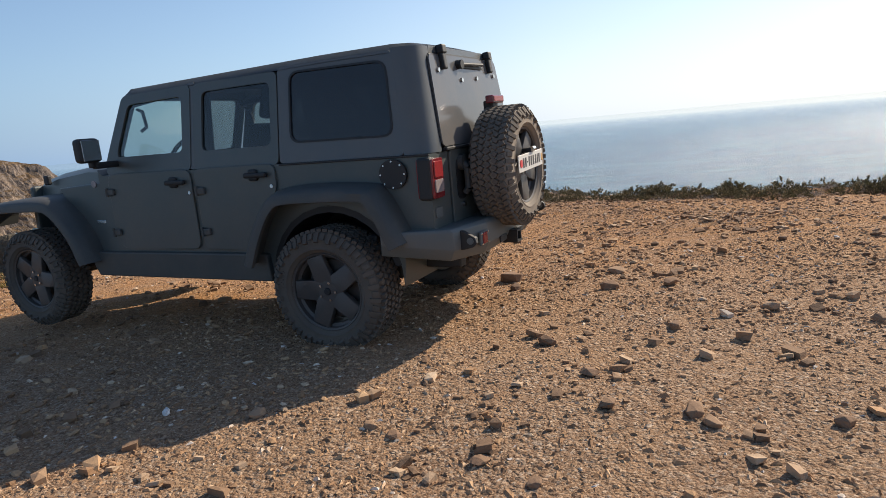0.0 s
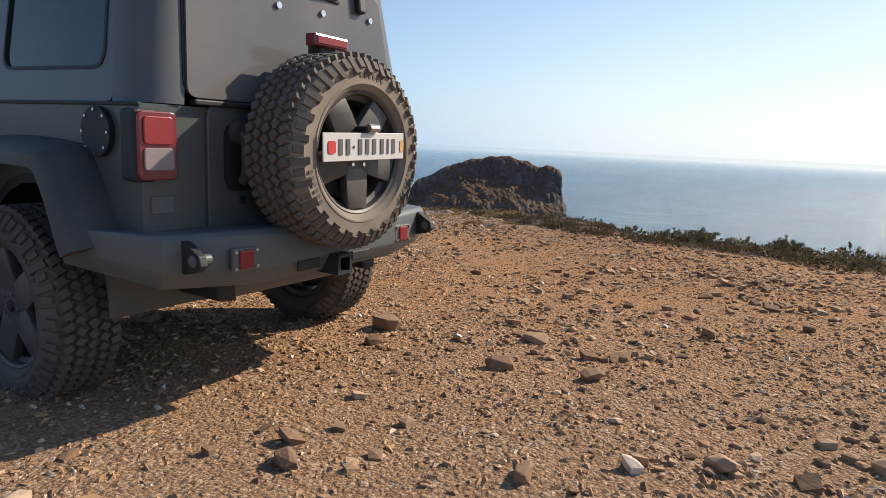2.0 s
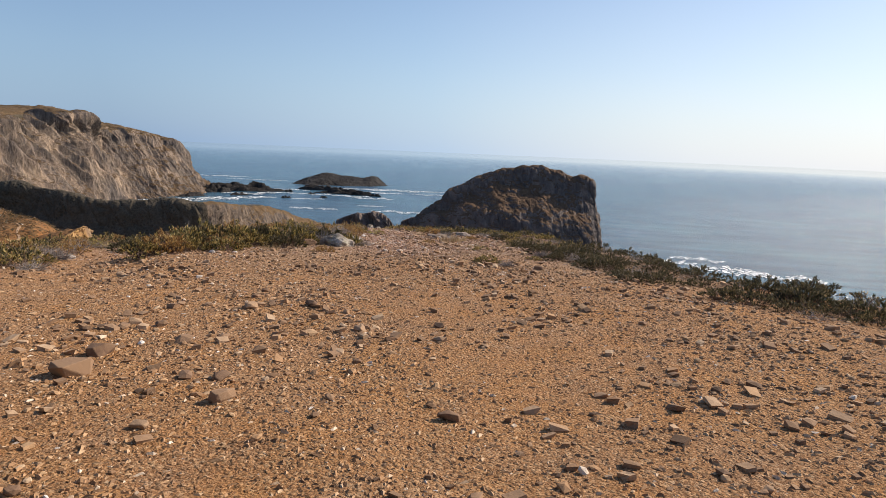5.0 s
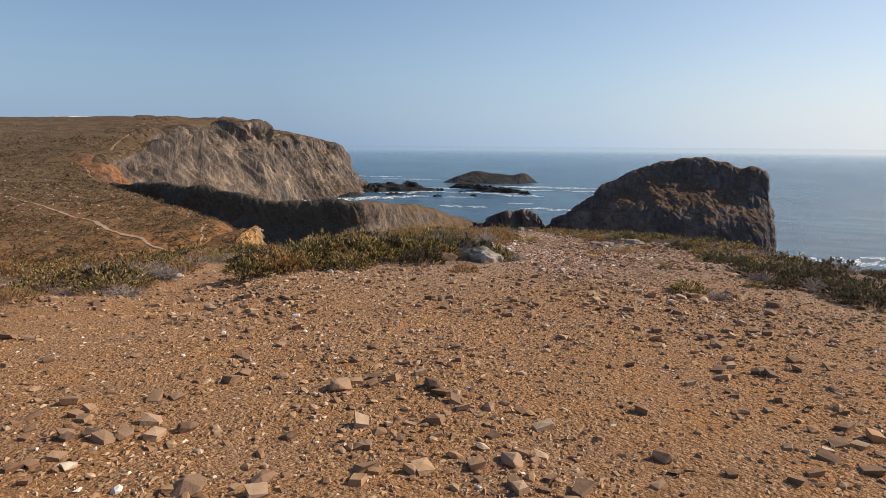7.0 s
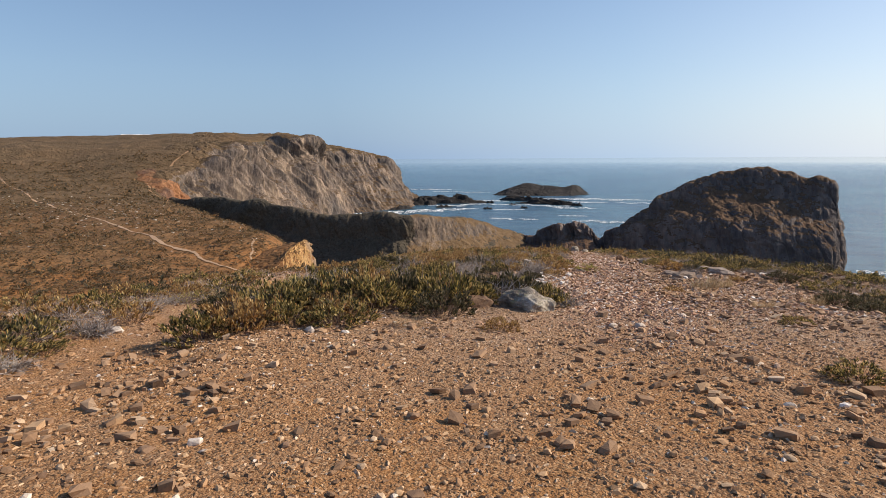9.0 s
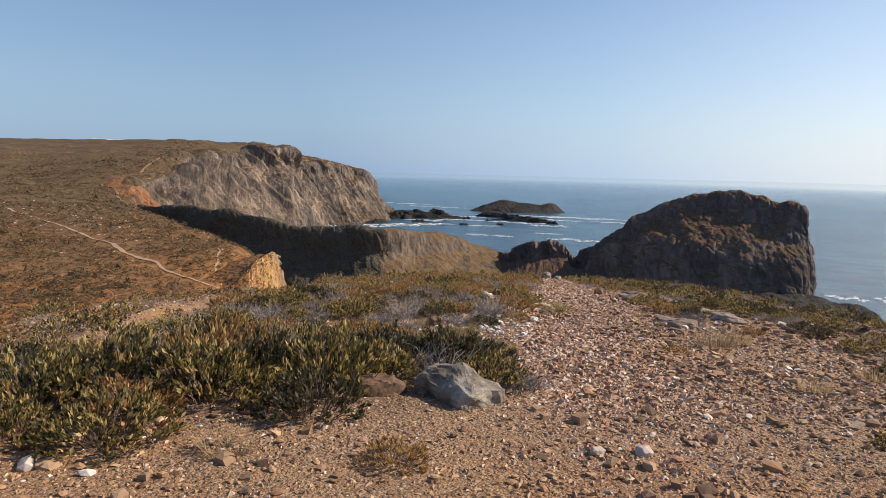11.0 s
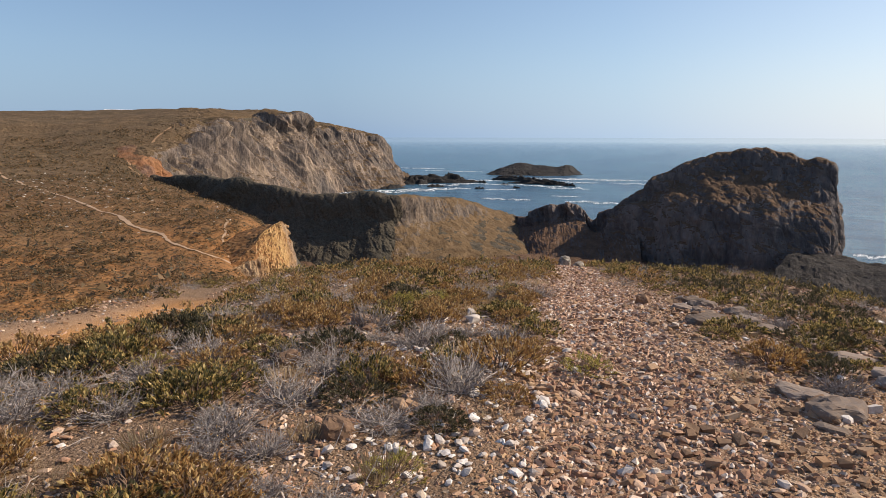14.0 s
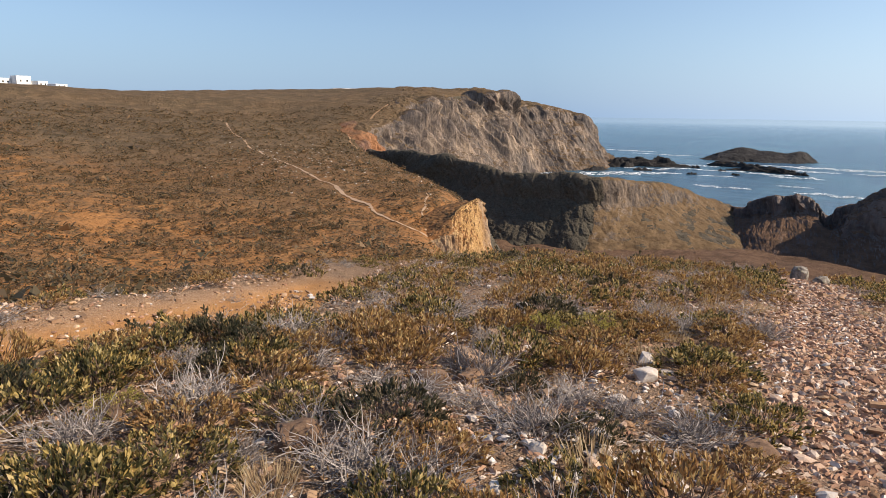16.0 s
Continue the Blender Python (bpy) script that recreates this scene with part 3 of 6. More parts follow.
    crest = [(-114, 301, -41), (-106, 297, -37.6), (-95, 285, -36.9), (-85, 277.5, -31.5), (-75.6, 277, -29.3), (-67, 275.4, -29.9), (-62, 274.6, -34.2), (-54.8, 272, -30.4), (-45, 270, -28)]
    neck = crag("rocky_neck", [off(crest, 4, 16, -49), crest, off(crest, 1.5, -4.5, None, -5), [(x + 5, y - 14, -38 + 0.3 * (z + 30)) for x, y, z in crest], [(x + 12, y - 44, -50) for x, y, z in crest]], 260, 80, [DARKROCK], None, (9.0, 3.4), (2.6, 0.9), (10.0, 0.8), 31.0)
    tagged(neck, "jagged rock neck of upright columns between the coves", "cliff", kind="structure")

    floor_rows = [[(-160, 140, -45), (-120, 140, -45), (-80, 140, -45), (-40, 140, -45), (0, 140, -45), (30, 140, -45)],
                  [(-150, 180, -45), (-115, 180, -45), (-82, 185, -45), (-45, 190, -45), (-8, 195, -45), (24, 195, -45)],
                  [(-130, 215, -45), (-105, 220, -45), (-78, 235, -45), (-45, 240, -45), (-8, 240, -45), (20, 238, -45)],
                  [(-110, 290, -49), (-90, 284, -49), (-70, 284, -49), (-46, 276, -49), (-12, 262, -49), (20, 258, -49)]]
    talus = land("gully_talus", floor_rows, 130, 90, 0.9, 12, [DARKROCK], None, 1.5, 41.0)
    tagged(talus, "dark rubble at the foot of the spur", "talus", kind="structure")

    shelf = crag("rock_shelf", [
        [(22, 276, -49), (33, 271, -49), (42, 262, -49), (47, 253, -49), (60, 245, -49), (86, 231, -49)],
        [(20, 268, -39.5), (30, 264, -42), (38, 256, -40.6), (42, 247, -43), (55, 240, -45), (80, 226, -46.6)],
        [(8, 240, -38), (18, 236, -39.5), (26, 230, -41), (34, 224, -42), (44, 215, -43.5), (66, 200, -45)],
        [(0, 200, -46), (12, 195, -46), (20, 190, -46), (28, 184, -46), (38, 175, -46), (60, 165, -47)]], 150, 110, [SHELFROCK], None, (11.0, 2.2), (3.6, 1.2), (9.0, 1.5), 17.0)
    tagged(shelf, "dark low rock shelf at the foot of the headland", "rock shelf", kind="structure")

    crest = [(-58, 273, -36), (-50.4, 273, -28.6), (-42.8, 274.2, -22.8), (-37, 276.2, -16.4), (-23, 279.6, -10.0), (-9.3, 281.4, -7.0), (5, 281.4, -6.9), (11, 280, -9.6), (20, 276.6, -11.4), (22.6, 274.5, -19), (24.5, 273, -34), (25.5, 272, -48)]
    shoulder = [(-55, 266, -36), (-48.5, 267, -29.4), (-40, 267, -25.6), (-32, 267, -21), (-20, 267, -17), (-8, 267.5, -15.6), (4, 267.5, -16), (11, 267.5, -17), (19.2, 268, -19.5), (22.4, 268, -27), (24.2, 268, -38), (25.5, 268, -48)]
    brow = [(-54, 258, -38), (-48, 261, -29.6), (-37, 259, -25.6), (-27.6, 258, -23.4), (-18, 256.5, -23.4), (-9, 255.3, -24.2), (2, 253.5, -25.4), (10, 254.5, -28), (18.3, 258, -31), (22, 261, -38), (24, 262, -44), (25.5, 263, -49)]
    scarp = [(-54, 255, -43), (-48, 258, -36), (-37, 255.5, -33), (-27.6, 254, -32), (-18, 252.5, -32.5), (-9, 251, -33), (2, 249.5, -34), (10, 251, -36), (18.6, 254.5, -39), (22.4, 257.5, -43), (24.4, 259, -46), (25.8, 260, -49)]
    foot = [(-54, 250, -49), (-47, 253, -49), (-36, 250, -49), (-27, 248, -49), (-18, 247, -49), (-9, 246, -49), (2, 245, -49), (11, 247, -49), (20, 251, -49), (24, 254, -49), (26, 256, -49), (27, 257, -49)]
    rock = crag("headland_rock", [off(crest, 2, 30, -49), crest, shoulder, brow, scarp, foot], 340, 170, [DARKROCK, HEADSCRUB],
                lambda c, nrm: 1 if nrm.z > 0.60 + 0.3 * noise.noise(c * 0.13) else 0, (26.0, 2.0), (4.0, 1.1), (15.0, 2.4), 11.0, 0.3)
    tagged(rock, "dark flat-topped rock headland standing in the sea", "headland", kind="structure")


def reef(name, x, y, lx, ly, h, seed, turn=0.0, mat=None):
    """A low sea rock with an uneven back."""
    n = 26
    verts, faces = [], []
    c, s = math.cos(turn), math.sin(turn)
    for i in range(n):
        for j in range(n):
            a, b = 2 * i / (n - 1) - 1, 2 * j / (n - 1) - 1
            r = max(0.0, 1 - (a * a + b * b) ** 1.0)
            q = Vector((a * 2.2 + seed, b * 2.2, seed))
            z = h * (r ** 0.45) * (0.75 + 0.9 * noise.fractal(q, 0.8, 2.0, 4)) - 1.2
            px, py = a * lx * (1 + 0.15 * noise.noise(q * 1.3)), b * ly
            verts.append((px * c - py * s, px * s + py * c, z))
    for i in range(n - 1):
        for j in range(n - 1):
            k = i * n + j
            faces.append((k, k + n, k + n + 1, k + 1))
    ob = new(name, mesh_of(name, verts, faces, [mat or REEF]))
    ob.location = (x, y, SEA_Z)
    return ob


SEA_Z = -46.0


def build_sea():
    verts, faces = [], []
    rings = [0, 100, 250, 500, 900, 1600, 2800, 5700]
    n = 96
    for r in rings:
        for k in range(n):
            a = 2 * math.pi * k / n
            verts.append((r * math.cos(a), r * math.sin(a), SEA_Z))
    for i in range(len(rings) - 1):
        for k in range(n):
            a, b = i * n + k, i * n + (k + 1) % n
            faces.append((a, b, b + n, a + n))
    sea = new("sea", mesh_of("sea", verts, faces, [SEA], False))
    tagged(sea, "blue sea with low swell reaching the horizon", "sea", kind="structure")
    ridge = [(-283, 679, -49), (-266, 687, -41.0), (-246, 699, -34.0), (-228, 709, -35.8), (-207, 716, -37.4), (-195, 721, -35.0), (-187, 725, -43.0), (-178, 728, -49)]
    shore = [(-286, 668, -49), (-264, 655, -49), (-246, 654, -49), (-226, 660, -49), (-207, 667, -49), (-192, 676, -49), (-180, 690, -49), (-170, 712, -49)]
    isle = crag("island", [off(ridge, 6, 30, -49), ridge, between(ridge, shore, 0.5, 2.0), shore], 200, 60, [REEF], None, (22.0, 3.0), (6.0, 1.4), (22.0, 1.6), 5.0)
    tagged(isle, "dark low rocky island with surf round it", "island", kind="structure")
    spots = [(-300, 580, 22, 6, 5, 0.3), (-268, 577, 16, 5, 4, 0.0), (-330, 582, 14, 7, 6, 0.2), (-292, 610, 5, 4, 4, 0), (-215, 600, 26, 6, 5, 0.1), (-190, 590, 12, 5, 4, 0.2), (-165, 565, 13, 4, 4, 0.1),
             (-150, 560, 8, 3, 3, 0), (-232, 560, 5, 3, 3, 0), (-205, 548, 4, 3, 2.5, 0), (-184, 520, 4, 2.5, 2.5, 0), (-275, 470, 14, 5, 4, 1.2), (-250, 500, 9, 4, 3, 0.8), (-300, 540, 10, 8, 6, 0.5), (-210, 500, 5, 3, 2.5, 0.4),
             (-262, 546, 30, 7, 6.5, 0.5), (-285, 520, 16, 12, 7, 0.6), (-182, 570, 30, 6, 4.5, 0.1)]
    for k, (x, y, a, b, h, t) in enumerate(spots):
        tagged(reef("sea_rock", x, y, a, b, h, k * 3.7, t), "wet black reef rock awash in the sea", "rock", "reef rocks")


def foam_streaks():
    """Broken surf lying on the water round the rocks."""
    rnd = random.Random(31)
    spots = [(-150, 640, 60, 4, 0.1), (-120, 650, 40, 3, 0.0), (-190, 640, 70, 4, 0.15), (-105, 610, 34, 3, 0.1), (-215, 620, 50, 4, 0.1), (-160, 600, 46, 4, 0.1), (-240, 585, 30, 3, 0.0),
             (-280, 410, 34, 7, 1.0), (-262, 440, 42, 7, 0.9), (-240, 478, 50, 6, 0.7), (-252, 520, 36, 5, 0.6), (-270, 555, 40, 4, 0.3), (-225, 545, 36, 3, 0.1), (-180, 548, 44, 4, 0.1), (-145, 535, 30, 4, 0.1),
             (-168, 430, 16, 2.5, 0.0), (-150, 433, 13, 2.5, 0.1), (-100, 440, 32, 3.5, 0.05), (-128, 470, 18, 2.5, 0.1), (-190, 500, 22, 2.5, 0.2), (-330, 700, 60, 3, 0.1), (-390, 735, 60, 3, 0.1),
             (60, 300, 18, 3.5, -0.3), (82, 286, 26, 5, -0.3), (100, 278, 26, 4, -0.2), (40, 300, 12, 2.5, -0.2), (74, 312, 20, 2.5, -0.2), (56, 262, 10, 3, -0.4)]
    for x, y, L, W, t in spots:
        W *= 5.0
        L *= 1.25
        verts, faces = [], []
        n, m = 64, 26
        c, s = math.cos(t), math.sin(t)
        sd = rnd.random() * 50
        for i in range(n):
            a = i / (n - 1) - 0.5
            bow = W * 0.5 * noise.noise(Vector((a * 4 + sd, 0, 0)))
            wid = W * math.sqrt(max(0.0, 1 - 4 * a * a)) * (0.5 + 0.9 * abs(noise.noise(Vector((a * 7, sd, 0)))))
            for j in range(m):
                b = (j / (m - 1) - 0.5) * wid + bow
                px = a * L
                verts.append((x + px * c - b * s, y + px * s + b * c, SEA_Z + 0.12 + 0.25 * abs(noise.noise(Vector((px, b, sd))))))
        for i in range(n - 1):
            for j in range(m - 1):
                if noise.fractal(Vector((i * 0.17 + sd, j * 0.42, 2)), 0.6, 2.1, 5) > 0.06 + 0.9 * abs(j / (m - 1) - 0.5) ** 2:
                    k = i * m + j
                    faces.append((k, k + m, k + m + 1, k + 1))
        if faces:
            tagged(new("surf", mesh_of("surf", verts, faces, [FOAM])), "broken white surf on the sea", "surf", "surf round the rocks")


build_ground()
build_landforms()
build_sea()
foam_streaks()

# ---- the parked off-road car ----
def dusty_paint(name, col, rough=0.45, dust=0.35):
    """Car paint with a veil of road dust that lies thicker low down the panels."""
    q = Mat(name, rough, spec=0.4)
    p = q.pos()
    blot = q.noise(p, 3.0, 5, 0.65)
    fine = q.noise(p, 60, 3)
    f = q.maths("MULTIPLY", q.ramp(blot, [(0.3, (0.1, 0.1, 0.1)), (0.75, (1, 1, 1))]), dust)
    f = q.maths("MULTIPLY", f, q.maths("ADD", q.maths("MULTIPLY", fine, 0.8), 0.5), True)
    q.color(q.mix(f, col, (0.24, 0.19, 0.14)))
    q.roughness(q.maths("ADD", q.maths("MULTIPLY", f, 0.5), rough, True))
    return q.bump(q.noise(p, 220, 2), 0.05, 0.001).m


def glass(name, tint, rough=0.0, trans=1.0):
    q = Mat(name, rough, spec=0.5)
    q.color(tint)
    q.b.inputs["Transmission Weight"].default_value = trans
    q.b.inputs["IOR"].default_value = 1.45
    return q.m


# low dust values also stand for shade on the tread and road wheels
def rubber(name, dust):
    q = Mat(name, 0.85, spec=0.2)
    p = q.pos()
    f = q.maths("MULTIPLY", q.ramp(q.noise(p, 4, 4, 0.6), [(0.25, (0.55, 0.55, 0.55)), (0.7, (1, 1, 1))]), dust)
    q.color(q.mix(f, (0.035, 0.035, 0.035), (0.40, 0.335, 0.265)))
    return q.bump(q.noise(p, 120, 3), 0.25, 0.003).m


PAINT = dusty_paint("dark_green_grey_paint", (0.062, 0.082, 0.084), 0.30, 0.22)
TOPPAINT = dusty_paint("dark_hardtop_paint", (0.080, 0.094, 0.102), 0.32, 0.20)
FLARE = dusty_paint("matt_black_flare", (0.046, 0.055, 0.057), 0.5, 0.25)
STEEL = dusty_paint("powder_coated_bumper", (0.098, 0.118, 0.122), 0.42, 0.2)
BLACK = plain("black_plastic", (0.016, 0.017, 0.018), 0.6, bump=0.2)
CABIN = plain("dark_cabin_trim", (0.02, 0.02, 0.021), 0.8)
TYRE = rubber("dusty_tyre_rubber", 0.70)
# thin dust; the spare tread's shade is put into this darker tone
SHADETREAD = rubber("shade_toned_tread_rubber", 0.34)
# road wheels: darker copy of the tyre rubber, their shade in the colour
SHADETYRE = rubber("shade_toned_road_tyre", 0.26)
RIM = dusty_paint("dark_grey_alloy", (0.05, 0.05, 0.052), 0.4, 0.28)
CHROME = plain("bright_metal", (0.6, 0.6, 0.6), 0.25, 1.0)
MIDTINT = glass("smoked_window", (0.22, 0.24, 0.235), 0.0, 1.0)
TINT = glass("tinted_window", (0.03, 0.034, 0.038), 0.02, 0.55)
CLEAR = glass("clear_window", (0.62, 0.70, 0.68))
DUSTGLASS = dusty_paint("dusty_rear_glass", (0.115, 0.12, 0.125), 0.07, 0.34)
REDLENS = plain("red_lens", (0.17, 0.018, 0.022), 0.2, spec=0.6, vary=0.25, scale=60)
REFLECT = plain("red_reflector", (0.27, 0.026, 0.028), 0.25, vary=0.2, scale=200)
WHITELENS = plain("clear_lens", (0.27, 0.225, 0.22), 0.15, vary=0.25, scale=60)
PLATE = plain("white_plate", (0.60, 0.585, 0.55), 0.5, vary=0.06)
INK = plain("plate_ink", (0.10, 0.10, 0.10), 0.6)
SHIELD = plain("red_shield", (0.55, 0.04, 0.04), 0.5)
SHIELD2 = plain("ochre_shield", (0.62, 0.36, 0.12), 0.5)


def part(name, bm, material, parent, label="", smooth=None):
    me = bpy.data.meshes.new(name)
    bmesh.ops.recalc_face_normals(bm, faces=bm.faces)
    bm.to_mesh(me)
    bm.free()
    me.materials.append(material)
    if smooth is not None:
        me.polygons.foreach_set("use_smooth", [True] * len(me.polygons))
        me.set_sharp_from_angle(angle=radians(smooth))
    ob = new(name, me)
    ob.parent = parent
    return tagged(ob, label)


def bevel(bm, w, seg=2, edges=None):
    if w:
        bmesh.ops.bevel(bm, geom=list(edges or bm.edges), offset=w, segments=seg, profile=0.5, affect="EDGES", clamp_overlap=True)
    return bm


def box(cx, cy, cz, sx, sy, sz, w=0.006, seg=2, m=None, bm=None):
    one = bmesh.new()
    bmesh.ops.create_cube(one, size=1.0)
    for v in one.verts:
        v.co = Vector((v.co.x * sx, v.co.y * sy, v.co.z * sz))
    bevel(one, w, seg)
    t = Matrix.Translation((cx, cy, cz))
    one.transform(t @ m if m else t)
    return join(bm, one)


def join(bm, one):
    if bm is None:
        return one
    tmp = bpy.data.meshes.new("tmp")
    one.to_mesh(tmp)
    one.free()
    bm.from_mesh(tmp)
    bpy.data.meshes.remove(tmp)
    return bm


def prism(outline, axis, a, b, w=0.0, seg=2, bm=None):
    """An outline (two coordinates) pushed along an axis from a to b."""
    one = bmesh.new()
    def place(p, d):
        return {"x": (d, p[0], p[1]), "y": (p[0], d, p[1]), "z": (p[0], p[1], d)}[axis]
    lo = [one.verts.new(place(p, a)) for p in outline]
    hi = [one.verts.new(place(p, b)) for p in outline]
    n = len(outline)
    one.faces.new(lo)
    one.faces.new(hi)
    for i in range(n):
        one.faces.new((lo[i], lo[(i + 1) % n], hi[(i + 1) % n], hi[i]))
    bevel(one, w, seg)
    return join(bm, one)


def rod(p, q, r, n=10, bm=None, r2=None):
    one = bmesh.new()
    p, q = Vector(p), Vector(q)
    bmesh.ops.create_cone(one, cap_ends=True, segments=n, radius1=r, radius2=r if r2 is None else r2, depth=(q - p).length)
    one.transform(Matrix.Translation((p + q) / 2) @ (q - p).to_track_quat("Z", "Y").to_matrix().to_4x4())
    return join(bm, one)


def tube(points, r, n=8, bm=None):
    for a, b in zip(points, points[1:]):
        bm = rod(a, b, r, n, bm)
    return bm


def lathe(profile, n=48, axis="y", bm=None, closed=False):
    """Turn a profile of (radius, along) about an axis."""
    one = bmesh.new()
    rings = []
    for k in range(n):
        a = 2 * math.pi * k / n
        ring = []
        for r, d in profile:
            c, s = r * math.cos(a), r * math.sin(a)
            ring.append(one.verts.new((c, d, s) if axis == "y" else (d, c, s)))
        rings.append(ring)
    m = len(profile)
    for k in range(n):
        p, q = rings[k], rings[(k + 1) % n]
        for i in range(m if closed else m - 1):
            j = (i + 1) % m
            one.faces.new((p[i], p[j], q[j], q[i]))
    return join(bm, one)


def rounded(pts, r, n=4):
    """An outline with its corners rounded."""
    out = []
    k = len(pts)
    for i in range(k):
        a, b, c = Vector(pts[i - 1]), Vector(pts[i]), Vector(pts[(i + 1) % k])
        d1, d2 = (a - b), (c - b)
        t = min(r, d1.length * 0.45, d2.length * 0.45)
        p, q = b + d1.normalized() * t, b + d2.normalized() * t
        for j in range(n + 1):
            s = j / n
            out.append(tuple(p * (1 - s) ** 2 + b * 2 * s * (1 - s) + q * s * s))
    return out


def frame_panel(outer, inner, place, depth, bm=None):
    """A panel with a hole: both outlines have as many points; place(p, d) sets a point at depth d."""
    one = bmesh.new()
    n = len(outer)
    rows = [[one.verts.new(place(p, d)) for p in o] for o, d in ((outer, 0), (inner, 0), (inner, depth), (outer, depth))]
    for a, b in ((0, 1), (1, 2), (2, 3), (3, 0)):
        for i in range(n):
            j = (i + 1) % n
            one.faces.new((rows[a][i], rows[a][j], rows[b][j], rows[b][i]))
    return join(bm, one)


def plate_of(outline, place, depth, bm=None):
    one = bmesh.new()
    lo = [one.verts.new(place(p, 0)) for p in outline]
    hi = [one.verts.new(place(p, depth)) for p in outline]
    n = len(outline)
    one.faces.new(lo)
    one.faces.new(hi)
    for i in range(n):
        one.faces.new((lo[i], lo[(i + 1) % n], hi[(i + 1) % n], hi[i]))
    return join(bm, one)


TYRE_R, TYRE_W = 0.415, 0.27


def wheel_meshes(holder, wall_mat, tread_mat):
    """A wheel on the y axis, its outer face to +y: tyre with tread blocks, five-spoke rim, nuts."""
    R, W = TYRE_R, TYRE_W
    h = W / 2
    prof = [(0.262, -h * 0.80), (0.266, -h * 0.90), (0.276, -h * 0.955), (0.31, -h * 1.035), (0.355, -h * 1.02), (0.388, -h * 0.90), (R - 0.014, -h * 0.70), (R - 0.012, 0),
            (R - 0.014, h * 0.70), (0.388, h * 0.90), (0.358, h * 1.01), (0.352, h * 1.035), (0.346, h * 1.02), (0.31, h * 1.045), (0.300, h * 1.04), (0.297, h * 1.06), (0.290, h * 1.055),
            (0.287, h * 1.01), (0.276, h * 0.955), (0.266, h * 0.90), (0.262, h * 0.80)]
    bm = lathe(prof, 64)
    rnd = random.Random(5)
    n = 58
    block = bmesh.new()
    for row, (d, wd, sk) in enumerate(((-0.090, 0.040, 0.45), (-0.046, 0.036, -0.55), (0.0, 0.036, 0.6), (0.046, 0.036, -0.55), (0.090, 0.040, 0.45))):
        for k in range(n):
            a = 2 * math.pi * (k + 0.5 * (row % 2)) / n
            m = Matrix.Rotation(-a, 4, "Y") @ Matrix.Translation((R - 0.006, d, 0)) @ Matrix.Rotation(sk, 4, "X")
            one = bmesh.new()
            bmesh.ops.create_cube(one, size=1.0)
            L = 2 * math.pi * R / n * (0.66 + 0.16 * rnd.random())
            for v in one.verts:
                t = 0.86 if v.co.x > 0 else 1.0
                v.co = Vector((v.co.x * 0.022, v.co.y * wd * t, v.co.z * L * t))
            one.transform(m)
            join(block, one)
    for side in (-1, 1):
        for k in range(52):
            a = 2 * math.pi * (k + 0.25 + 0.1 * rnd.random()) / 52
            lng = (0.070 if k % 2 else 0.042) * (0.9 + 0.2 * rnd.random())
            one = bmesh.new()
            bmesh.ops.create_cube(one, size=1.0)
            for v in one.verts:
                t = 0.8 if v.co.y > 0 else 1.0
                v.co = Vector((v.co.x * lng, v.co.y * 0.030, v.co.z * 0.034 * t))
            m = Matrix.Rotation(-a, 4, "Y") @ Matrix.Translation((R - 0.034 - lng * 0.25, side * (h * 0.93), 0)) @ Matrix.Rotation(side * -0.55, 4, "Z")
            if side < 0:
                m = m @ Matrix.Scale(-1, 4, (0, 1, 0))
            one.transform(m)
            join(block, one)
    for a0, a1, r, dr in ((0.3, 0.8, 0.325, 0.022), (2.5, 3.0, 0.325, 0.022), (4.6, 5.1, 0.325, 0.022)):
        m_ = int((a1 - a0) / 0.075)
        for k in range(m_):
            a = a0 + (a1 - a0) * k / m_
            one = bmesh.new()
            bmesh.ops.create_cube(one, size=1.0)
            for v in one.verts:
                v.co = Vector((v.co.x * dr, v.co.y * 0.006, v.co.z * 0.013))
            one.transform(Matrix.Rotation(-a, 4, "Y") @ Matrix.Translation((r, h * 1.035, 0)))
            join(block, one)
    tyre = part("tyre", bm, wall_mat, holder, "dusty all-terrain tyre", 40)
    tagged(part("tread", block, tread_mat, holder), "chunky dusty tread blocks", kind="stuff")
    # rim: barrel, lip, spokes
    rb = lathe([(0.226, -0.10), (0.20, -0.09), (0.19, 0.0), (0.196, 0.075), (0.212, 0.085), (0.216, 0.112), (0.226, 0.118), (0.231, 0.112), (0.229, 0.09)], 64)
    one = lathe([(0.0, 0.02), (0.17, 0.015), (0.186, -0.02)], 24)
    rb = join(rb, one)
    for k in range(5):
        a = 2 * math.pi * k / 5 + math.pi / 2
        sp = prism([(0.03, -0.050), (0.06, -0.062), (0.12, -0.056), (0.212, -0.056), (0.212, 0.056), (0.12, 0.056), (0.06, 0.062), (0.03, 0.050)], "y", 0.058, 0.098, 0.008)
        for v in sp.verts:
            v.co.y += 0.06 * max(0.0, v.co.x - 0.06)
        sp.transform(Matrix.Rotation(-a, 4, "Y"))
        rb = join(rb, sp)
    rb = join(rb, lathe([(0.0, 0.100), (0.045, 0.100), (0.085, 0.096), (0.092, 0.06)], 30))
    for v in rb.verts:
        v.co.x *= 1.15
        v.co.z *= 1.15
    rim = part("rim", rb, RIM, holder, "dark grey five-spoke alloy rim", 35)
    cap = lathe([(0.0, 0.110), (0.022, 0.109), (0.028, 0.095)], 18)
    part("hub_cap", cap, BLACK, holder, "", 40)
    for k in range(5):
        a = 2 * math.pi * (k + 0.5) / 5 + math.pi / 2
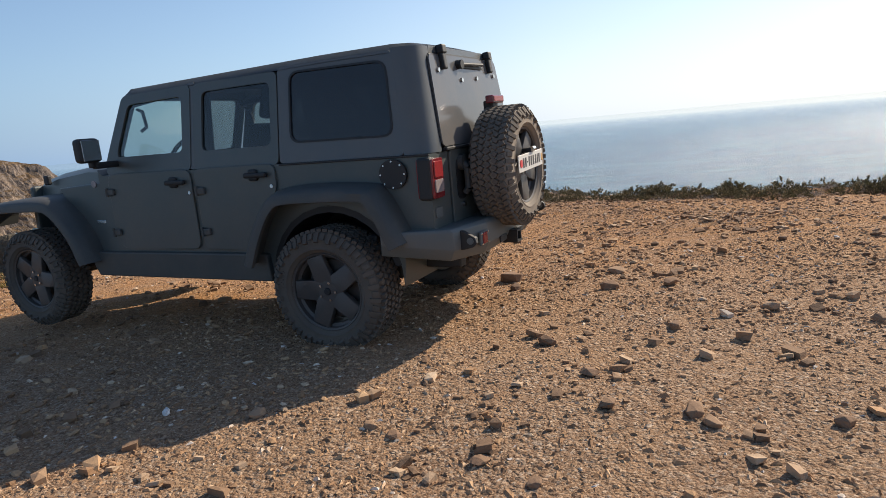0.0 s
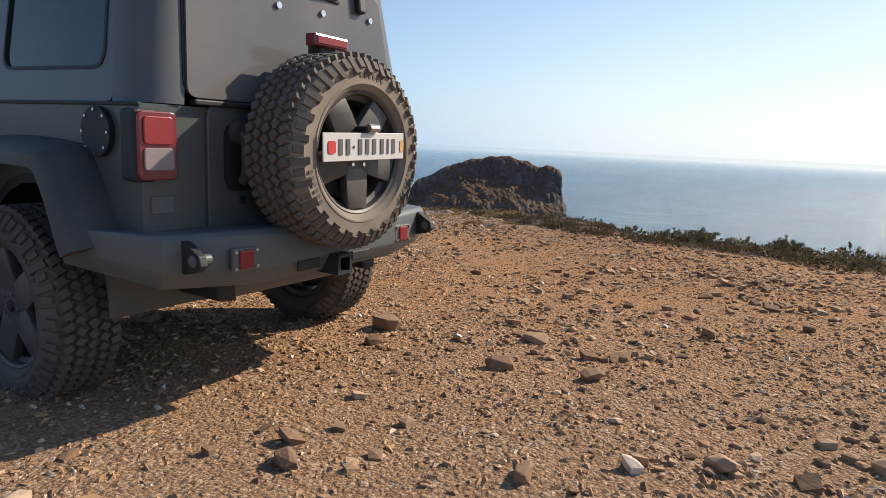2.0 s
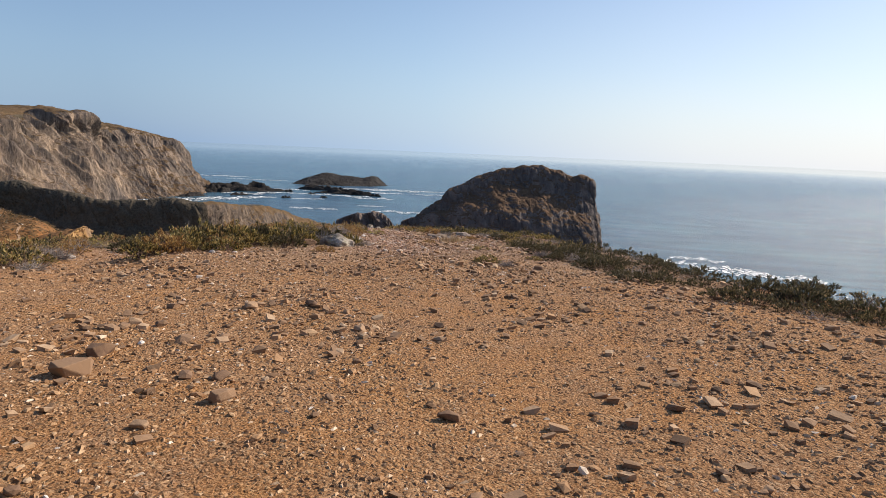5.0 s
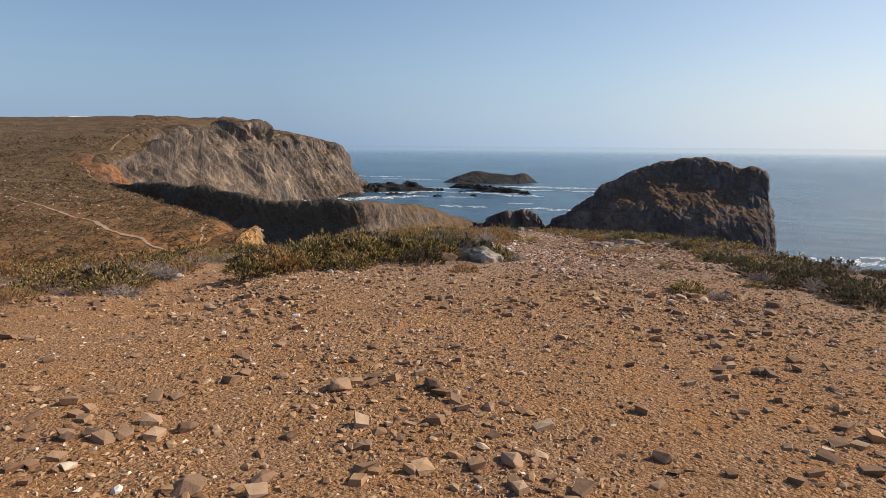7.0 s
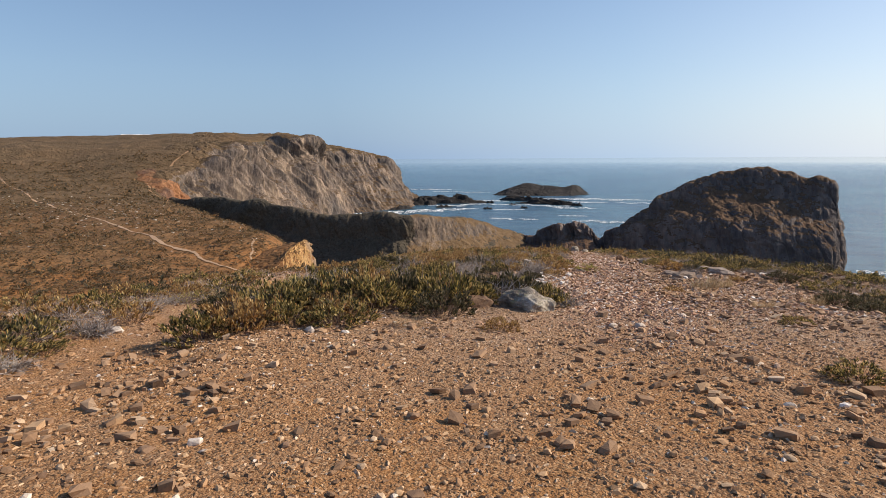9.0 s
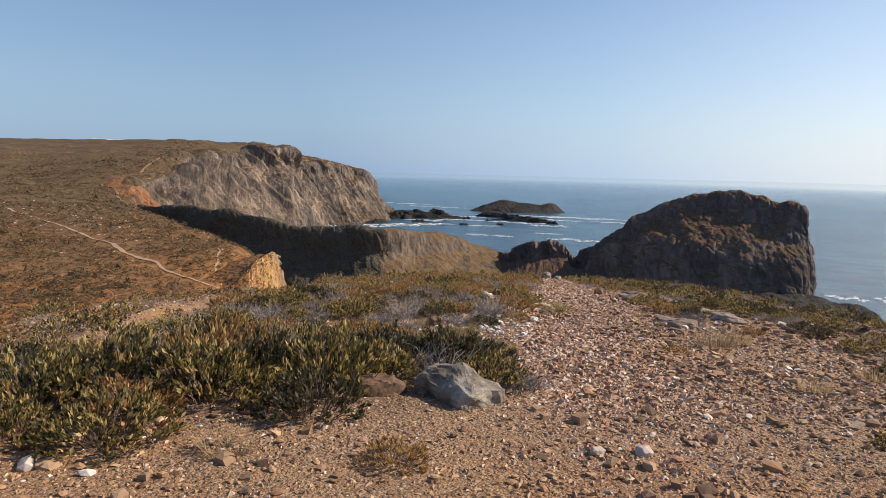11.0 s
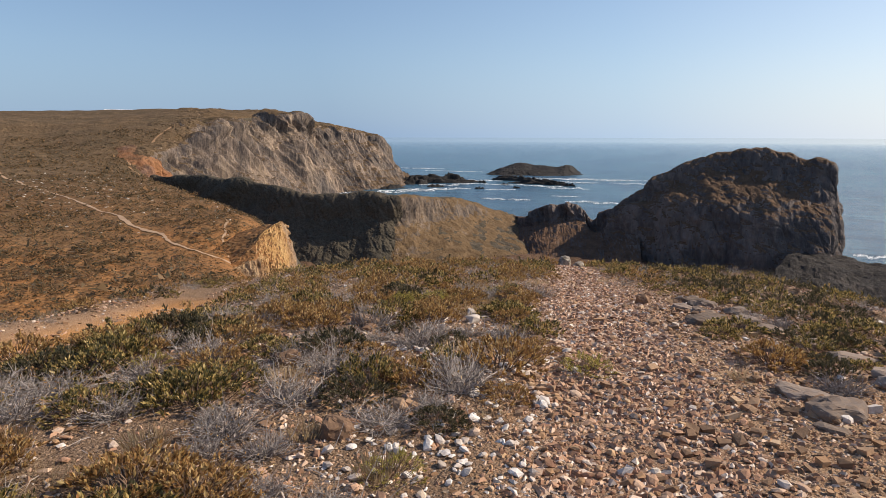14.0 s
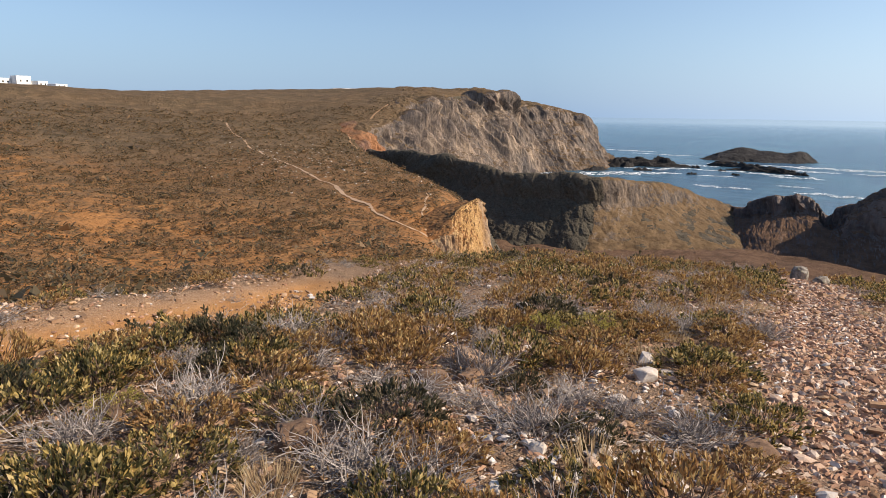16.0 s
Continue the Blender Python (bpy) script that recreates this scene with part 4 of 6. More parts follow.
        nut = rod((0.06 * math.cos(a), 0.088, 0.06 * math.sin(a)), (0.06 * math.cos(a), 0.108, 0.06 * math.sin(a)), 0.0095, 6)
        part("lug_nut", nut, CHROME, holder, "bright lug nut")
    return tyre


def side_place(sgn):
    """The leaning side of the cabin: p is (x, z), d goes inwards."""
    def place(p, d):
        return (p[0], sgn * (0.775 - 0.155 * (p[1] - 1.25) - d), p[1])
    return place


def rear_place(p, d):
    """The leaning rear window: p is (y, z), d goes inwards."""
    return (-0.745 + 0.13 * (p[1] - 1.25) + d, p[0], p[1])


def front_place(p, d):
    return (2.07 - 0.43 * (p[1] - 1.30) - d, p[0], p[1])


def build_car():
    car = new("off_road_car")
    phi = radians(153.5)
    f = Vector((math.cos(phi), math.sin(phi), 0))
    l = Vector((-f.y, f.x, 0))
    grow = (1.062, 1.045, 1.015)
    c = Vector((-1.141, 4.956, 0)) - l * 0.85 * grow[1]
    car.matrix_world = Matrix.Translation((c.x, c.y, 0.0)) @ Matrix.Rotation(phi, 4, "Z") @ Matrix.Diagonal((*grow, 1))
    tagged(car, "dusty dark green-grey four-door off-road car parked on gravel", "car")

    # lower body with its wheel arches
    arch = [(0.50 * math.cos(a), 0.46 + 0.50 * math.sin(a)) for a in np.linspace(math.pi * 1.02, -0.12, 14)]
    arch_f = [(2.946 + 0.50 * math.cos(a), 0.46 + 0.50 * math.sin(a)) for a in np.linspace(math.pi * 1.02, 0.5, 8)]
    outline = [(-0.735, 0.70), (-0.735, 1.252)] + [(2.06, 1.252), (2.10, 1.30), (2.12, 0.62)] + [(2.0, 0.56), (0.62, 0.56)] + arch[::-1] + [(-0.53, 0.70)]
    bm = prism(outline, "y", -0.775, 0.775)
    part("body", bm, PAINT, car, "", 30)
    # raised tub rail and seams
    for s in (-1, 1):
        part("belt_rail", box(-0.2, s * 0.778, 1.248, 1.08, 0.012, 0.014, 0.004), BLACK, car)
        # sill
        part("rocker_guard", prism([(0.50, 0.44), (2.25, 0.44), (2.30, 0.54), (2.25, 0.64), (0.52, 0.64)], "y", s * 0.70, s * 0.815, 0.012), FLARE, car, "black rocker guard")
    # hood and front
    hood = bmesh.new()
    secs = [(2.06, 0.70, 1.30, 0.045), (2.4, 0.66, 1.315, 0.05), (2.9, 0.585, 1.27, 0.045), (3.22, 0.53, 1.215, 0.04), (3.27, 0.52, 1.16, 0.02)]
    rows = []
    for x, hw, z, crown in secs:
        rows.append([hood.verts.new((x, hw * t, z - (0.16 if abs(t) == 1 else 0) + crown * (1 - t * t) - (0.035 if 0.93 < abs(t) < 1 else 0))) for t in (-1, -0.97, -0.85, -0.4, 0, 0.4, 0.85, 0.97, 1)])
    for a, b in zip(rows, rows[1:]):
        for i in range(len(a) - 1):
            hood.faces.new((a[i], a[i + 1], b[i + 1], b[i]))
    part("hood", hood, PAINT, car, "", 35)
    part("engine_bay", prism([(2.08, 0.55), (2.08, 1.2), (3.24, 1.12), (3.24, 0.62), (2.95, 0.55)], "y", -0.50, 0.50), BLACK, car)
    part("fender_side", prism([(2.08, 0.62), (2.08, 1.20), (2.62, 1.17), (2.42, 0.9), (2.33, 0.62)], "y", 0.66, 0.765, 0.01), PAINT, car)
    part("fender_side", prism([(2.08, 0.62), (2.08, 1.20), (2.62, 1.17), (2.42, 0.9), (2.33, 0.62)], "y", -0.765, -0.66, 0.01), PAINT, car)
    part("grille", prism([(3.24, 0.66), (3.30, 0.66), (3.28, 1.18), (3.22, 1.19)], "y", -0.60, 0.60, 0.02), PAINT, car)
    for s in (-1, 1):
        part("headlight", rod((3.27, s * 0.42, 0.96), (3.32, s * 0.42, 0.96), 0.09, 24), WHITELENS, car)
        part("hood_latch", box(3.02, s * 0.585, 1.235, 0.06, 0.04, 0.085, 0.012), BLACK, car, "black rubber hood latch")
    part("front_bumper", prism([(3.32, -0.80), (3.50, -0.70), (3.55, -0.3), (3.55, 0.3), (3.50, 0.70), (3.32, 0.80), (3.28, 0.7), (3.28, -0.7)], "z", 0.52, 0.72, 0.015), STEEL, car)

    # flares
    def flare(line, s, lo_y=0.755, hi_y=0.945):
        one = bmesh.new()
        pts = catmull([(x, 0, z) for x, z in line], 28)
        cen = Vector(((line[0][0] + line[-1][0]) / 2, 0, 0.45))
        rings = []
        for p in pts:
            p = Vector(p)
            o = (p - cen).normalized()
            sec = [(lo_y, 0.055), (hi_y - 0.10, 0.048), (hi_y - 0.02, 0.025), (hi_y, 0.0), (hi_y, -0.055), (hi_y - 0.02, -0.06), (hi_y - 0.05, -0.01), (lo_y, 0.005)]
            rings.append([one.verts.new((p.x + o.x * e, s * y, p.z + o.z * e)) for y, e in sec])
        for a, b in zip(rings, rings[1:]):
            for i in range(len(a)):
                j = (i + 1) % len(a)
                one.faces.new((a[i], a[j], b[j], b[i]))
        one.faces.new(rings[0])
        one.faces.new(rings[-1])
        return one
    for s in (-1, 1):
        part("wheel_flare", flare([(0.60, 0.58), (0.50, 0.80), (0.36, 1.00), (0.20, 1.055), (-0.30, 1.055), (-0.42, 1.00), (-0.56, 0.72)], s), FLARE, car, "matt black wheel flare", 40)
        part("wheel_flare", flare([(2.24, 0.56), (2.34, 0.80), (2.52, 1.00), (2.70, 1.055), (3.20, 1.045), (3.42, 1.00), (3.50, 0.86)], s, 0.62), FLARE, car, "matt black wheel flare", 40)
        part("wheel_well", lathe([(0.50, 0.36), (0.505, 0.775), (0.46, 0.775), (0.46, 0.36)], 28, "y", None, True) if s > 0 else lathe([(0.50, -0.775), (0.505, -0.36), (0.46, -0.36), (0.46, -0.775)], 28, "y", None, True), BLACK, car)
    for o in car.children:
        if o.name.startswith("wheel_well"):
            o.location = (0, 0, 0.46)
            me = o.data
            bmw = bmesh.new()
            bmw.from_mesh(me)
            bmesh.ops.delete(bmw, geom=[v for v in bmw.verts if v.co.z < 0.10], context="VERTS")
            bmw.to_mesh(me)
            bmw.free()

    # doors: lower skins, upper frames, glass
    def skin(o, s, y0=0.775, y1=0.792):
        return prism(o, "y", s * y0, s * y1, 0.006)
    for s in (-1, 1):
        d1 = rounded([(1.125, 0.665), (1.125, 1.262), (1.985, 1.262), (1.985, 0.78), (1.94, 0.665)], 0.07, 3)
        door = part("front_door", skin(d1, s), PAINT, car)
        d2 = rounded([(0.60, 0.665), (0.46, 0.95), (0.375, 1.08), (0.375, 1.262), (1.085, 1.262), (1.085, 0.665)], 0.06, 3)
        back_door = part("rear_door", skin(d2, s), PAINT, car)
        for owner, o, i, gl in ((door, [(1.125, 1.25), (1.11, 1.86), (1.80, 1.845), (2.0, 1.36), (2.0, 1.25)], [(1.20, 1.385), (1.195, 1.785), (1.74, 1.775), (1.87, 1.44), (1.87, 1.385)], CLEAR),
                                (back_door, [(0.345, 1.25), (0.345, 1.865), (1.08, 1.86), (1.09, 1.5), (1.09, 1.25)], [(0.405, 1.38), (0.405, 1.80), (1.00, 1.795), (1.01, 1.5), (1.015, 1.38)], MIDTINT)):
            outer, inner = rounded(o, 0.05, 4), rounded(i, 0.05, 4)
            part("window_frame", frame_panel(outer, inner, side_place(s), 0.035), PAINT, owner, "", 40)
            g = part("window_pane", plate_of(inner, lambda p, d, s=s: side_place(s)(p, d + 0.014), 0.004), gl, owner, "clear front door glass" if gl == CLEAR else "dark tinted rear door glass")
            g.visible_shadow = gl != CLEAR
        for owner, x, z in ((door, 1.26, 1.17), (back_door, 0.52, 1.19)):
            part("door_handle", box(x, s * 0.815, z, 0.19, 0.032, 0.035, 0.012, 2, None, box(x + 0.03, s * 0.80, z, 0.075, 0.03, 0.08, 0.02)), BLACK, owner, "black grip door handle")
            part("key_lock", rod((x - 0.11, s * 0.79, z - 0.08), (x - 0.11, s * 0.799, z - 0.08), 0.013, 12), CHROME, owner)
        for owner, x, zs in ((door, 1.965, (0.80, 1.12)), (back_door, 1.04, (0.80, 1.10))):
            for z in zs:
                part("door_hinge", box(x, s * 0.80, z, 0.085, 0.025, 0.05, 0.008, 2, None, rod((x + 0.03, s * 0.81, z - 0.035), (x + 0.03, s * 0.81, z + 0.035), 0.012, 8)), FLARE, owner)
        # mirror
        mirror = part("wing_mirror", box(1.86, s * 1.00, 1.455, 0.09, 0.17, 0.18, 0.03, 3), BLACK, car, "black square wing mirror")
        part("mirror_arm", box(1.88, s * 0.86, 1.34, 0.06, 0.19, 0.05, 0.012, 2, None, box(1.88, s * 0.955, 1.37, 0.05, 0.06, 0.09, 0.012)), BLACK, mirror)
        part("mirror_glass", box(1.812, s * 1.00, 1.455, 0.004, 0.14, 0.15, 0.001, 1), CHROME, mirror)
        # rear quarter with its window
        outer = rounded([(-0.58, 1.256), (-0.50, 1.89), (0.335, 1.885), (0.335, 1.256)], 0.03, 4)
        inner = rounded([(-0.50, 1.385), (-0.455, 1.825), (0.235, 1.835), (0.235, 1.395)], 0.07, 4)
        qp = part("quarter_panel", frame_panel(outer, inner, side_place(s), 0.03), TOPPAINT, car, "", 40)
        part("window_pane", plate_of(inner, lambda p, d, s=s: side_place(s)(p, d + 0.006), 0.005), TINT, qp, "dark tinted rear side glass")
        part("window_seal", frame_panel(rounded([(-0.515, 1.372), (-0.468, 1.838), (0.248, 1.848), (0.248, 1.382)], 0.08, 4), inner, lambda p, d, s=s: side_place(s)(p, d - 0.004), 0.012), BLACK, qp)
        part("mid_pillar", plate_of([(1.07, 1.26), (1.075, 1.87), (1.13, 1.87), (1.14, 1.26)], lambda p, d, s=s: side_place(s)(p, d + 0.006), 0.05), TOPPAINT, car)
        # rounded rear corner of the hardtop
        cor = bmesh.new()
        rings = []
        for z in np.linspace(1.256, 1.90, 7):
            yb = 0.775 - 0.155 * (z - 1.25)
            xb = -0.745 + 0.13 * (z - 1.25)
            ring = []
            side = Vector((xb + 0.165, yb))
            back = Vector((xb, yb - 0.165))
            corner = Vector((xb, yb))
            for k in range(9):
                t = k / 8
                p = side * (1 - t) ** 2 + corner * 2 * t * (1 - t) * 1.0 + back * t * t
                ring.append(cor.verts.new((p.x, s * p.y, z)))
            rings.append(ring)
        for a, b in zip(rings, rings[1:]):
            for i in range(8):
                cor.faces.new((a[i], a[i + 1], b[i + 1], b[i]))
        part("hardtop_corner", cor, TOPPAINT, car, "", 60)

    # roof with rounded rim
    roof = bmesh.new()
    rings = []
    xs = np.linspace(-0.655, 1.86, 30)
    for x in xs:
        e = min(1.0, max(0.0, (x + 0.655) / 0.14))
        drop = 0.075 * (1 - math.sqrt(max(0.0, 1 - (1 - e) ** 2)))
        ef = min(1.0, max(0.0, (1.86 - x) / 0.10))
        drop += 0.05 * (1 - math.sqrt(max(0.0, 1 - (1 - ef) ** 2)))
        base = 1.945 - 0.018 * max(0.0, x)
        ring = []
        hw = 0.682 - 0.10 * (1 - e) ** 2
        for k in range(21):
            t = -1 + 2 * k / 20
            ed = max(0.0, (abs(t) - 0.84) / 0.16)
            z = base - 0.015 * t * t - drop - 0.06 * (1 - math.sqrt(max(0, 1 - ed ** 2)))
            ring.append(roof.verts.new((x, hw * t, z)))
        rings.append(ring)
    for a, b in zip(rings, rings[1:]):
        for i in range(20):
            roof.faces.new((a[i], a[i + 1], b[i + 1], b[i]))
    bmesh.ops.solidify(roof, geom=roof.faces[:], thickness=0.03)
    part("roof", roof, TOPPAINT, car, "", 40)
    part("roof_seam", box(0.34, 0, 1.876, 0.006, 1.2, 0.07, 0), BLACK, car)

    # rear of the hardtop: header, window, gate
    part("rear_header", plate_of([(-0.52, 1.845), (0.52, 1.845), (0.50, 1.905), (-0.50, 1.905)], lambda p, d: rear_place(p, d), 0.05), TOPPAINT, car)
    gl = rounded([(-0.60, 1.285), (-0.545, 1.855), (0.545, 1.855), (0.60, 1.285)], 0.045, 5)
    rw = part("rear_window", plate_of(gl, lambda p, d: rear_place(p, d - 0.012), 0.014), DUSTGLASS, car, "dusty liftgate glass")
    part("window_seal", plate_of(rounded([(-0.612, 1.278), (-0.556, 1.866), (0.556, 1.866), (0.612, 1.278)], 0.08, 5), lambda p, d: rear_place(p, d - 0.004), 0.008), BLACK, rw)
    for y in (-0.385, 0.385):
        tilt = Matrix.Rotation(0.13, 4, "Y")
        part("glass_hinge", box(-0.69, y, 1.885, 0.05, 0.062, 0.055, 0.008, 2, tilt, box(-0.698, y, 1.815, 0.035, 0.052, 0.11, 0.01, 2, tilt)), BLACK, rw, "black glass hinge")
    for y, z in ((-0.46, 1.74), (0.46, 1.755), (0.13, 1.70), (-0.13, 1.715)):
        x = rear_place((y, z), -0.012)[0]
        part("glass_bolt", rod((x, y, z), (x - 0.012, y, z), 0.014, 12), CHROME, rw)
    wz = 1.80
    x = rear_place((0, wz), -0.03)[0]
    wiper = part("rear_wiper", tube([(x, 0.16, wz), (x - 0.01, 0.0, wz + 0.005), (x, -0.24, wz + 0.012)], 0.012, 8, rod((x + 0.02, 0.15, wz), (x - 0.02, 0.15, wz), 0.03, 12)), BLACK, car, "black rear wiper")
    part("wiper_blade", box(x + 0.012, -0.06, wz - 0.012, 0.012, 0.38, 0.02, 0.003), BLACK, wiper)
    # gate
    gate = part("tailgate", prism(rounded([(-0.56, 0.745), (-0.56, 1.262), (0.52, 1.262), (0.52, 0.745)], 0.04, 3), "x", -0.752, -0.735, 0.005), PAINT, car)
    part("gate_rail", box(-0.75, -0.02, 1.268, 0.035, 1.20, 0.022, 0.006), BLACK, gate)
    part("gate_recess", prism(rounded([(0.31, 0.93), (0.31, 1.20), (0.45, 1.20), (0.45, 0.93)], 0.06, 4), "x", -0.757, -0.745), BLACK, gate)
    part("gate_handle", tube([(-0.775, 0.38, 1.16), (-0.80, 0.38, 1.13), (-0.80, 0.38, 1.0), (-0.775, 0.38, 0.97)], 0.022, 10, rod((-0.75, 0.38, 1.165), (-0.785, 0.38, 1.165), 0.050, 18)), FLARE, gate, "black gate handle")
    part("gate_lock", rod((-0.745, 0.375, 0.895), (-0.768, 0.375, 0.895), 0.017, 14), CHROME, gate)
    for z in (0.86, 1.12):
        part("gate_hinge", box(-0.765, -0.53, z, 0.035, 0.17, 0.07, 0.01, 2, None, rod((-0.77, -0.62, z - 0.05), (-0.77, -0.62, z + 0.05), 0.018, 10)), PAINT, gate)
    part("tyre_carrier", box(-0.82, -0.02, 1.08, 0.15, 0.34, 0.34, 0.03, 2, None, box(-0.80, -0.3, 1.08, 0.06, 0.5, 0.10, 0.015)), BLACK, gate)
    # lights
    for s in (-1, 1):
        tail = part("tail_light", prism(rounded([(s * 0.655, 0.985), (s * 0.655, 1.225), (s * 0.80, 1.225), (s * 0.80, 0.985)], 0.02, 3), "x", -0.765, -0.66, 0.008), REDLENS, car, "red and clear tail light with black housing")
        part("light_housing", box(-0.71, s * 0.765, 1.105, 0.09, 0.085, 0.255, 0.015), BLACK, tail)
        part("red_lens", prism(rounded([(s * 0.672, 1.11), (s * 0.672, 1.208), (s * 0.783, 1.208), (s * 0.783, 1.11)], 0.015, 3), "x", -0.772, -0.76, 0.004), REFLECT, tail)
        part("clear_lens", prism(rounded([(s * 0.672, 1.02), (s * 0.672, 1.098), (s * 0.783, 1.098), (s * 0.783, 1.02)], 0.012, 3), "x", -0.772, -0.76, 0.004), WHITELENS, tail)
        part("body_vent", prism(rounded([(s * 0.655, 0.86), (s * 0.655, 0.925), (s * 0.745, 0.925), (s * 0.745, 0.86)], 0.012, 3), "x", -0.742, -0.73, 0.003), STEEL, car)
    brake = part("brake_light", box(-0.88, 0.03, 1.555, 0.055, 0.20, 0.052, 0.008), REDLENS, car, "red high brake light on a black stalk")
    part("light_face", box(-0.908, 0.03, 1.557, 0.008, 0.175, 0.034, 0.003), REFLECT, brake)
    part("light_stalk", box(-0.85, 0.03, 1.45, 0.07, 0.10, 0.20, 0.012), BLACK, brake)
    # fuel cap
    cap = part("fuel_cap", rod((-0.50, 0.772, 1.145), (-0.50, 0.796, 1.145), 0.092, 28), BLACK, car, "round black fuel cap with bolts")
    for k in range(8):
        a = 2 * math.pi * k / 8
        part("cap_bolt", rod((-0.50 + 0.08 * math.cos(a), 0.79, 1.145 + 0.08 * math.sin(a)), (-0.50 + 0.08 * math.cos(a), 0.801, 1.145 + 0.08 * math.sin(a)), 0.006, 8), CHROME, cap)
    part("side_badge", rod((2.18, 0.763, 1.19), (2.18, 0.772, 1.19), 0.028, 18), WHITELENS, car, "small round pale badge")
    part("side_plaque", box(2.16, 0.765, 0.88, 0.13, 0.008, 0.026, 0.003), CHROME, car)

    # windscreen frame and glass
    o = rounded([(-0.70, 1.30), (-0.63, 1.875), (0.63, 1.875), (0.70, 1.30)], 0.05, 4)
    i = rounded([(-0.62, 1.37), (-0.56, 1.81), (0.56, 1.81), (0.62, 1.37)], 0.06, 4)
    wf = part("windscreen_frame", frame_panel(o, i, front_place, 0.05), PAINT, car, "", 40)
    wg = part("windscreen", plate_of(i, lambda p, d: front_place(p, d + 0.02), 0.005), CLEAR, wf)
    wg.visible_shadow = False

    # cabin
    part("cabin_floor", box(0.9, 0, 0.72, 2.4, 1.45, 0.06, 0.01), CABIN, car)
    part("dashboard", prism([(1.72, 0.95), (1.68, 1.25), (1.80, 1.34), (2.03, 1.33), (2.03, 0.95)], "y", -0.70, 0.70, 0.03), CABIN, car)
    ring = lathe([(0.19 + 0.016 * math.cos(a), 0.016 * math.sin(a)) for a in np.linspace(0, 2 * math.pi, 9)[:-1]], 28, "x", None, True)
    for k in range(3):
        a = 2 * math.pi * k / 3 + math.pi / 2
        ring = rod((0, 0, 0), (0, 0.18 * math.cos(a), 0.18 * math.sin(a)), 0.018, 8, ring)
    ring.transform(Matrix.Translation((1.56, 0.36, 1.32)) @ Matrix.Rotation(-0.45, 4, "Y"))
    part("steering_wheel", ring, BLACK, car, "", 50)
    for y in (-0.37, 0.37):
        seat = part("front_seat", prism(rounded([(0.62, 0.80), (0.60, 1.0), (1.12, 1.05), (1.16, 0.85)], 0.06, 3), "y", y - 0.25, y + 0.25, 0.04), CABIN, car, "dark fabric front seat")
        part("seat_back", prism(rounded([(0.72, 0.98), (0.55, 1.52), (0.68, 1.55), (0.86, 1.02)], 0.05, 3), "y", y - 0.24, y + 0.24, 0.05), CABIN, seat)
        part("headrest", prism(rounded([(0.58, 1.56), (0.53, 1.78), (0.62, 1.80), (0.69, 1.58)], 0.04, 3), "y", y - 0.14, y + 0.14, 0.035), CABIN, seat)
    bench = part("rear_bench", box(0.0, 0, 0.98, 0.55, 1.2, 0.2, 0.05), CABIN, car, "dark rear bench seat")
    part("seat_back", prism(rounded([(-0.20, 1.0), (-0.34, 1.50), (-0.22, 1.53), (-0.06, 1.05)], 0.05, 3), "y", -0.62, 0.62, 0.05), CABIN, bench)
    for y in (-0.42, 0.42):
        part("headrest", box(-0.28, y, 1.62, 0.10, 0.24, 0.18, 0.04, 3), CABIN, bench)
    for s in (-1, 1):
        part("roll_bar", tube([(1.85, s * 0.60, 1.78), (1.05, s * 0.60, 1.86), (0.0, s * 0.60, 1.86), (-0.45, s * 0.62, 1.25)], 0.03, 10, tube([(1.05, s * 0.60, 1.86), (1.05, s * 0.66, 1.2)], 0.035, 10)), CABIN, car)
        part("grab_handle", tube([(1.78, s * 0.58, 1.74), (1.73, s * 0.58, 1.72), (1.70, s * 0.59, 1.60), (1.76, s * 0.59, 1.57)], 0.013, 8), BLACK, car)
    part("roll_hoop", tube([(1.05, -0.6, 1.86), (1.05, 0.6, 1.86)], 0.035, 10), CABIN, car)
    part("cabin_mirror", box(1.74, 0.0, 1.74, 0.03, 0.24, 0.06, 0.012), BLACK, car)

    # rear bumper: steel, with angled ends
    lo, hi = 0.585, 0.80
    bp = bmesh.new()
    plan = [(-0.52, 0.93, 0.655), (-0.93, 0.80, 0.60), (-1.005, 0.44, 0.575), (-1.005, 0.0, 0.575), (-1.005, -0.44, 0.575), (-0.93, -0.80, 0.60), (-0.52, -0.93, 0.655)]
    inn = [(-0.52, 0.80), (-0.76, 0.70), (-0.77, 0.44), (-0.77, 0.0), (-0.77, -0.44), (-0.76, -0.70), (-0.52, -0.80)]
    rows = []
    for (x, y, b), (ix, iy) in zip(plan, inn):
        dip = 0.045 if abs(y) < 0.3 else 0.0
        sec = [(ix, iy, hi - 0.004), (x + 0.02 * (1 if abs(y) < 0.9 else 0), y, hi - dip * 0.5), (x, y, hi - 0.02 - dip), (x, y, b + 0.07), (x * 0.96, y * 0.97, b), (ix, iy, b - 0.01)]
        rows.append([bp.verts.new(v) for v in sec])
    for a, b in zip(rows, rows[1:]):
        for k in range(6):
            bp.faces.new((a[k], a[(k + 1) % 6], b[(k + 1) % 6], b[k]))
    bp.faces.new(rows[0])
    bp.faces.new(rows[-1])
    bevel(bp, 0.006, 2)
    bumper = part("rear_bumper", bp, STEEL, car, "heavy steel off-road bumper", 30)
    for s in (-1, 1):
        y = s * 0.50
        part("reflector_frame", box(-0.998, y, 0.692, 0.016, 0.125, 0.09, 0.006), STEEL, bumper)
        part("reflector", box(-1.008, y, 0.692, 0.012, 0.066, 0.072, 0.006), REFLECT, bumper, "square red reflector lamp")
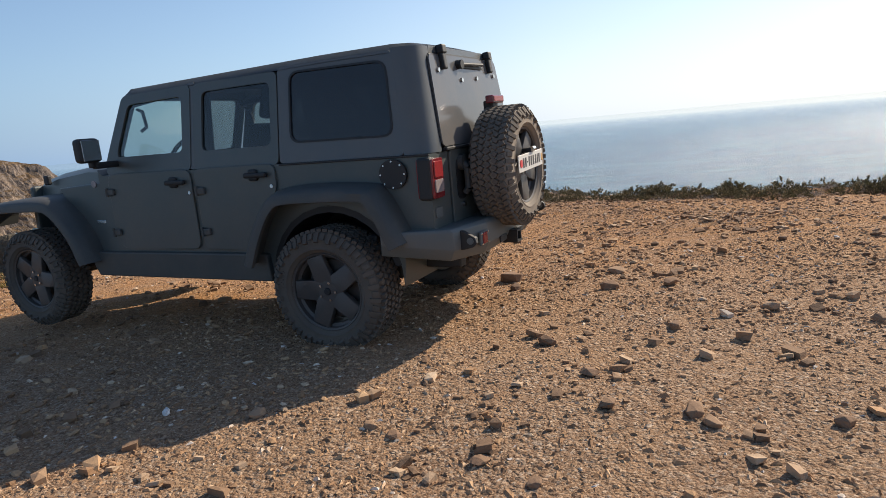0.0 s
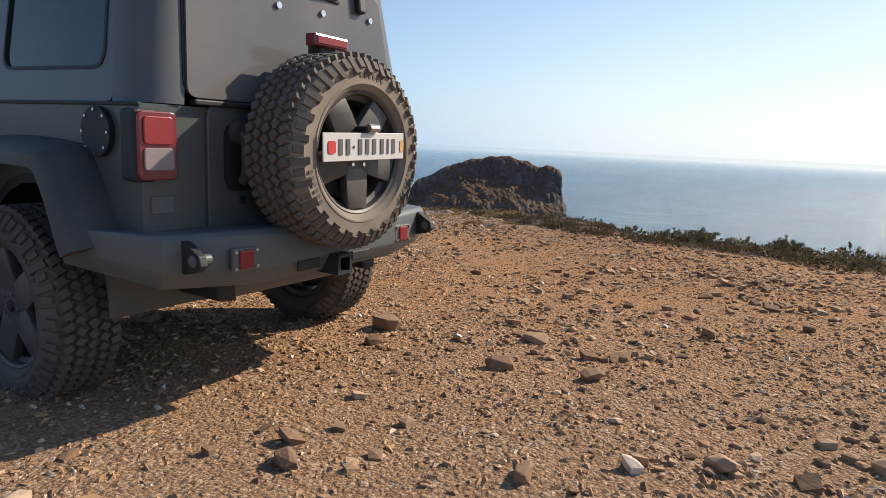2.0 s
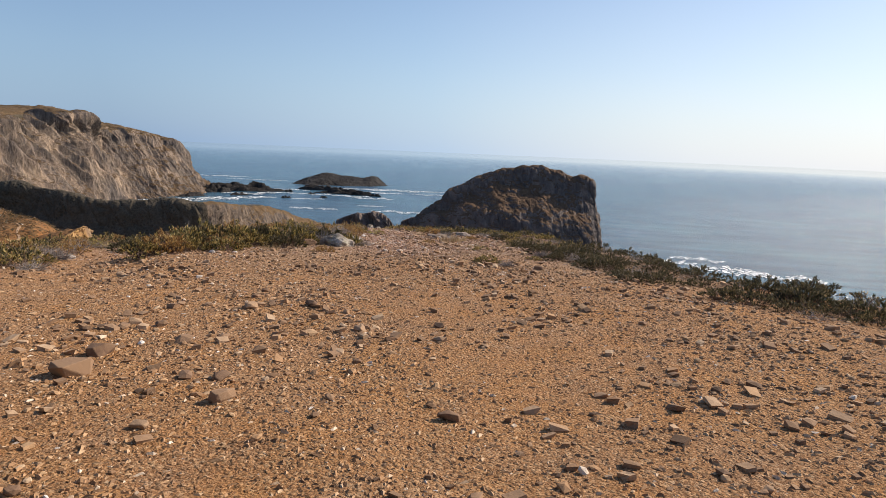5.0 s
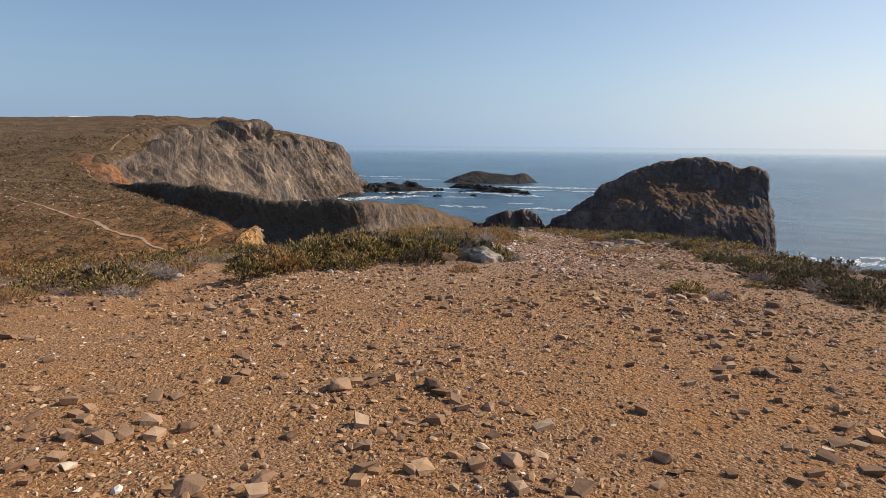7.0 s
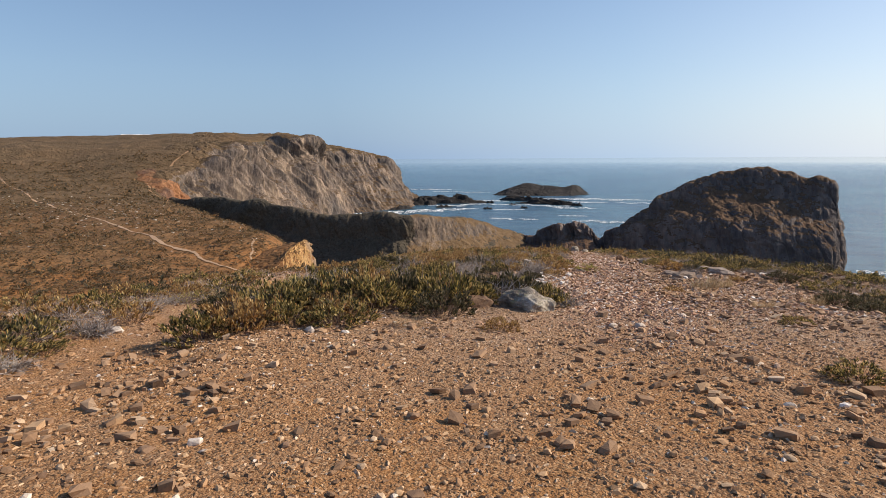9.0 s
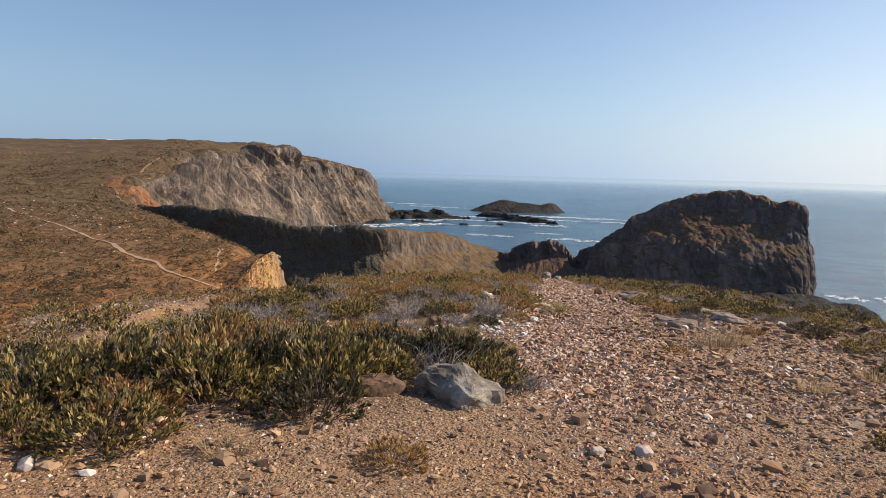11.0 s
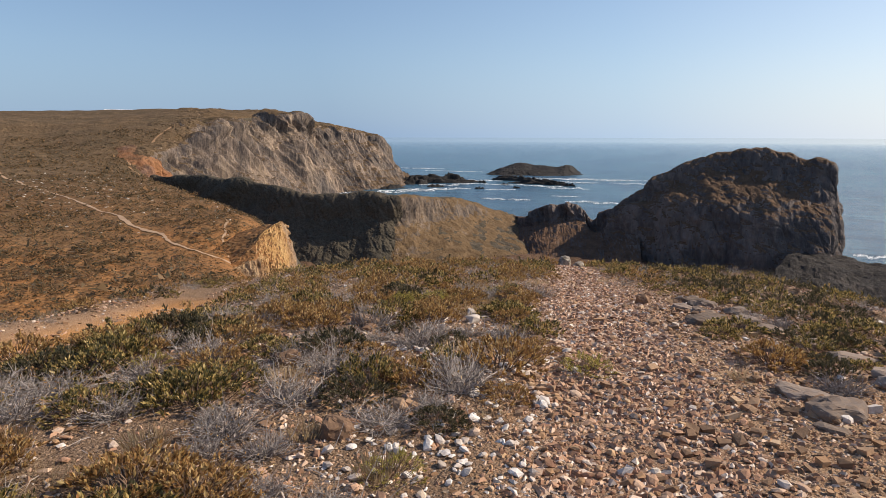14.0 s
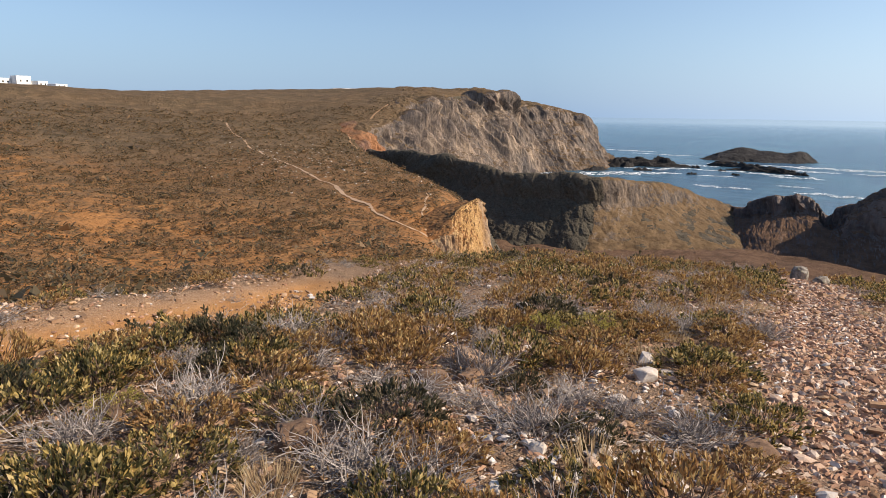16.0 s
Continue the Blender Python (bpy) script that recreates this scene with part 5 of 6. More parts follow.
        for dy in (-0.05, 0.05):
            for dz in (-0.032, 0.032):
                part("bolt", rod((-1.004, y + dy, 0.692 + dz), (-1.013, y + dy, 0.692 + dz), 0.007, 8), CHROME, bumper)
        part("shackle_mount", prism([(-0.90, 0.66), (-0.90, 0.79), (-0.965, 0.775), (-1.035, 0.735), (-1.045, 0.70), (-1.02, 0.675), (-0.96, 0.66)], "y", s * 0.715 - 0.016, s * 0.715 + 0.016, 0.004), BLACK, bumper, "black shackle mount")
        part("shackle_hole", rod((-1.005, s * 0.715 - 0.05, 0.715), (-1.005, s * 0.715 + 0.02, 0.715), 0.021, 16), STEEL, bumper)
        part("bumper_slot", box(-1.006, s * 0.17, 0.625, 0.012, 0.13, 0.045, 0.006), BLACK, bumper)
    part("tow_hitch", frame_panel([(-0.045, 0.565), (0.045, 0.565), (0.045, 0.655), (-0.045, 0.655)], [(-0.03, 0.58), (0.03, 0.58), (0.03, 0.64), (-0.03, 0.64)], lambda p, d: (-1.06 + d, p[0], p[1]), 0.16), BLACK, bumper, "square tow hitch receiver")

    bumper.matrix_basis = Matrix.Translation((0.075, 0.015, 0.0)) @ Matrix.Diagonal((1, 0.97, 1, 1))

    # underbody
    part("rear_axle", rod((0, -0.75, 0.40), (0, 0.75, 0.40), 0.045, 14, box(0.0, 0.0, 0.40, 0.26, 0.26, 0.24, 0.07, 3)), BLACK, car)
    part("front_axle", rod((2.946, -0.75, 0.40), (2.946, 0.75, 0.40), 0.045, 14, box(2.946, -0.2, 0.40, 0.24, 0.24, 0.22, 0.07, 3)), BLACK, car)
    for s in (-1, 1):
        part("frame_rail", box(1.25, s * 0.44, 0.55, 4.0, 0.09, 0.13, 0.012), BLACK, car)
        part("shock_absorber", rod((-0.16, s * 0.52, 0.32), (-0.22, s * 0.46, 0.82), 0.03, 12), CHROME, car, "grey shock absorber")
        part("coil_spring", rod((0.05, s * 0.5, 0.42), (0.05, s * 0.5, 0.75), 0.06, 14), BLACK, car)
    part("muffler", rod((-0.52, -0.40, 0.52), (-0.52, 0.30, 0.52), 0.10, 20), STEEL, car)
    part("exhaust_pipe", tube([(-0.52, -0.40, 0.52), (-0.62, -0.48, 0.52), (-0.70, -0.49, 0.51)], 0.03, 12), CHROME, car)
    part("fuel_tank", box(0.75, 0.10, 0.50, 0.95, 0.6, 0.22, 0.04), BLACK, car)
    part("skid_plate", box(1.9, 0.0, 0.44, 0.9, 0.5, 0.05, 0.02), BLACK, car)

    # wheels
    first, road = new("wheel"), new("wheel")
    wheel_meshes(first, TYRE, SHADETREAD)
    # the standing wheels take the rubber with shade in its tone
    wheel_meshes(road, SHADETYRE, SHADETYRE)
    spots = [("L", (0, 0.79, 0.412), 0.3), ("L", (2.965, 0.79, 0.412), 0.9), ("R", (0, -0.79, 0.412), 0.1), ("R", (2.965, -0.79, 0.412), 1.2)]
    def stand(ob, side, at, spin):
        m = Matrix.Translation(at)
        if side == "R":
            m = m @ Matrix.Rotation(math.pi, 4, "Z")
        ob.matrix_basis = m @ Matrix.Rotation(spin, 4, "Y")
        ob.parent = car
    for k, (side, at, spin) in enumerate(spots):
        stand(copy_thing(road, Matrix()) if k else road, side, at, spin)
    first.matrix_basis = Matrix.Translation((-0.95, 0.025, 1.10)) @ Matrix.Scale(0.975, 4) @ Matrix.Rotation(math.pi / 2, 4, "Z") @ Matrix.Rotation(math.pi, 4, "Y")
    first.parent = car
    first.name = "spare_wheel"
    tagged(first, "dusty spare wheel mounted on the tailgate")

    # number plate on the spare wheel: the figures are plain bars
    plate = part("number_plate", box(-1.158, 0.02, 1.147, 0.006, 0.50, 0.112, 0.002, 1), PLATE, car, "long white number plate with dark bars")
    xs = [0.155, 0.112, 0.040, -0.004, -0.048, -0.098, -0.138, -0.176]
    for k, y in enumerate(xs):
        part("plate_bar", box(-1.1625, 0.02 + y, 1.147, 0.003, 0.021 if k != 6 else 0.010, 0.062, 0.0), INK, plate)
    part("plate_dot", box(-1.1625, 0.02 + 0.077, 1.147, 0.003, 0.010, 0.010, 0.0), INK, plate)
    part("plate_shield", prism(rounded([(0.245, 1.122), (0.245, 1.172), (0.203, 1.172), (0.203, 1.122)], 0.012, 3), "x", -1.164, -1.160), SHIELD, plate, "small red shield")
    part("plate_shield", prism(rounded([(-0.201, 1.122), (-0.201, 1.172), (-0.226, 1.172), (-0.226, 1.122)], 0.008, 3), "x", -1.164, -1.160), SHIELD2, plate, "small ochre shield")
    plate.matrix_basis = Matrix.Translation((0.055, 0.02, -0.018)) @ Matrix.Translation((0, 0.02, 1.147)) @ Matrix.Rotation(radians(-1.5), 4, "X") @ Matrix.Translation((0, -0.02, -1.147))
    part("plate_bracket", box(-1.12, 0.02, 1.14, 0.07, 0.16, 0.05, 0.008, 2, None, box(-1.13, -0.01, 1.215, 0.07, 0.06, 0.03, 0.008)), BLACK, plate)
    part("plate_lamp", rod((-1.165, 0.015, 1.222), (-1.165, -0.04, 1.222), 0.018, 12), CHROME, plate)
    return car


build_car()

# ---- stones ----
def stone_material(name, stops, rough=0.9, island=False):
    q = Mat(name, rough, spec=0.25)
    p = q.pos()
    c = q.ramp(q.rand(island), stops)
    c = q.mix(q.ramp(q.noise(p, 22, 4, 0.7), [(0.35, (0.0, 0.0, 0.0)), (0.7, (0.5, 0.5, 0.5))]), c, (0.30, 0.19, 0.11))
    q.color(c)
    return q.bump(q.noise(p, 40, 5, 0.7), 0.5, 0.01).m


BROWNS = [(0.0, (0.15, 0.09, 0.055)), (0.3, (0.31, 0.18, 0.098)), (0.6, (0.43, 0.26, 0.14)), (0.85, (0.52, 0.345, 0.20)), (0.96, (0.62, 0.46, 0.31)), (1.0, (0.80, 0.70, 0.58))]
REDS = [(0.0, (0.19, 0.10, 0.066)), (0.3, (0.38, 0.215, 0.14)), (0.6, (0.51, 0.33, 0.225)), (0.85, (0.63, 0.47, 0.355)), (1.0, (0.76, 0.68, 0.60))]
PEBBLE = stone_material("mixed_gravel", BROWNS, 0.92, True)
PATHPEBBLE = stone_material("reddish_path_gravel", REDS, 0.92, True)
DARKPEBBLE = stone_material("dark_brown_stones", [(0.0, (0.13, 0.082, 0.055)), (0.45, (0.27, 0.17, 0.105)), (0.8, (0.40, 0.26, 0.16)), (1.0, (0.54, 0.40, 0.27))], 0.92, True)
QUARTZ = stone_material("white_quartz", [(0.0, (0.55, 0.48, 0.42)), (1.0, (0.80, 0.77, 0.73))], 0.75, True)
STONE = stone_material("brown_stone", [(0.0, (0.11, 0.068, 0.048)), (0.4, (0.22, 0.135, 0.088)), (0.75, (0.31, 0.20, 0.125)), (1.0, (0.40, 0.275, 0.18))], 0.92)
PALESTONE = stone_material("pale_quartz_stone", [(0.0, (0.45, 0.38, 0.32)), (1.0, (0.70, 0.65, 0.59))], 0.8)


def lichen_material():
    q = Mat("lichen_rock", 0.92, spec=0.2)
    p = q.pos()
    c = q.ramp(q.noise(p, 5, 6, 0.7), [(0.3, (0.10, 0.082, 0.066)), (0.48, (0.29, 0.245, 0.20)), (0.66, (0.60, 0.55, 0.47))])
    c = q.mix(q.ramp(q.noise(p, 14, 4), [(0.55, (0, 0, 0)), (0.68, (0.7, 0.7, 0.7))]), c, (0.36, 0.35, 0.20))
    q.color(c)
    return q.bump(q.noise(p, 14, 8, 0.8), 1.0, 0.05).m


LICHEN = lichen_material()
LEDGE = stone_material("grey_brown_ledge", [(0.0, (0.12, 0.10, 0.088)), (0.5, (0.21, 0.17, 0.145)), (1.0, (0.32, 0.27, 0.235))], 0.92)

# a broken chip: four corners in the soil and a short ridge
CHIP_V = np.array([(1, -0.6, -0.5), (1, 0.6, -0.5), (-1, 0.6, -0.5), (-1, -0.6, -0.5), (0.5, 0.1, 0.9), (-0.45, -0.1, 0.8)], float)
CHIP_F = np.array([(0, 1, 4), (1, 2, 5), (1, 5, 4), (2, 3, 5), (3, 0, 4), (3, 4, 5)])


def block_template():
    """A worn block: a cube with its top corners drawn in."""
    v = np.array([(x, y, z) for z in (-1, 1) for x, y in ((-1, -1), (1, -1), (1, 1), (-1, 1))], float) * 0.72
    v = np.vstack([v, [(0, 0, 0.95)]])
    f = [(0, 1, 5), (0, 5, 4), (1, 2, 6), (1, 6, 5), (2, 3, 7), (2, 7, 6), (3, 0, 4), (3, 4, 7), (4, 5, 8), (5, 6, 8), (6, 7, 8), (7, 4, 8)]
    return v, np.array(f)


BLOCK_V, BLOCK_F = block_template()


def pebble_template():
    """A rounded stone of twenty faces."""
    g = (1 + 5 ** 0.5) / 2
    v = np.array([(-1, g, 0), (1, g, 0), (-1, -g, 0), (1, -g, 0), (0, -1, g), (0, 1, g), (0, -1, -g), (0, 1, -g), (g, 0, -1), (g, 0, 1), (-g, 0, -1), (-g, 0, 1)]) / (1 + g * g) ** 0.5
    f = [(a, b, c) for a, b, c in itertools.combinations(range(12), 3) if all(abs(np.linalg.norm(v[i] - v[j]) - 1.0515) < 0.01 for i, j in ((a, b), (b, c), (a, c)))]
    f = [(a, b, c) if np.dot(np.cross(v[b] - v[a], v[c] - v[a]), v[a]) > 0 else (a, c, b) for a, b, c in f]
    return v, np.array(f)


PEBBLE_V, PEBBLE_F = pebble_template()


def scatter_mesh(name, places, sizes, template, mats, picks=None, seed=1, flat=0.62):
    """Many small stones joined into one mesh: places n x 3, sizes n."""
    rng = np.random.default_rng(seed)
    tv, tf = template
    n, k = len(places), len(tv)
    v = np.repeat(tv[None], n, 0) * (1 + rng.uniform(-0.34, 0.34, (n, k, 3)))
    v[:, :, 0] *= rng.uniform(0.8, 1.7, (n, 1))
    v[:, :, 2] *= flat * rng.uniform(0.6, 1.2, (n, 1))
    tilt = rng.uniform(-0.32, 0.32, (n, 2))
    z = v[:, :, 2] + v[:, :, 0] * tilt[:, :1] + v[:, :, 1] * tilt[:, 1:]
    a = rng.uniform(0, 2 * np.pi, (n, 1))
    x = v[:, :, 0] * np.cos(a) - v[:, :, 1] * np.sin(a)
    y = v[:, :, 0] * np.sin(a) + v[:, :, 1] * np.cos(a)
    p = np.stack([x, y, z], 2) * sizes[:, None, None] + places[:, None, :]
    faces = (tf[None] + (np.arange(n) * k)[:, None, None]).reshape(-1, 3)
    me = bpy.data.meshes.new(name)
    me.vertices.add(n * k)
    me.vertices.foreach_set("co", p.reshape(-1))
    m = len(faces)
    me.loops.add(m * 3)
    me.loops.foreach_set("vertex_index", faces.reshape(-1).astype(np.int32))
    me.polygons.add(m)
    me.polygons.foreach_set("loop_start", np.arange(0, m * 3, 3, dtype=np.int32))
    me.polygons.foreach_set("loop_total", np.full(m, 3, dtype=np.int32))
    for mt in mats:
        me.materials.append(mt)
    if picks is not None:
        me.polygons.foreach_set("material_index", np.repeat(picks, len(tf)).astype(np.int32))
    me.polygons.foreach_set("use_smooth", [False] * m)
    me.update(calc_edges=True)
    me.validate()
    return new(name, me)


# the stretch of ground along which the gravel is thickest, in (u, v)
def off_route(u, v):
    c = lerp_table(v, [-12, -8, -4, 0, 4, 10], [-1.5, -1.6, -0.2, 0.1, 0.1, 0.0])
    return abs(u - c)


def lay_gravel():
    rng = random.Random(77)
    small, big = [], []
    while len(small) < 175000:
        u, v = rng.uniform(-9, 9), rng.uniform(-9.5, 24)
        d = off_route(u, v)
        e = u - seaward_edge(v)
        if e > 0.6:
            continue
        dens = 1.0 if d < 1.6 else max(0.10, 1.0 - (d - 1.6) * 0.24)
        patch = noise.fractal(Vector((u * 0.5, v * 0.5, 9)), 0.8, 2, 3)
        dens *= 0.75 + 0.7 * patch
        sz = scrub_zone(u, v)
        dens *= (1 - 0.55 * sz) * (1 - 0.8 * track_zone(u, v) * smoothstep(v, 9, 12))
        if rng.random() > dens:
            continue
        fp = footpath_zone(u, v)
        r = 0.005 + 0.0125 * rng.random() ** 2.8 + 0.004 * fp
        if v > 8:
            r *= 1.45
        x, y = xy_of(u, v)
        white = rng.random() < (0.10 if (-3.2 < u < -0.2 and 8.5 < v < 16) else 0.012)
        small.append((x, y, r, 2 if white else (1 if rng.random() < fp + 0.6 * smoothstep(v, 5, 8) else 0)))
    while len(big) < 24000:
        u, v = rng.uniform(-9, 9), rng.uniform(-9.5, 24)
        e = u - seaward_edge(v)
        if e > 0.6:
            continue
        patch = noise.fractal(Vector((u * 0.4 + 5, v * 0.4, 4)), 0.8, 2, 3)
        quartz = quartz_zone(u, v)
        dens = 0.26 + 0.8 * patch + 0.25 * smoothstep(v, 7, 10) + 0.5 * footpath_zone(u, v) * smoothstep(v, 8, 11) + 0.9 * quartz
        dens *= 1 - 0.75 * track_zone(u, v) * smoothstep(v, 9, 12)
        if rng.random() > dens:
            continue
        r = (0.009 + 0.018 * rng.random() ** 2.4) * (1.0 + 0.35 * smoothstep(v, 7, 10))
        white = rng.random() < 0.012 + 0.62 * quartz
        x, y = xy_of(u, v)
        big.append((x, y, r, 2 if white else (1 if rng.random() < 0.7 * smoothstep(v, 5, 8) else 0)))
    mid = []
    while len(mid) < 8500:
        u, v = rng.uniform(-8, 8), rng.uniform(-9.5, 22)
        if u - seaward_edge(v) > 0.3:
            continue
        patch = noise.fractal(Vector((u * 0.55 + 15, v * 0.55, 14)), 0.8, 2, 4)
        dens = (0.22 + 1.1 * patch) * (1 - 0.5 * scrub_zone(u, v)) * (1 - 0.6 * footpath_zone(u, v)) + 0.3 * smoothstep(u, 1.0, 1.8) * smoothstep(v, 7, 10)
        if rng.random() > dens:
            continue
        r = 0.013 + 0.036 * rng.random() ** 2.9
        x, y = xy_of(u, v)
        mid.append((x, y, r, 3 if rng.random() < 0.8 else (2 if v > 8 and rng.random() < 0.3 else 0)))
    for name, rows, tmpl, seed in (("scattered_stones", mid, (BLOCK_V, BLOCK_F), 8), ("fine_gravel", small, (CHIP_V, CHIP_F), 3), ("coarse_gravel", big, (PEBBLE_V, PEBBLE_F), 4)):
        pl = np.array([(x, y, height(x, y) + r * ((0.12 if seed == 3 else 0.26) + 0.16 * smoothstep(y, 11, 16))) for x, y, r, k in rows])
        ob = scatter_mesh(name, pl, np.array([r for x, y, r, k in rows]), tmpl, [PEBBLE, PATHPEBBLE, QUARTZ, DARKPEBBLE], np.array([k for x, y, r, k in rows]), seed, {3: 0.58, 4: 0.66, 8: 0.62}[seed])
        tagged(ob, "loose brown and pale gravel strewn over the ground", "gravel", kind="stuff")


def stone_mesh(seed, w, d, h, rough=0.25, cuts=2):
    """A broken stone: a faceted lump cut by flat planes."""
    rnd = random.Random(seed)
    bm = bmesh.new()
    for _ in range(12 + 9 * cuts):
        p = Vector((rnd.uniform(-1, 1), rnd.uniform(-1, 1), rnd.uniform(-1, 1)))
        k = max(abs(p.x), abs(p.y), abs(p.z))
        p = (p / k).lerp(p.normalized(), rnd.uniform(0.45, 1.0))
        bm.verts.new((p.x * w / 2, p.y * d / 2, p.z * h / 2))
    hull = bmesh.ops.convex_hull(bm, input=bm.verts[:])
    bmesh.ops.delete(bm, geom=[v for v in bm.verts if not v.link_faces], context="VERTS")
    bevel(bm, min(w, h) * 0.035, 1)
    if cuts > 2:
        bmesh.ops.subdivide_edges(bm, edges=bm.edges[:], cuts=2, use_grid_fill=True)
        bmesh.ops.triangulate(bm, faces=bm.faces[:])
        for v in bm.verts:
            v.co += v.co.normalized() * rough * 0.32 * w * noise.fractal(v.co / w * 3.0 + Vector((seed, 0, 0)), 0.8, 2, 4)
    me = bpy.data.meshes.new("stone")
    bm.to_mesh(me)
    bm.free()
    return me


def put_stone(x, y, w, d, h, turn, mat, label, seed, cuts=2, name="stone", group="loose stones", sink=0.25):
    me = stone_mesh(seed, w, d, h, 0.25, cuts)
    me.materials.append(mat)
    ob = new(name, me)
    ob.matrix_world = Matrix.Translation((x, y, height(x, y) + h * (0.5 - sink))) @ Matrix.Rotation(turn, 4, "Z")
    return tagged(ob, label, "stone", group)


def lay_stones():
    rnd = random.Random(12)
    brown = "angular brown stone lying on the gravel"
    pale = "white quartz stone lying among the gravel"
    known = [(0.21, 4.46, 0.13), (0.67, 3.41, 0.14), (0.70, 3.29, 0.10), (0.2, 6.2, 0.24), (1.35, 5.5, 0.15), (1.1, 6.1, 0.16), (0.2, 5.85, 0.12), (0.9, 5.6, 0.16), (1.0, 4.5, 0.12), (1.7, 4.7, 0.13), (2.2, 4.4, 0.14), (1.2, 3.2, 0.10),
             (-0.3, 3.2, 0.09), (-1.4, 3.9, 0.10), (-0.1, 3.0, 0.08), (-0.4, 10.8, 0.10), (-1.62, 11.2, 0.16), (-1.1, 11.4, 0.16), (-1.66, 9.02, 0.30), (-1.86, 9.5, 0.2), (-0.6, 8.8, 0.16), (-0.8, 9.15, 0.13), (0.6, 8.9, 0.13), (-1.0, 9.1, 0.12),
             (0.95, 14.7, 0.16), (-1.5, 9.9, 0.16), (-1.3, 10.1, 0.13), (-2.2, 10.2, 0.12), (-2.0, 10.4, 0.11), (0.2, 11.0, 0.10), (-0.42, 10.72, 0.15), (-3.4, 12.6, 0.14), (1.0, 15.1, 0.16), (-2.16, 13.5, 0.09)]
    for k, (x, y, w) in enumerate(known):
        put_stone(x, y, w, w * rnd.uniform(0.6, 0.9), w * rnd.uniform(0.4, 0.6), rnd.uniform(0, 3), STONE, brown, 100 + k, 1)
    whites = [(-4.12, 15.0, 0.16), (-1.47, 16.75, 0.17), (-1.7, 16.6, 0.12), (-3.0, 12.7, 0.10), (-4.65, 22.4, 0.17), (-4.85, 22.15, 0.14), (-4.5, 22.55, 0.12), (-4.75, 21.7, 0.13), (-4.4, 21.55, 0.11), (-4.2, 21.8, 0.12), (-5.05, 22.5, 0.12), (-4.55, 21.2, 0.10), (-4.0, 20.9, 0.10), (-3.95, 21.7, 0.09), (-4.25, 20.5, 0.11), (-3.7, 20.2, 0.08), (-5.1, 23.8, 0.26), (-4.75, 22.6, 0.16), (-7.2, 25.1, 0.30), (-5.3, 24.2, 0.26), (-4.5, 22.2, 0.15), (-5.0, 23.2, 0.2), (-4.9, 22.8, 0.13), (-4.3, 22.0, 0.12), (-6.3, 14.6, 0.2), (-3.9, 21.3, 0.1), (-4.1, 21.0, 0.09), (-3.8, 20.6, 0.1)]
    for k, (x, y, w) in enumerate(whites):
        put_stone(x, y, w * 0.85, w * rnd.uniform(0.5, 0.7), w * rnd.uniform(0.3, 0.5), rnd.uniform(0, 3), PALESTONE, pale, 200 + k, 1)
    rocks = [(-6.0, 22.9, 0.42, 0.26), (-5.9, 22.45, 0.34, 0.22), (-5.7, 21.3, 0.30, 0.26), (-4.45, 20.25, 0.28, 0.26), (-4.3, 20.8, 0.16, 0.16), (-4.1, 18.6, 0.26, 0.18), (-4.6, 23.3, 0.16, 0.14), (-4.1, 23.1, 0.26, 0.12), (-5.0, 18.0, 0.24, 0.2), (-6.1, 20.6, 0.45, 0.25), (-3.6, 26.36, 0.25, 0.35), (-3.2, 24.6, 0.22, 0.16), (-5.8, 22.7, 0.28, 0.18)]
    for k, (x, y, w, h) in enumerate(rocks):
        put_stone(x, y, w * 0.85, w * 0.65, h * 0.8, rnd.uniform(0, 3), STONE, "brown rock half buried in the scrub", 300 + k, 3, "stone", "loose stones", 0.42)
    put_stone(-2.80, 17.2, 0.78, 0.46, 0.29, -0.5, LICHEN, "grey lichened boulder beside the scrub", 401, 5, "boulder", "boulders", 0.30)
    put_stone(-3.3, 16.95, 0.36, 0.3, 0.2, 1.0, STONE, "brown boulder against a larger grey one", 407, 3, "boulder", "boulders", 0.38)
    put_stone(-6.35, 32.2, 0.3, 0.26, 0.36, 0.4, LICHEN, "pale upright rock at the end of the ridge", 402, 4, "boulder", "boulders", 0.2)
    put_stone(-5.9, 31.8, 0.3, 0.26, 0.22, 1.4, LICHEN, "grey rock at the end of the ridge", 403, 4, "boulder", "boulders", 0.3)
    put_stone(-10.9, 17.9, 0.45, 0.34, 0.4, 0.3, LICHEN, "pale rock standing in the scrub", 404, 4, "boulder", "boulders", 0.25)
    # bare ledges on the seaward flank of the ridge
    for k in range(22):
        u, v = rnd.uniform(1.45, 2.7), rnd.uniform(11.5, 17.5)
        x, y = xy_of(u, v)
        w = rnd.uniform(0.22, 0.52)
        put_stone(x, y, w, w * rnd.uniform(0.5, 0.8), w * rnd.uniform(0.22, 0.36), rnd.uniform(-0.4, 0.6), LEDGE, "grey-brown slab of layered rock on the ridge's flank", 460 + k, 3, "flat_stone", "flat stones", 0.35)
    n = 0
    while n < 260:
        u, v = rnd.uniform(-6, 7), rnd.uniform(-8, 22)
        if u > seaward_edge(v) - 0.2:
            continue
        if noise.noise(Vector((u * 0.35, v * 0.35, 21))) < -0.05 and rnd.random() < 0.8:
            continue
        x, y = xy_of(u, v)
        # keep the car's wheels and the walker's line clear
        w = (0.045 + 0.06 * rnd.random() ** 1.6) * (1.4 if v > 9 and abs(u - 0.4) > 1.2 else 1.0)
        white = rnd.random() < (0.3 if (-3.2 < u < -0.2 and 8.5 < v < 16) else (0.08 if v > 5 else 0.01))
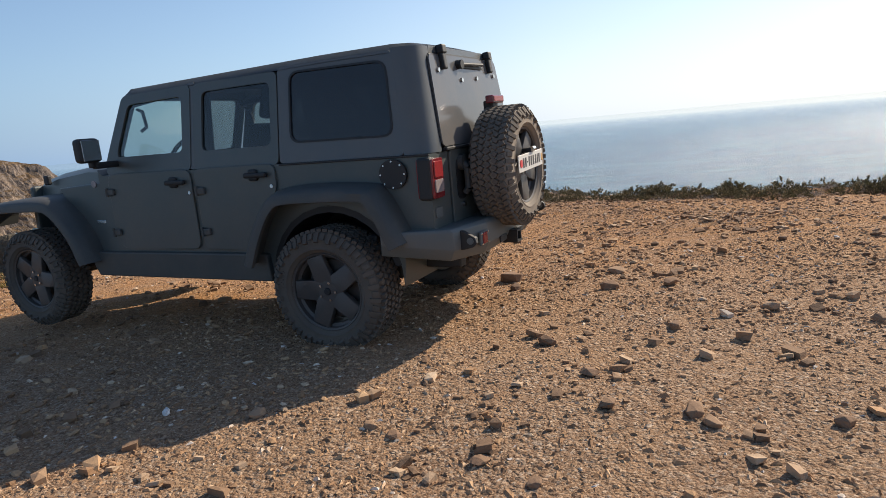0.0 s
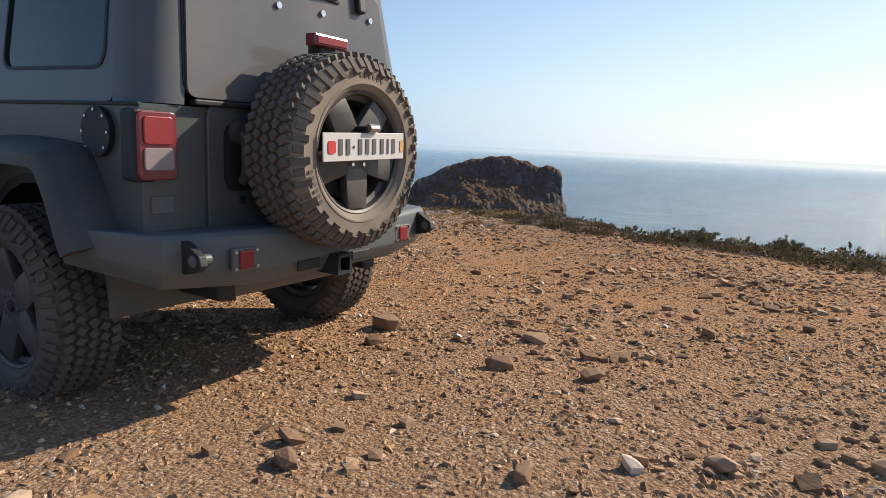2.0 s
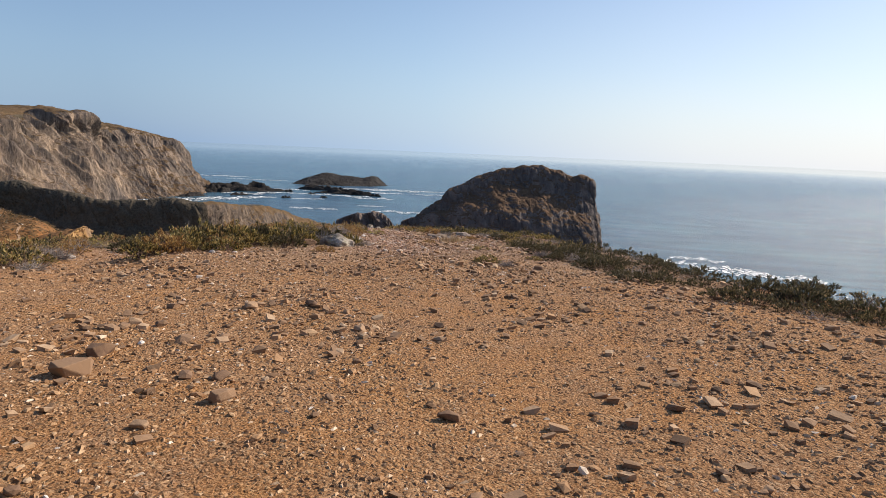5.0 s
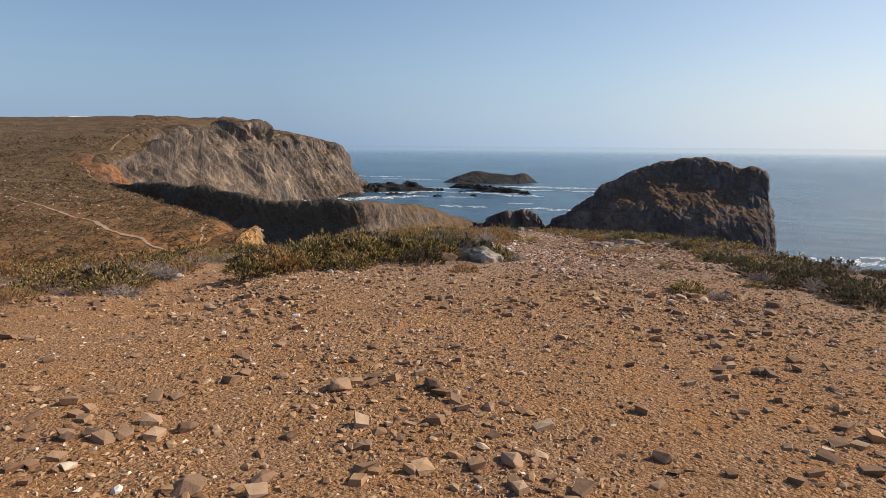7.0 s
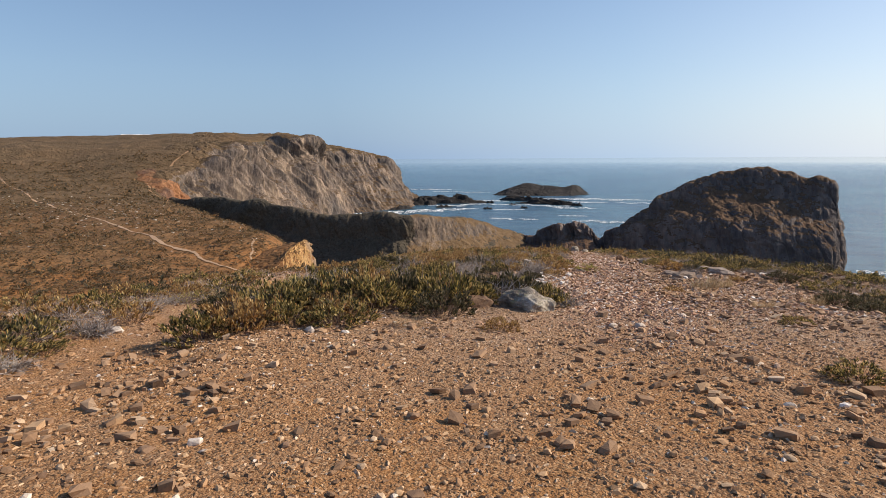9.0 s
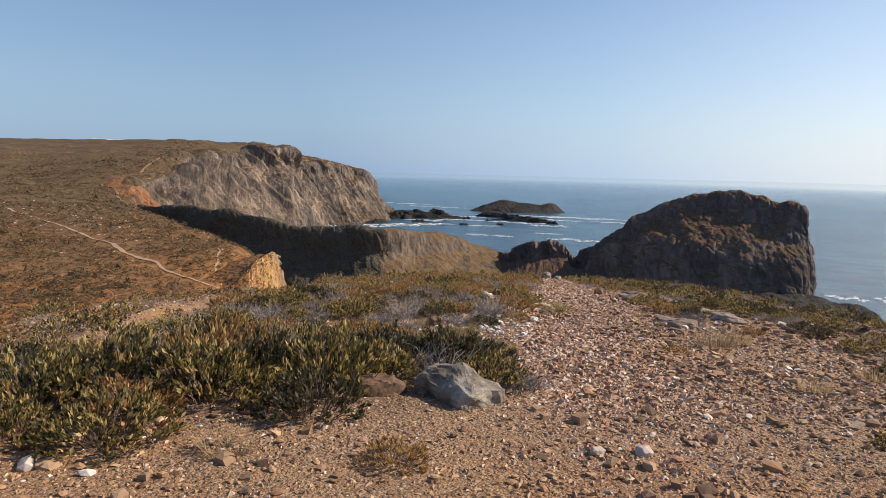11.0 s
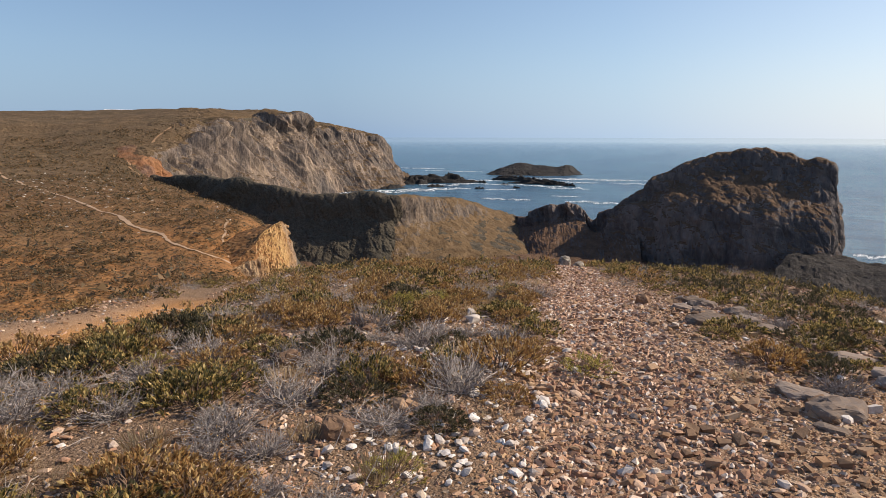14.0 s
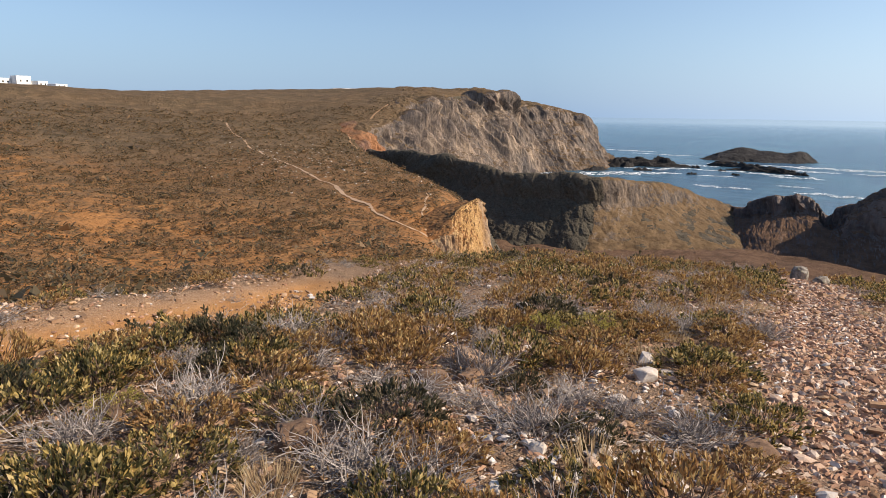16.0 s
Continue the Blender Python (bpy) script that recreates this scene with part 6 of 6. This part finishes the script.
        put_stone(x, y, w, w * rnd.uniform(0.6, 0.95), w * rnd.uniform(0.36, 0.62), rnd.uniform(0, 3), PALESTONE if white else STONE, pale if white else brown, 500 + n, 1)
        n += 1


lay_gravel()
lay_stones()

# ---- plants ----
from mathutils.bvhtree import BVHTree

def leaf_material(name, stops):
    q = Mat(name, 0.55, spec=0.35)
    c = q.ramp(q.rand(True), stops)
    q.color(c)
    through_leaf = q.n("ShaderNodeBsdfTranslucent")
    q.link(c, through_leaf.inputs["Color"])
    blend = q.n("ShaderNodeMixShader")
    blend.inputs[0].default_value = 0.42
    q.link(q.b.outputs[0], blend.inputs[1])
    q.link(through_leaf.outputs[0], blend.inputs[2])
    q.link(blend.outputs[0], q.t.nodes["Material Output"].inputs[0])
    return q.m


def twig_material(name, a, b):
    q = Mat(name, 0.9, spec=0.15)
    q.color(q.ramp(q.rand(True), [(0.0, a), (1.0, b)]))
    return q.m


OLIVE = leaf_material("olive_leaves", [(0.0, (0.035, 0.038, 0.016)), (0.32, (0.08, 0.075, 0.028)), (0.52, (0.20, 0.155, 0.05)), (0.76, (0.48, 0.345, 0.11)), (0.94, (0.63, 0.49, 0.22)), (1.0, (0.50, 0.22, 0.08))])
RUST = leaf_material("rusty_leaves", [(0.0, (0.12, 0.068, 0.033)), (0.35, (0.28, 0.15, 0.058)), (0.7, (0.48, 0.29, 0.10)), (1.0, (0.60, 0.45, 0.21))])
LIME = leaf_material("yellow_green_leaves", [(0.0, (0.22, 0.20, 0.04)), (0.6, (0.46, 0.39, 0.085)), (1.0, (0.62, 0.52, 0.16))])
STRAW = leaf_material("straw_blades", [(0.0, (0.26, 0.17, 0.09)), (0.6, (0.42, 0.31, 0.18)), (1.0, (0.55, 0.45, 0.29))])
DUSKY = leaf_material("grey_olive_leaves", [(0.0, (0.03, 0.033, 0.018)), (0.5, (0.07, 0.065, 0.034)), (0.85, (0.14, 0.11, 0.06)), (1.0, (0.30, 0.22, 0.12))])
TWIG = twig_material("grey_twigs", (0.12, 0.10, 0.09), (0.46, 0.41, 0.375))
BROWNTWIG = twig_material("brown_twigs", (0.09, 0.06, 0.045), (0.24, 0.17, 0.125))


class Soup:
    """Collects triangles and quads."""

    def __init__(self):
        self.v, self.f, self.kept = [], [], ()

    def leaf(self, p, way, side, length, width):
        """A pointed leaf, folded along its middle."""
        k = len(self.v)
        nrm = way.cross(side)
        self.v += [p, p + way * length * 0.5 + side * width * 0.5 + nrm * width * 0.12, p + way * length, p + way * length * 0.5 - side * width * 0.5 + nrm * width * 0.12]
        self.f += [(k, k + 1, k + 2), (k, k + 2, k + 3)]

    def stem(self, pts, r0, r1):
        """A three-sided tapering stem."""
        k = len(self.v)
        n = len(pts)
        for i, p in enumerate(pts):
            d = (pts[min(i + 1, n - 1)] - pts[max(i - 1, 0)]).normalized()
            a = d.orthogonal().normalized()
            b = d.cross(a)
            r = r0 + (r1 - r0) * i / (n - 1)
            for j in range(3):
                t = 2.094 * j
                self.v.append(p + a * (r * math.cos(t)) + b * (r * math.sin(t)))
        for i in range(n - 1):
            for j in range(3):
                s = k + i * 3
                self.f.append((s + j, s + (j + 1) % 3, s + 3 + (j + 1) % 3, s + 3 + j))

    def arrays(self):
        """Arrays of places and faces."""
        if not self.kept:
            self.kept = (np.array([tuple(p) for p in self.v]), np.array(self.f))
        return self.kept

    def mesh(self, name, mat):
        return mesh_of(name, self.v, self.f, [mat], False)


def crooked(p, way, length, n, rnd, bend=0.35):
    pts = [p.copy()]
    d = way.normalized()
    for _ in range(n):
        d = (d + Vector((rnd.gauss(0, bend), rnd.gauss(0, bend), rnd.gauss(0, bend)))).normalized()
        pts.append(pts[-1] + d * (length / n))
    return pts


def shrub_meshes(kind, seed, light=False):
    """Meshes of one shrub about 0.8 m across: stems and leaves."""
    rnd = random.Random(seed)
    stems, leaves = Soup(), Soup()
    R, H = 0.42, 0.30
    if kind in ("leafy", "dusky", "rusty", "lime"):
        tips = (95 if kind != "lime" else 130) // (2 if light else 1)
        for _ in range(tips):
            a, r = rnd.uniform(0, 6.283), R * math.sqrt(rnd.random())
            lump = 0.7 + 0.5 * noise.noise(Vector((math.cos(a) * r * 5 + seed, math.sin(a) * r * 5, 0)))
            top = Vector((r * math.cos(a), r * math.sin(a), H * lump * math.sqrt(max(0.06, 1 - (r / R) ** 2)) * rnd.uniform(0.75, 1.1)))
            root = Vector((top.x * 0.35, top.y * 0.35, -0.03))
            midp = root.lerp(top, 0.5) + Vector((rnd.gauss(0, 0.03), rnd.gauss(0, 0.03), rnd.gauss(0, 0.02)))
            stems.stem([root, midp, top], 0.0045, 0.002)
            grow = (top - midp).normalized()
            for _ in range((19 if kind != "lime" else 14) - (7 if light else 0)):
                o = (grow * 1.1 + Vector((rnd.gauss(0, 0.55), rnd.gauss(0, 0.55), rnd.gauss(0.35, 0.4)))).normalized()
                base = top - grow * rnd.uniform(0, 0.07) + Vector((rnd.gauss(0, 0.012), rnd.gauss(0, 0.012), 0))
                s = o.orthogonal().normalized()
                s = (Matrix.Rotation(rnd.uniform(0, 6.283), 3, o) @ s)
                L = (1.3 if light else 1.0) * rnd.uniform(0.025, 0.053) if kind != "lime" else rnd.uniform(0.015, 0.03)
                leaves.leaf(base, o, s, L, L * rnd.uniform(0.32, 0.46))
    elif kind == "dry":
        for _ in range(26 if light else 80):
            a = rnd.uniform(0, 6.283)
            way = Vector((math.cos(a), math.sin(a), rnd.uniform(0.15, 1.1)))
            L = rnd.uniform(0.18, 0.42)
            main = crooked(Vector((rnd.gauss(0, 0.06), rnd.gauss(0, 0.06), 0)), way, L, 5, rnd, 0.28)
            for p in main:
                p.z = max(0.0, min(p.z * 0.6, 0.19))
            stems.stem(main, 0.006, 0.002)
            for _ in range(3 if light else 5):
                k = rnd.randrange(1, 5)
                w2 = (main[k] - main[k - 1]).normalized() + Vector((rnd.gauss(0, 0.6), rnd.gauss(0, 0.6), rnd.gauss(0.2, 0.5)))
                stems.stem(crooked(main[k], w2, rnd.uniform(0.07, 0.2), 3, rnd, 0.35), 0.003, 0.0013)
        for _ in range(60):
            a, r = rnd.uniform(0, 6.283), R * math.sqrt(rnd.random())
            o = Vector((rnd.gauss(0, 1), rnd.gauss(0, 1), 1)).normalized()
            leaves.leaf(Vector((r * math.cos(a), r * math.sin(a), rnd.uniform(0.02, 0.18))), o, o.orthogonal(), 0.03, 0.01)
    elif kind == "tuft":
        for _ in range(70 if light else 150):
            a, r = rnd.uniform(0, 6.283), 0.16 * math.sqrt(rnd.random())
            p = Vector((r * math.cos(a), r * math.sin(a), 0))
            o = Vector((math.cos(a) * rnd.uniform(0.1, 0.9), math.sin(a) * rnd.uniform(0.1, 0.9), 1)).normalized()
            leaves.leaf(p, o, o.orthogonal(), rnd.uniform(0.08, 0.22), 0.006)
        stems.stem([Vector((0, 0, -0.02)), Vector((0.01, 0, 0.02)), Vector((0.01, 0.01, 0.05))], 0.01, 0.004)
    return stems, leaves


KINDS = {"dusky": (DUSKY, BROWNTWIG, "low grey-olive shrub along the cliff edge", "shrub"), "leafy": (OLIVE, BROWNTWIG, "low olive-leaved shrub on stony ground", "shrub"), "rusty": (RUST, BROWNTWIG, "low rust-brown leafy shrub on dry ground", "shrub"),
         "lime": (LIME, BROWNTWIG, "yellow-green cushion plant between the stones", "plant"), "dry": (RUST, TWIG, "dead grey tangle of bare twigs", "dead shrub"), "tuft": (STRAW, TWIG, "tuft of dry straw-coloured grass", "grass tuft")}
shrub_stock = {}
for kind_, many in (("leafy", 4), ("dusky", 3), ("rusty", 2), ("lime", 2), ("dry", 3), ("tuft", 2)):
    for j_ in range(many):
        st_, lf_ = shrub_meshes(kind_, 40 + j_ * 7 + len(kind_))
        thin_ = shrub_meshes(kind_, 40 + j_ * 7 + len(kind_), True)
        shrub_stock.setdefault(kind_, []).append((*thin_, st_.mesh("twig_frame", KINDS[kind_][1]), lf_.mesh("foliage", KINDS[kind_][0])))


def plant(kind, x, y, size, turn, which, tall=1.0):
    leaf_mat, twig_mat, label, cat = KINDS[kind]
    st, lf, sm, lm = shrub_stock[kind][which % len(shrub_stock[kind])]
    name = {"leafy": "shrub", "dusky": "shrub", "rusty": "shrub", "lime": "cushion_plant", "dry": "dead_shrub", "tuft": "grass_tuft"}[kind]
    top = new(name)
    top.matrix_world = Matrix.Translation((x, y, height(x, y) - 0.01)) @ Matrix.Rotation(turn, 4, "Z") @ Matrix.Diagonal((size, size, size * tall, 1))
    tagged(top, label, cat, {"leafy": "shrubs", "dusky": "shrubs", "rusty": "shrubs", "lime": "cushion plants", "dry": "dead shrubs", "tuft": "grass tufts"}[kind])
    for nm, me in (("twig_frame", sm), ("foliage", lm)):
        o = new(nm, me)
        o.parent = top


RIMBUSHES = [(-9.6, 1.1), (-7.2, 1.0), (-5.2, 1.25), (-3.0, 1.1), (-1.2, 1.0), (0.8, 1.0), (2.6, 0.9)]


def plant_all():
    rnd = random.Random(2024)
    taken = {}
    stand = []
    tries = 0
    while tries < 14000:
        tries += 1
        u, v = rnd.uniform(-13, 8), rnd.uniform(-10, 25)
        z = scrub_zone(u, v) if u > -7 else max(scrub_zone(u, v), 0.6 if v > 3 or u < -9 else 0.0)
        z *= 1 - track_zone(u, v)
        z *= 1 - 0.85 * quartz_zone(u, v)
        bx, by = xy_of(u, v)
        if (bx + 2.72) ** 2 + (by - 16.95) ** 2 < 0.6:
            z = 0.0
        if rnd.random() >= z:
            continue
        rim = u > 2.0
        gap = 0.28 if rim else (0.27 if u > -6 else 0.5)
        cell = (int(u / 0.5 + 100), int(v / 0.5 + 100))
        if any((u - a) ** 2 + (v - b) ** 2 < gap * gap for i in (-1, 0, 1) for j in (-1, 0, 1) for a, b in taken.get((cell[0] + i, cell[1] + j), ())):
            continue
        taken.setdefault(cell, []).append((u, v))
        patch = noise.noise(Vector((u * 0.6, v * 0.6, 40)))
        if -3.6 < u < -0.3 and 5 < v < 9.5:
            kind = rnd.choice(["dusky", "dusky", "leafy", "leafy", "leafy", "dry", "rusty"])
        elif rim:
            kind = rnd.choice(["dusky", "dusky", "dusky", "dusky", "dry"]) if v < 9 else rnd.choice(["leafy", "leafy", "dusky", "dusky", "dry"])
        elif patch > 0.14:
            kind = rnd.choice(["dry", "dry", "tuft", "rusty", "leafy"])
        else:
            kind = rnd.choice(["leafy", "leafy", "leafy", "leafy", "dusky", "rusty", "rusty", "rusty", "rusty", "lime", "dry", "dry", "dry", "dry", "dry", "tuft"])
        size = rnd.uniform(0.5, 0.98) * (0.85 if rim else 1.0) * (0.8 if kind == "lime" else 1.0)
        if -3.6 < u < -0.3 and 5 < v < 9.5:
            size *= 1.3
        x, y = xy_of(u, v)
        away = math.hypot(u + 0.6, max(0.0, 5 - v, v - 12.5))
        lift = 1.35 if -3.6 < u < -0.3 and 5 < v < 9.0 else 1.0
        stand.append((away, kind, x, y, size, rnd.uniform(0, 6.28), rnd.randrange(9), lift * rnd.uniform(0.75, 1.15)))
    stand.sort()
    for away, kind, x, y, size, turn, which, tall in stand[:270]:
        plant(kind, x, y, size, turn, which, tall)
    far = [row[1:7] for row in stand[270:]]
    # larger clumps along the cliff's edge
    for v, s in RIMBUSHES:
        u = seaward_edge(v) - 0.25
        for k in range(3):
            x, y = xy_of(u + rnd.uniform(-0.35, 0.35), v + rnd.uniform(-0.6, 0.6))
            plant("dusky", x, y, s * rnd.uniform(0.8, 1.15), rnd.uniform(0, 6.28), rnd.randrange(9), 1.0)
    # small tufts on the open gravel and the stony flank
    for x, y, kind, s in [(0.2, 15.6, "leafy", 0.55), (0.5, 15.3, "dry", 0.5), (-0.1, 17.6, "leafy", 0.4), (0.9, 16.4, "leafy", 0.35), (-1.2, 20.9, "tuft", 1.1), (-1.0, 21.3, "tuft", 0.9), (-1.6, 20.4, "rusty", 0.4), (-0.8, 22.2, "rusty", 0.4), (-3.4, 22.3, "lime", 0.6), (-3.9, 20.0, "lime", 0.5), (-3.7, 21.0, "tuft", 0.6), (0.2, 20.2, "tuft", 0.8), (-0.4, 19.2, "tuft", 0.7), (-2.6, 15.9, "rusty", 0.5), (-3.4, 15.6, "tuft", 0.8)]:
        plant(kind, x, y, s, rnd.uniform(0, 6.28), rnd.randrange(9))
    # the rest of the scrub, out along the flanks
    pools = {}
    for kind, x, y, s, turn, which in far:
        st, lf, sm, lm = shrub_stock[kind][which % len(shrub_stock[kind])]
        m = Matrix.Translation((x, y, height(x, y) - 0.01)) @ Matrix.Rotation(turn, 4, "Z") @ Matrix.Scale(s, 4)
        for soup, mat in ((st, KINDS[kind][1]), (lf, KINDS[kind][0])):
            arr, fcs = soup.arrays()
            mm = np.array(m)
            pool = pools.setdefault(mat.name, ([], [], [0]))
            pool[0].append(arr @ mm[:3, :3].T + mm[:3, 3])
            pool[1].append(fcs + pool[2][0])
            pool[2][0] += len(arr)
    for name, (pv, pf, cnt) in pools.items():
        ob = new("distant_scrub", fast_mesh("distant_scrub", np.vstack(pv), np.vstack(pf), [bpy.data.materials[name]]))
        tagged(ob, "low dry scrub covering the flanks of the ridge", "scrub", kind="stuff")
    # fallen twigs
    litter = Soup()
    n = 0
    while n < 2600:
        u, v = rnd.uniform(-7, 4.5), rnd.uniform(5, 20)
        if rnd.random() > scrub_zone(u, v) + 0.02:
            continue
        x, y = xy_of(u, v)
        p = Vector((x, y, height(x, y) + rnd.uniform(0.004, 0.03)))
        a = rnd.uniform(0, 6.283)
        pts = crooked(p, Vector((math.cos(a), math.sin(a), rnd.uniform(-0.05, 0.12))), rnd.uniform(0.06, 0.3), 3, rnd, 0.2)
        litter.stem(pts, rnd.uniform(0.0018, 0.005), 0.001)
        n += 1
    ob = new("twig_litter", litter.mesh("twig_litter", TWIG))
    tagged(ob, "dry grey twigs littering the ground", "litter", kind="stuff")


plant_all()


# ---- the far slope ----
HILLBUSH = leaf_material("far_bushes", [(0.0, (0.06, 0.055, 0.032)), (0.4, (0.12, 0.092, 0.05)), (0.7, (0.21, 0.132, 0.062)), (1.0, (0.32, 0.18, 0.075))])
PALEROCK = plain("pale_outcrop", (0.52, 0.47, 0.40), 0.9, vary=0.2, scale=0.5)
DULLTRAIL = plain("worn_rim_trail", (0.30, 0.18, 0.095), 0.95, vary=0.2, scale=0.4)
TRAIL = plain("trodden_trail", (0.39, 0.26, 0.16), 0.95, vary=0.2, scale=0.4)
WHITEWASH = plain("white_wall", (0.80, 0.79, 0.77), 0.8, vary=0.05, scale=0.3)


LANE = [(-322, 176), (-303, 170), (-230, 140), (-192, 127), (-141, 111), (-110, 98.3), (-94.5, 93.3), (-84, 90.2), (-77, 92), (-73.5, 94)]


def dress_far_slope():
    me = bpy.data.objects["hillside"].data
    tree = BVHTree.FromPolygons([v.co.copy() for v in me.vertices], [tuple(f.vertices) for f in me.polygons])

    def drop(x, y):
        p, nrm, i, d = tree.ray_cast(Vector((x, y, 200)), Vector((0, 0, -1)))
        return p, nrm
    rng = random.Random(8)
    lane = [(q[0], q[1]) for q in catmull([(x, y, 0) for x, y in LANE], 70)]
    spots, sizes = [], []
    while len(spots) < 22000:
        a = radians(rng.uniform(28, 100))
        d = 26 + 360 * rng.random() ** 1.35
        x, y = -3 - d * math.sin(a), 20 + d * math.cos(a)
        if noise.fractal(Vector((x * 0.05, y * 0.05, 5)), 0.8, 2.0, 4) + rng.uniform(-0.9, 0.9) < -0.1:
            continue
        if d < 260 and min((x - a) ** 2 + (y - b) ** 2 for a, b in lane) < 4:
            continue
        p, nrm = drop(x, y)
        if p is None or nrm.z < 0.6:
            continue
        r = rng.uniform(0.18, 0.56) * (1 + d / 300) * (2.2 if rng.random() < 0.025 else 1.0)
        spots.append((p.x, p.y, p.z + 0.1 * r))
        sizes.append(r)
    for x, y, r in ((-85.5, 78.5, 1.5), (-127, 74.6, 2.0), (-101, 66.5, 1.9), (-92, 60, 1.5), (-122, 66, 1.4), (-105, 58, 1.2), (-83, 62, 1.0), (-96, 72, 1.0), (-135, 82, 1.6)):
        for _ in range(7):
            p, nrm = drop(x + rng.gauss(0, 0.8 * r), y + rng.gauss(0, 0.6 * r))
            spots.append((p.x, p.y, p.z + 0.2))
            sizes.append(r * rng.uniform(0.45, 0.8))
    # a bush: sprays of foliage standing out of a low dome
    tv = []
    for _ in range(14):
        a, b = rng.uniform(0, 6.283), rng.uniform(0.0, 1.0)
        out = Vector((math.cos(a) * math.sqrt(1 - b * b), math.sin(a) * math.sqrt(1 - b * b), b)) * rng.uniform(0.55, 1.0)
        for _ in range(3):
            tv.append(tuple(out + Vector((rng.gauss(0, 0.24), rng.gauss(0, 0.24), rng.gauss(0, 0.24)))))
    tv = np.array(tv)
    tf = np.arange(len(tv)).reshape(-1, 3)
    ob = scatter_mesh("hillside_bushes", np.array(spots), np.array(sizes), (tv, tf), [HILLBUSH], None, 6, 0.6)
    tagged(ob, "dark and rusty bushes dotted over the dry slope", "bushes", kind="stuff")
    # pale stones in two trains down the slope
    spots, sizes = [], []
    while len(spots) < 420:
        t = rng.random()
        x = -225 + 110 * t + rng.gauss(0, 16)
        y = 150 - 40 * t + rng.gauss(0, 16)
        p, nrm = drop(x, y)
        if p is not None:
            spots.append(tuple(p))
            sizes.append(0.08 + 0.27 * rng.random() ** 1.6)
    ob = scatter_mesh("hillside_stones", np.array(spots), np.array(sizes), (BLOCK_V, BLOCK_F), [PALEROCK], None, 7, 0.6)
    tagged(ob, "pale stones strewn over the far slope", "stones", kind="stuff")

    def trail(name, pts, w, label, mat=TRAIL):
        """A worn strip that lies close on the slope, uneven in width."""
        fine = catmull([(x, y, 0) for x, y in pts], 40 * len(pts))
        verts, faces = [], []
        for i, q in enumerate(fine):
            a, b = fine[max(0, i - 1)], fine[min(len(fine) - 1, i + 1)]
            d = Vector((b[0] - a[0], b[1] - a[1], 0)).normalized()
            s = Vector((-d.y, d.x, 0))
            ww = w * (0.40 + 1.1 * abs(noise.noise(Vector((i * 0.13, w, 0)))))
            sway = 1.6 * w * noise.noise(Vector((i * 0.07, 9 + w, 0)))
            for k in (-1, -0.33, 0.33, 1):
                c = Vector((q[0], q[1], 0)) + s * (k * ww + sway)
                p, nrm = drop(c.x, c.y)
                verts.append(tuple(p + Vector((0, 0, 0.10))) if p is not None else (c.x, c.y, -30))
        for i in range(len(fine) - 1):
            for k in range(3):
                faces.append((4 * i + k, 4 * i + k + 1, 4 * i + k + 5, 4 * i + k + 4))
        tagged(new(name, mesh_of(name, verts, faces, [mat])), label, "trail", kind="structure")
    trail("trail", LANE, 0.5, "pale trodden trail across the dry slope")
    trail("trail", [(-95, 108), (-92, 105), (-87.5, 99.5), (-82, 95), (-78, 92.5)], 0.28, "narrow pale side trail down the slope")
    trail("trail", [(-338, 345), (-322, 312), (-303, 276), (-284, 244), (-268, 218), (-238, 202), (-208, 181)], 1.0, "worn trail along the cliff rim", DULLTRAIL)

    # white houses on the crest
    for k, (x, y, w, d, h) in enumerate([(-505, 128, 9, 8, 6.5), (-508, 118, 7, 7, 4.5), (-504, 138, 8, 7, 4.0), (-500, 148, 12, 6, 2.6), (-506, 108, 6, 6, 3.5)]):
        p, nrm = drop(x, y)
        z = p.z if p is not None else 14.0
        house = new("house")
        house.matrix_world = Matrix.Translation((x, y, z - 1.0)) @ Matrix.Rotation(radians(14 + 9 * k), 4, "Z")
        tagged(house, "small white flat-roofed house on the hilltop", "house", "houses on the crest")
        part("wall", box(0, 0, h / 2, d, w, h, 0.05, 1), WHITEWASH, house)
        part("roof", box(0, 0, h + 0.12, d + 0.3, w + 0.3, 0.25, 0.03, 1), WHITEWASH, house)
        for j in range(2):
            part("window", box(d / 2 + 0.02, (j - 0.5) * w * 0.45, h * 0.55, 0.08, 1.0, 1.2, 0.0), BLACK, house)
    sheds = new("greenhouse", None)
    sheds.matrix_world = Matrix.Translation((-483, 380, 14.9)) @ Matrix.Rotation(radians(-37.7), 4, "Z")
    tagged(sheds, "long low white greenhouse roof on the plateau", "greenhouse")
    part("roof", prism([(-5, 0), (-4.5, 2.2), (0, 3.4), (4.5, 2.2), (5, 0)], "y", -14, 14), WHITEWASH, sheds)


dress_far_slope()
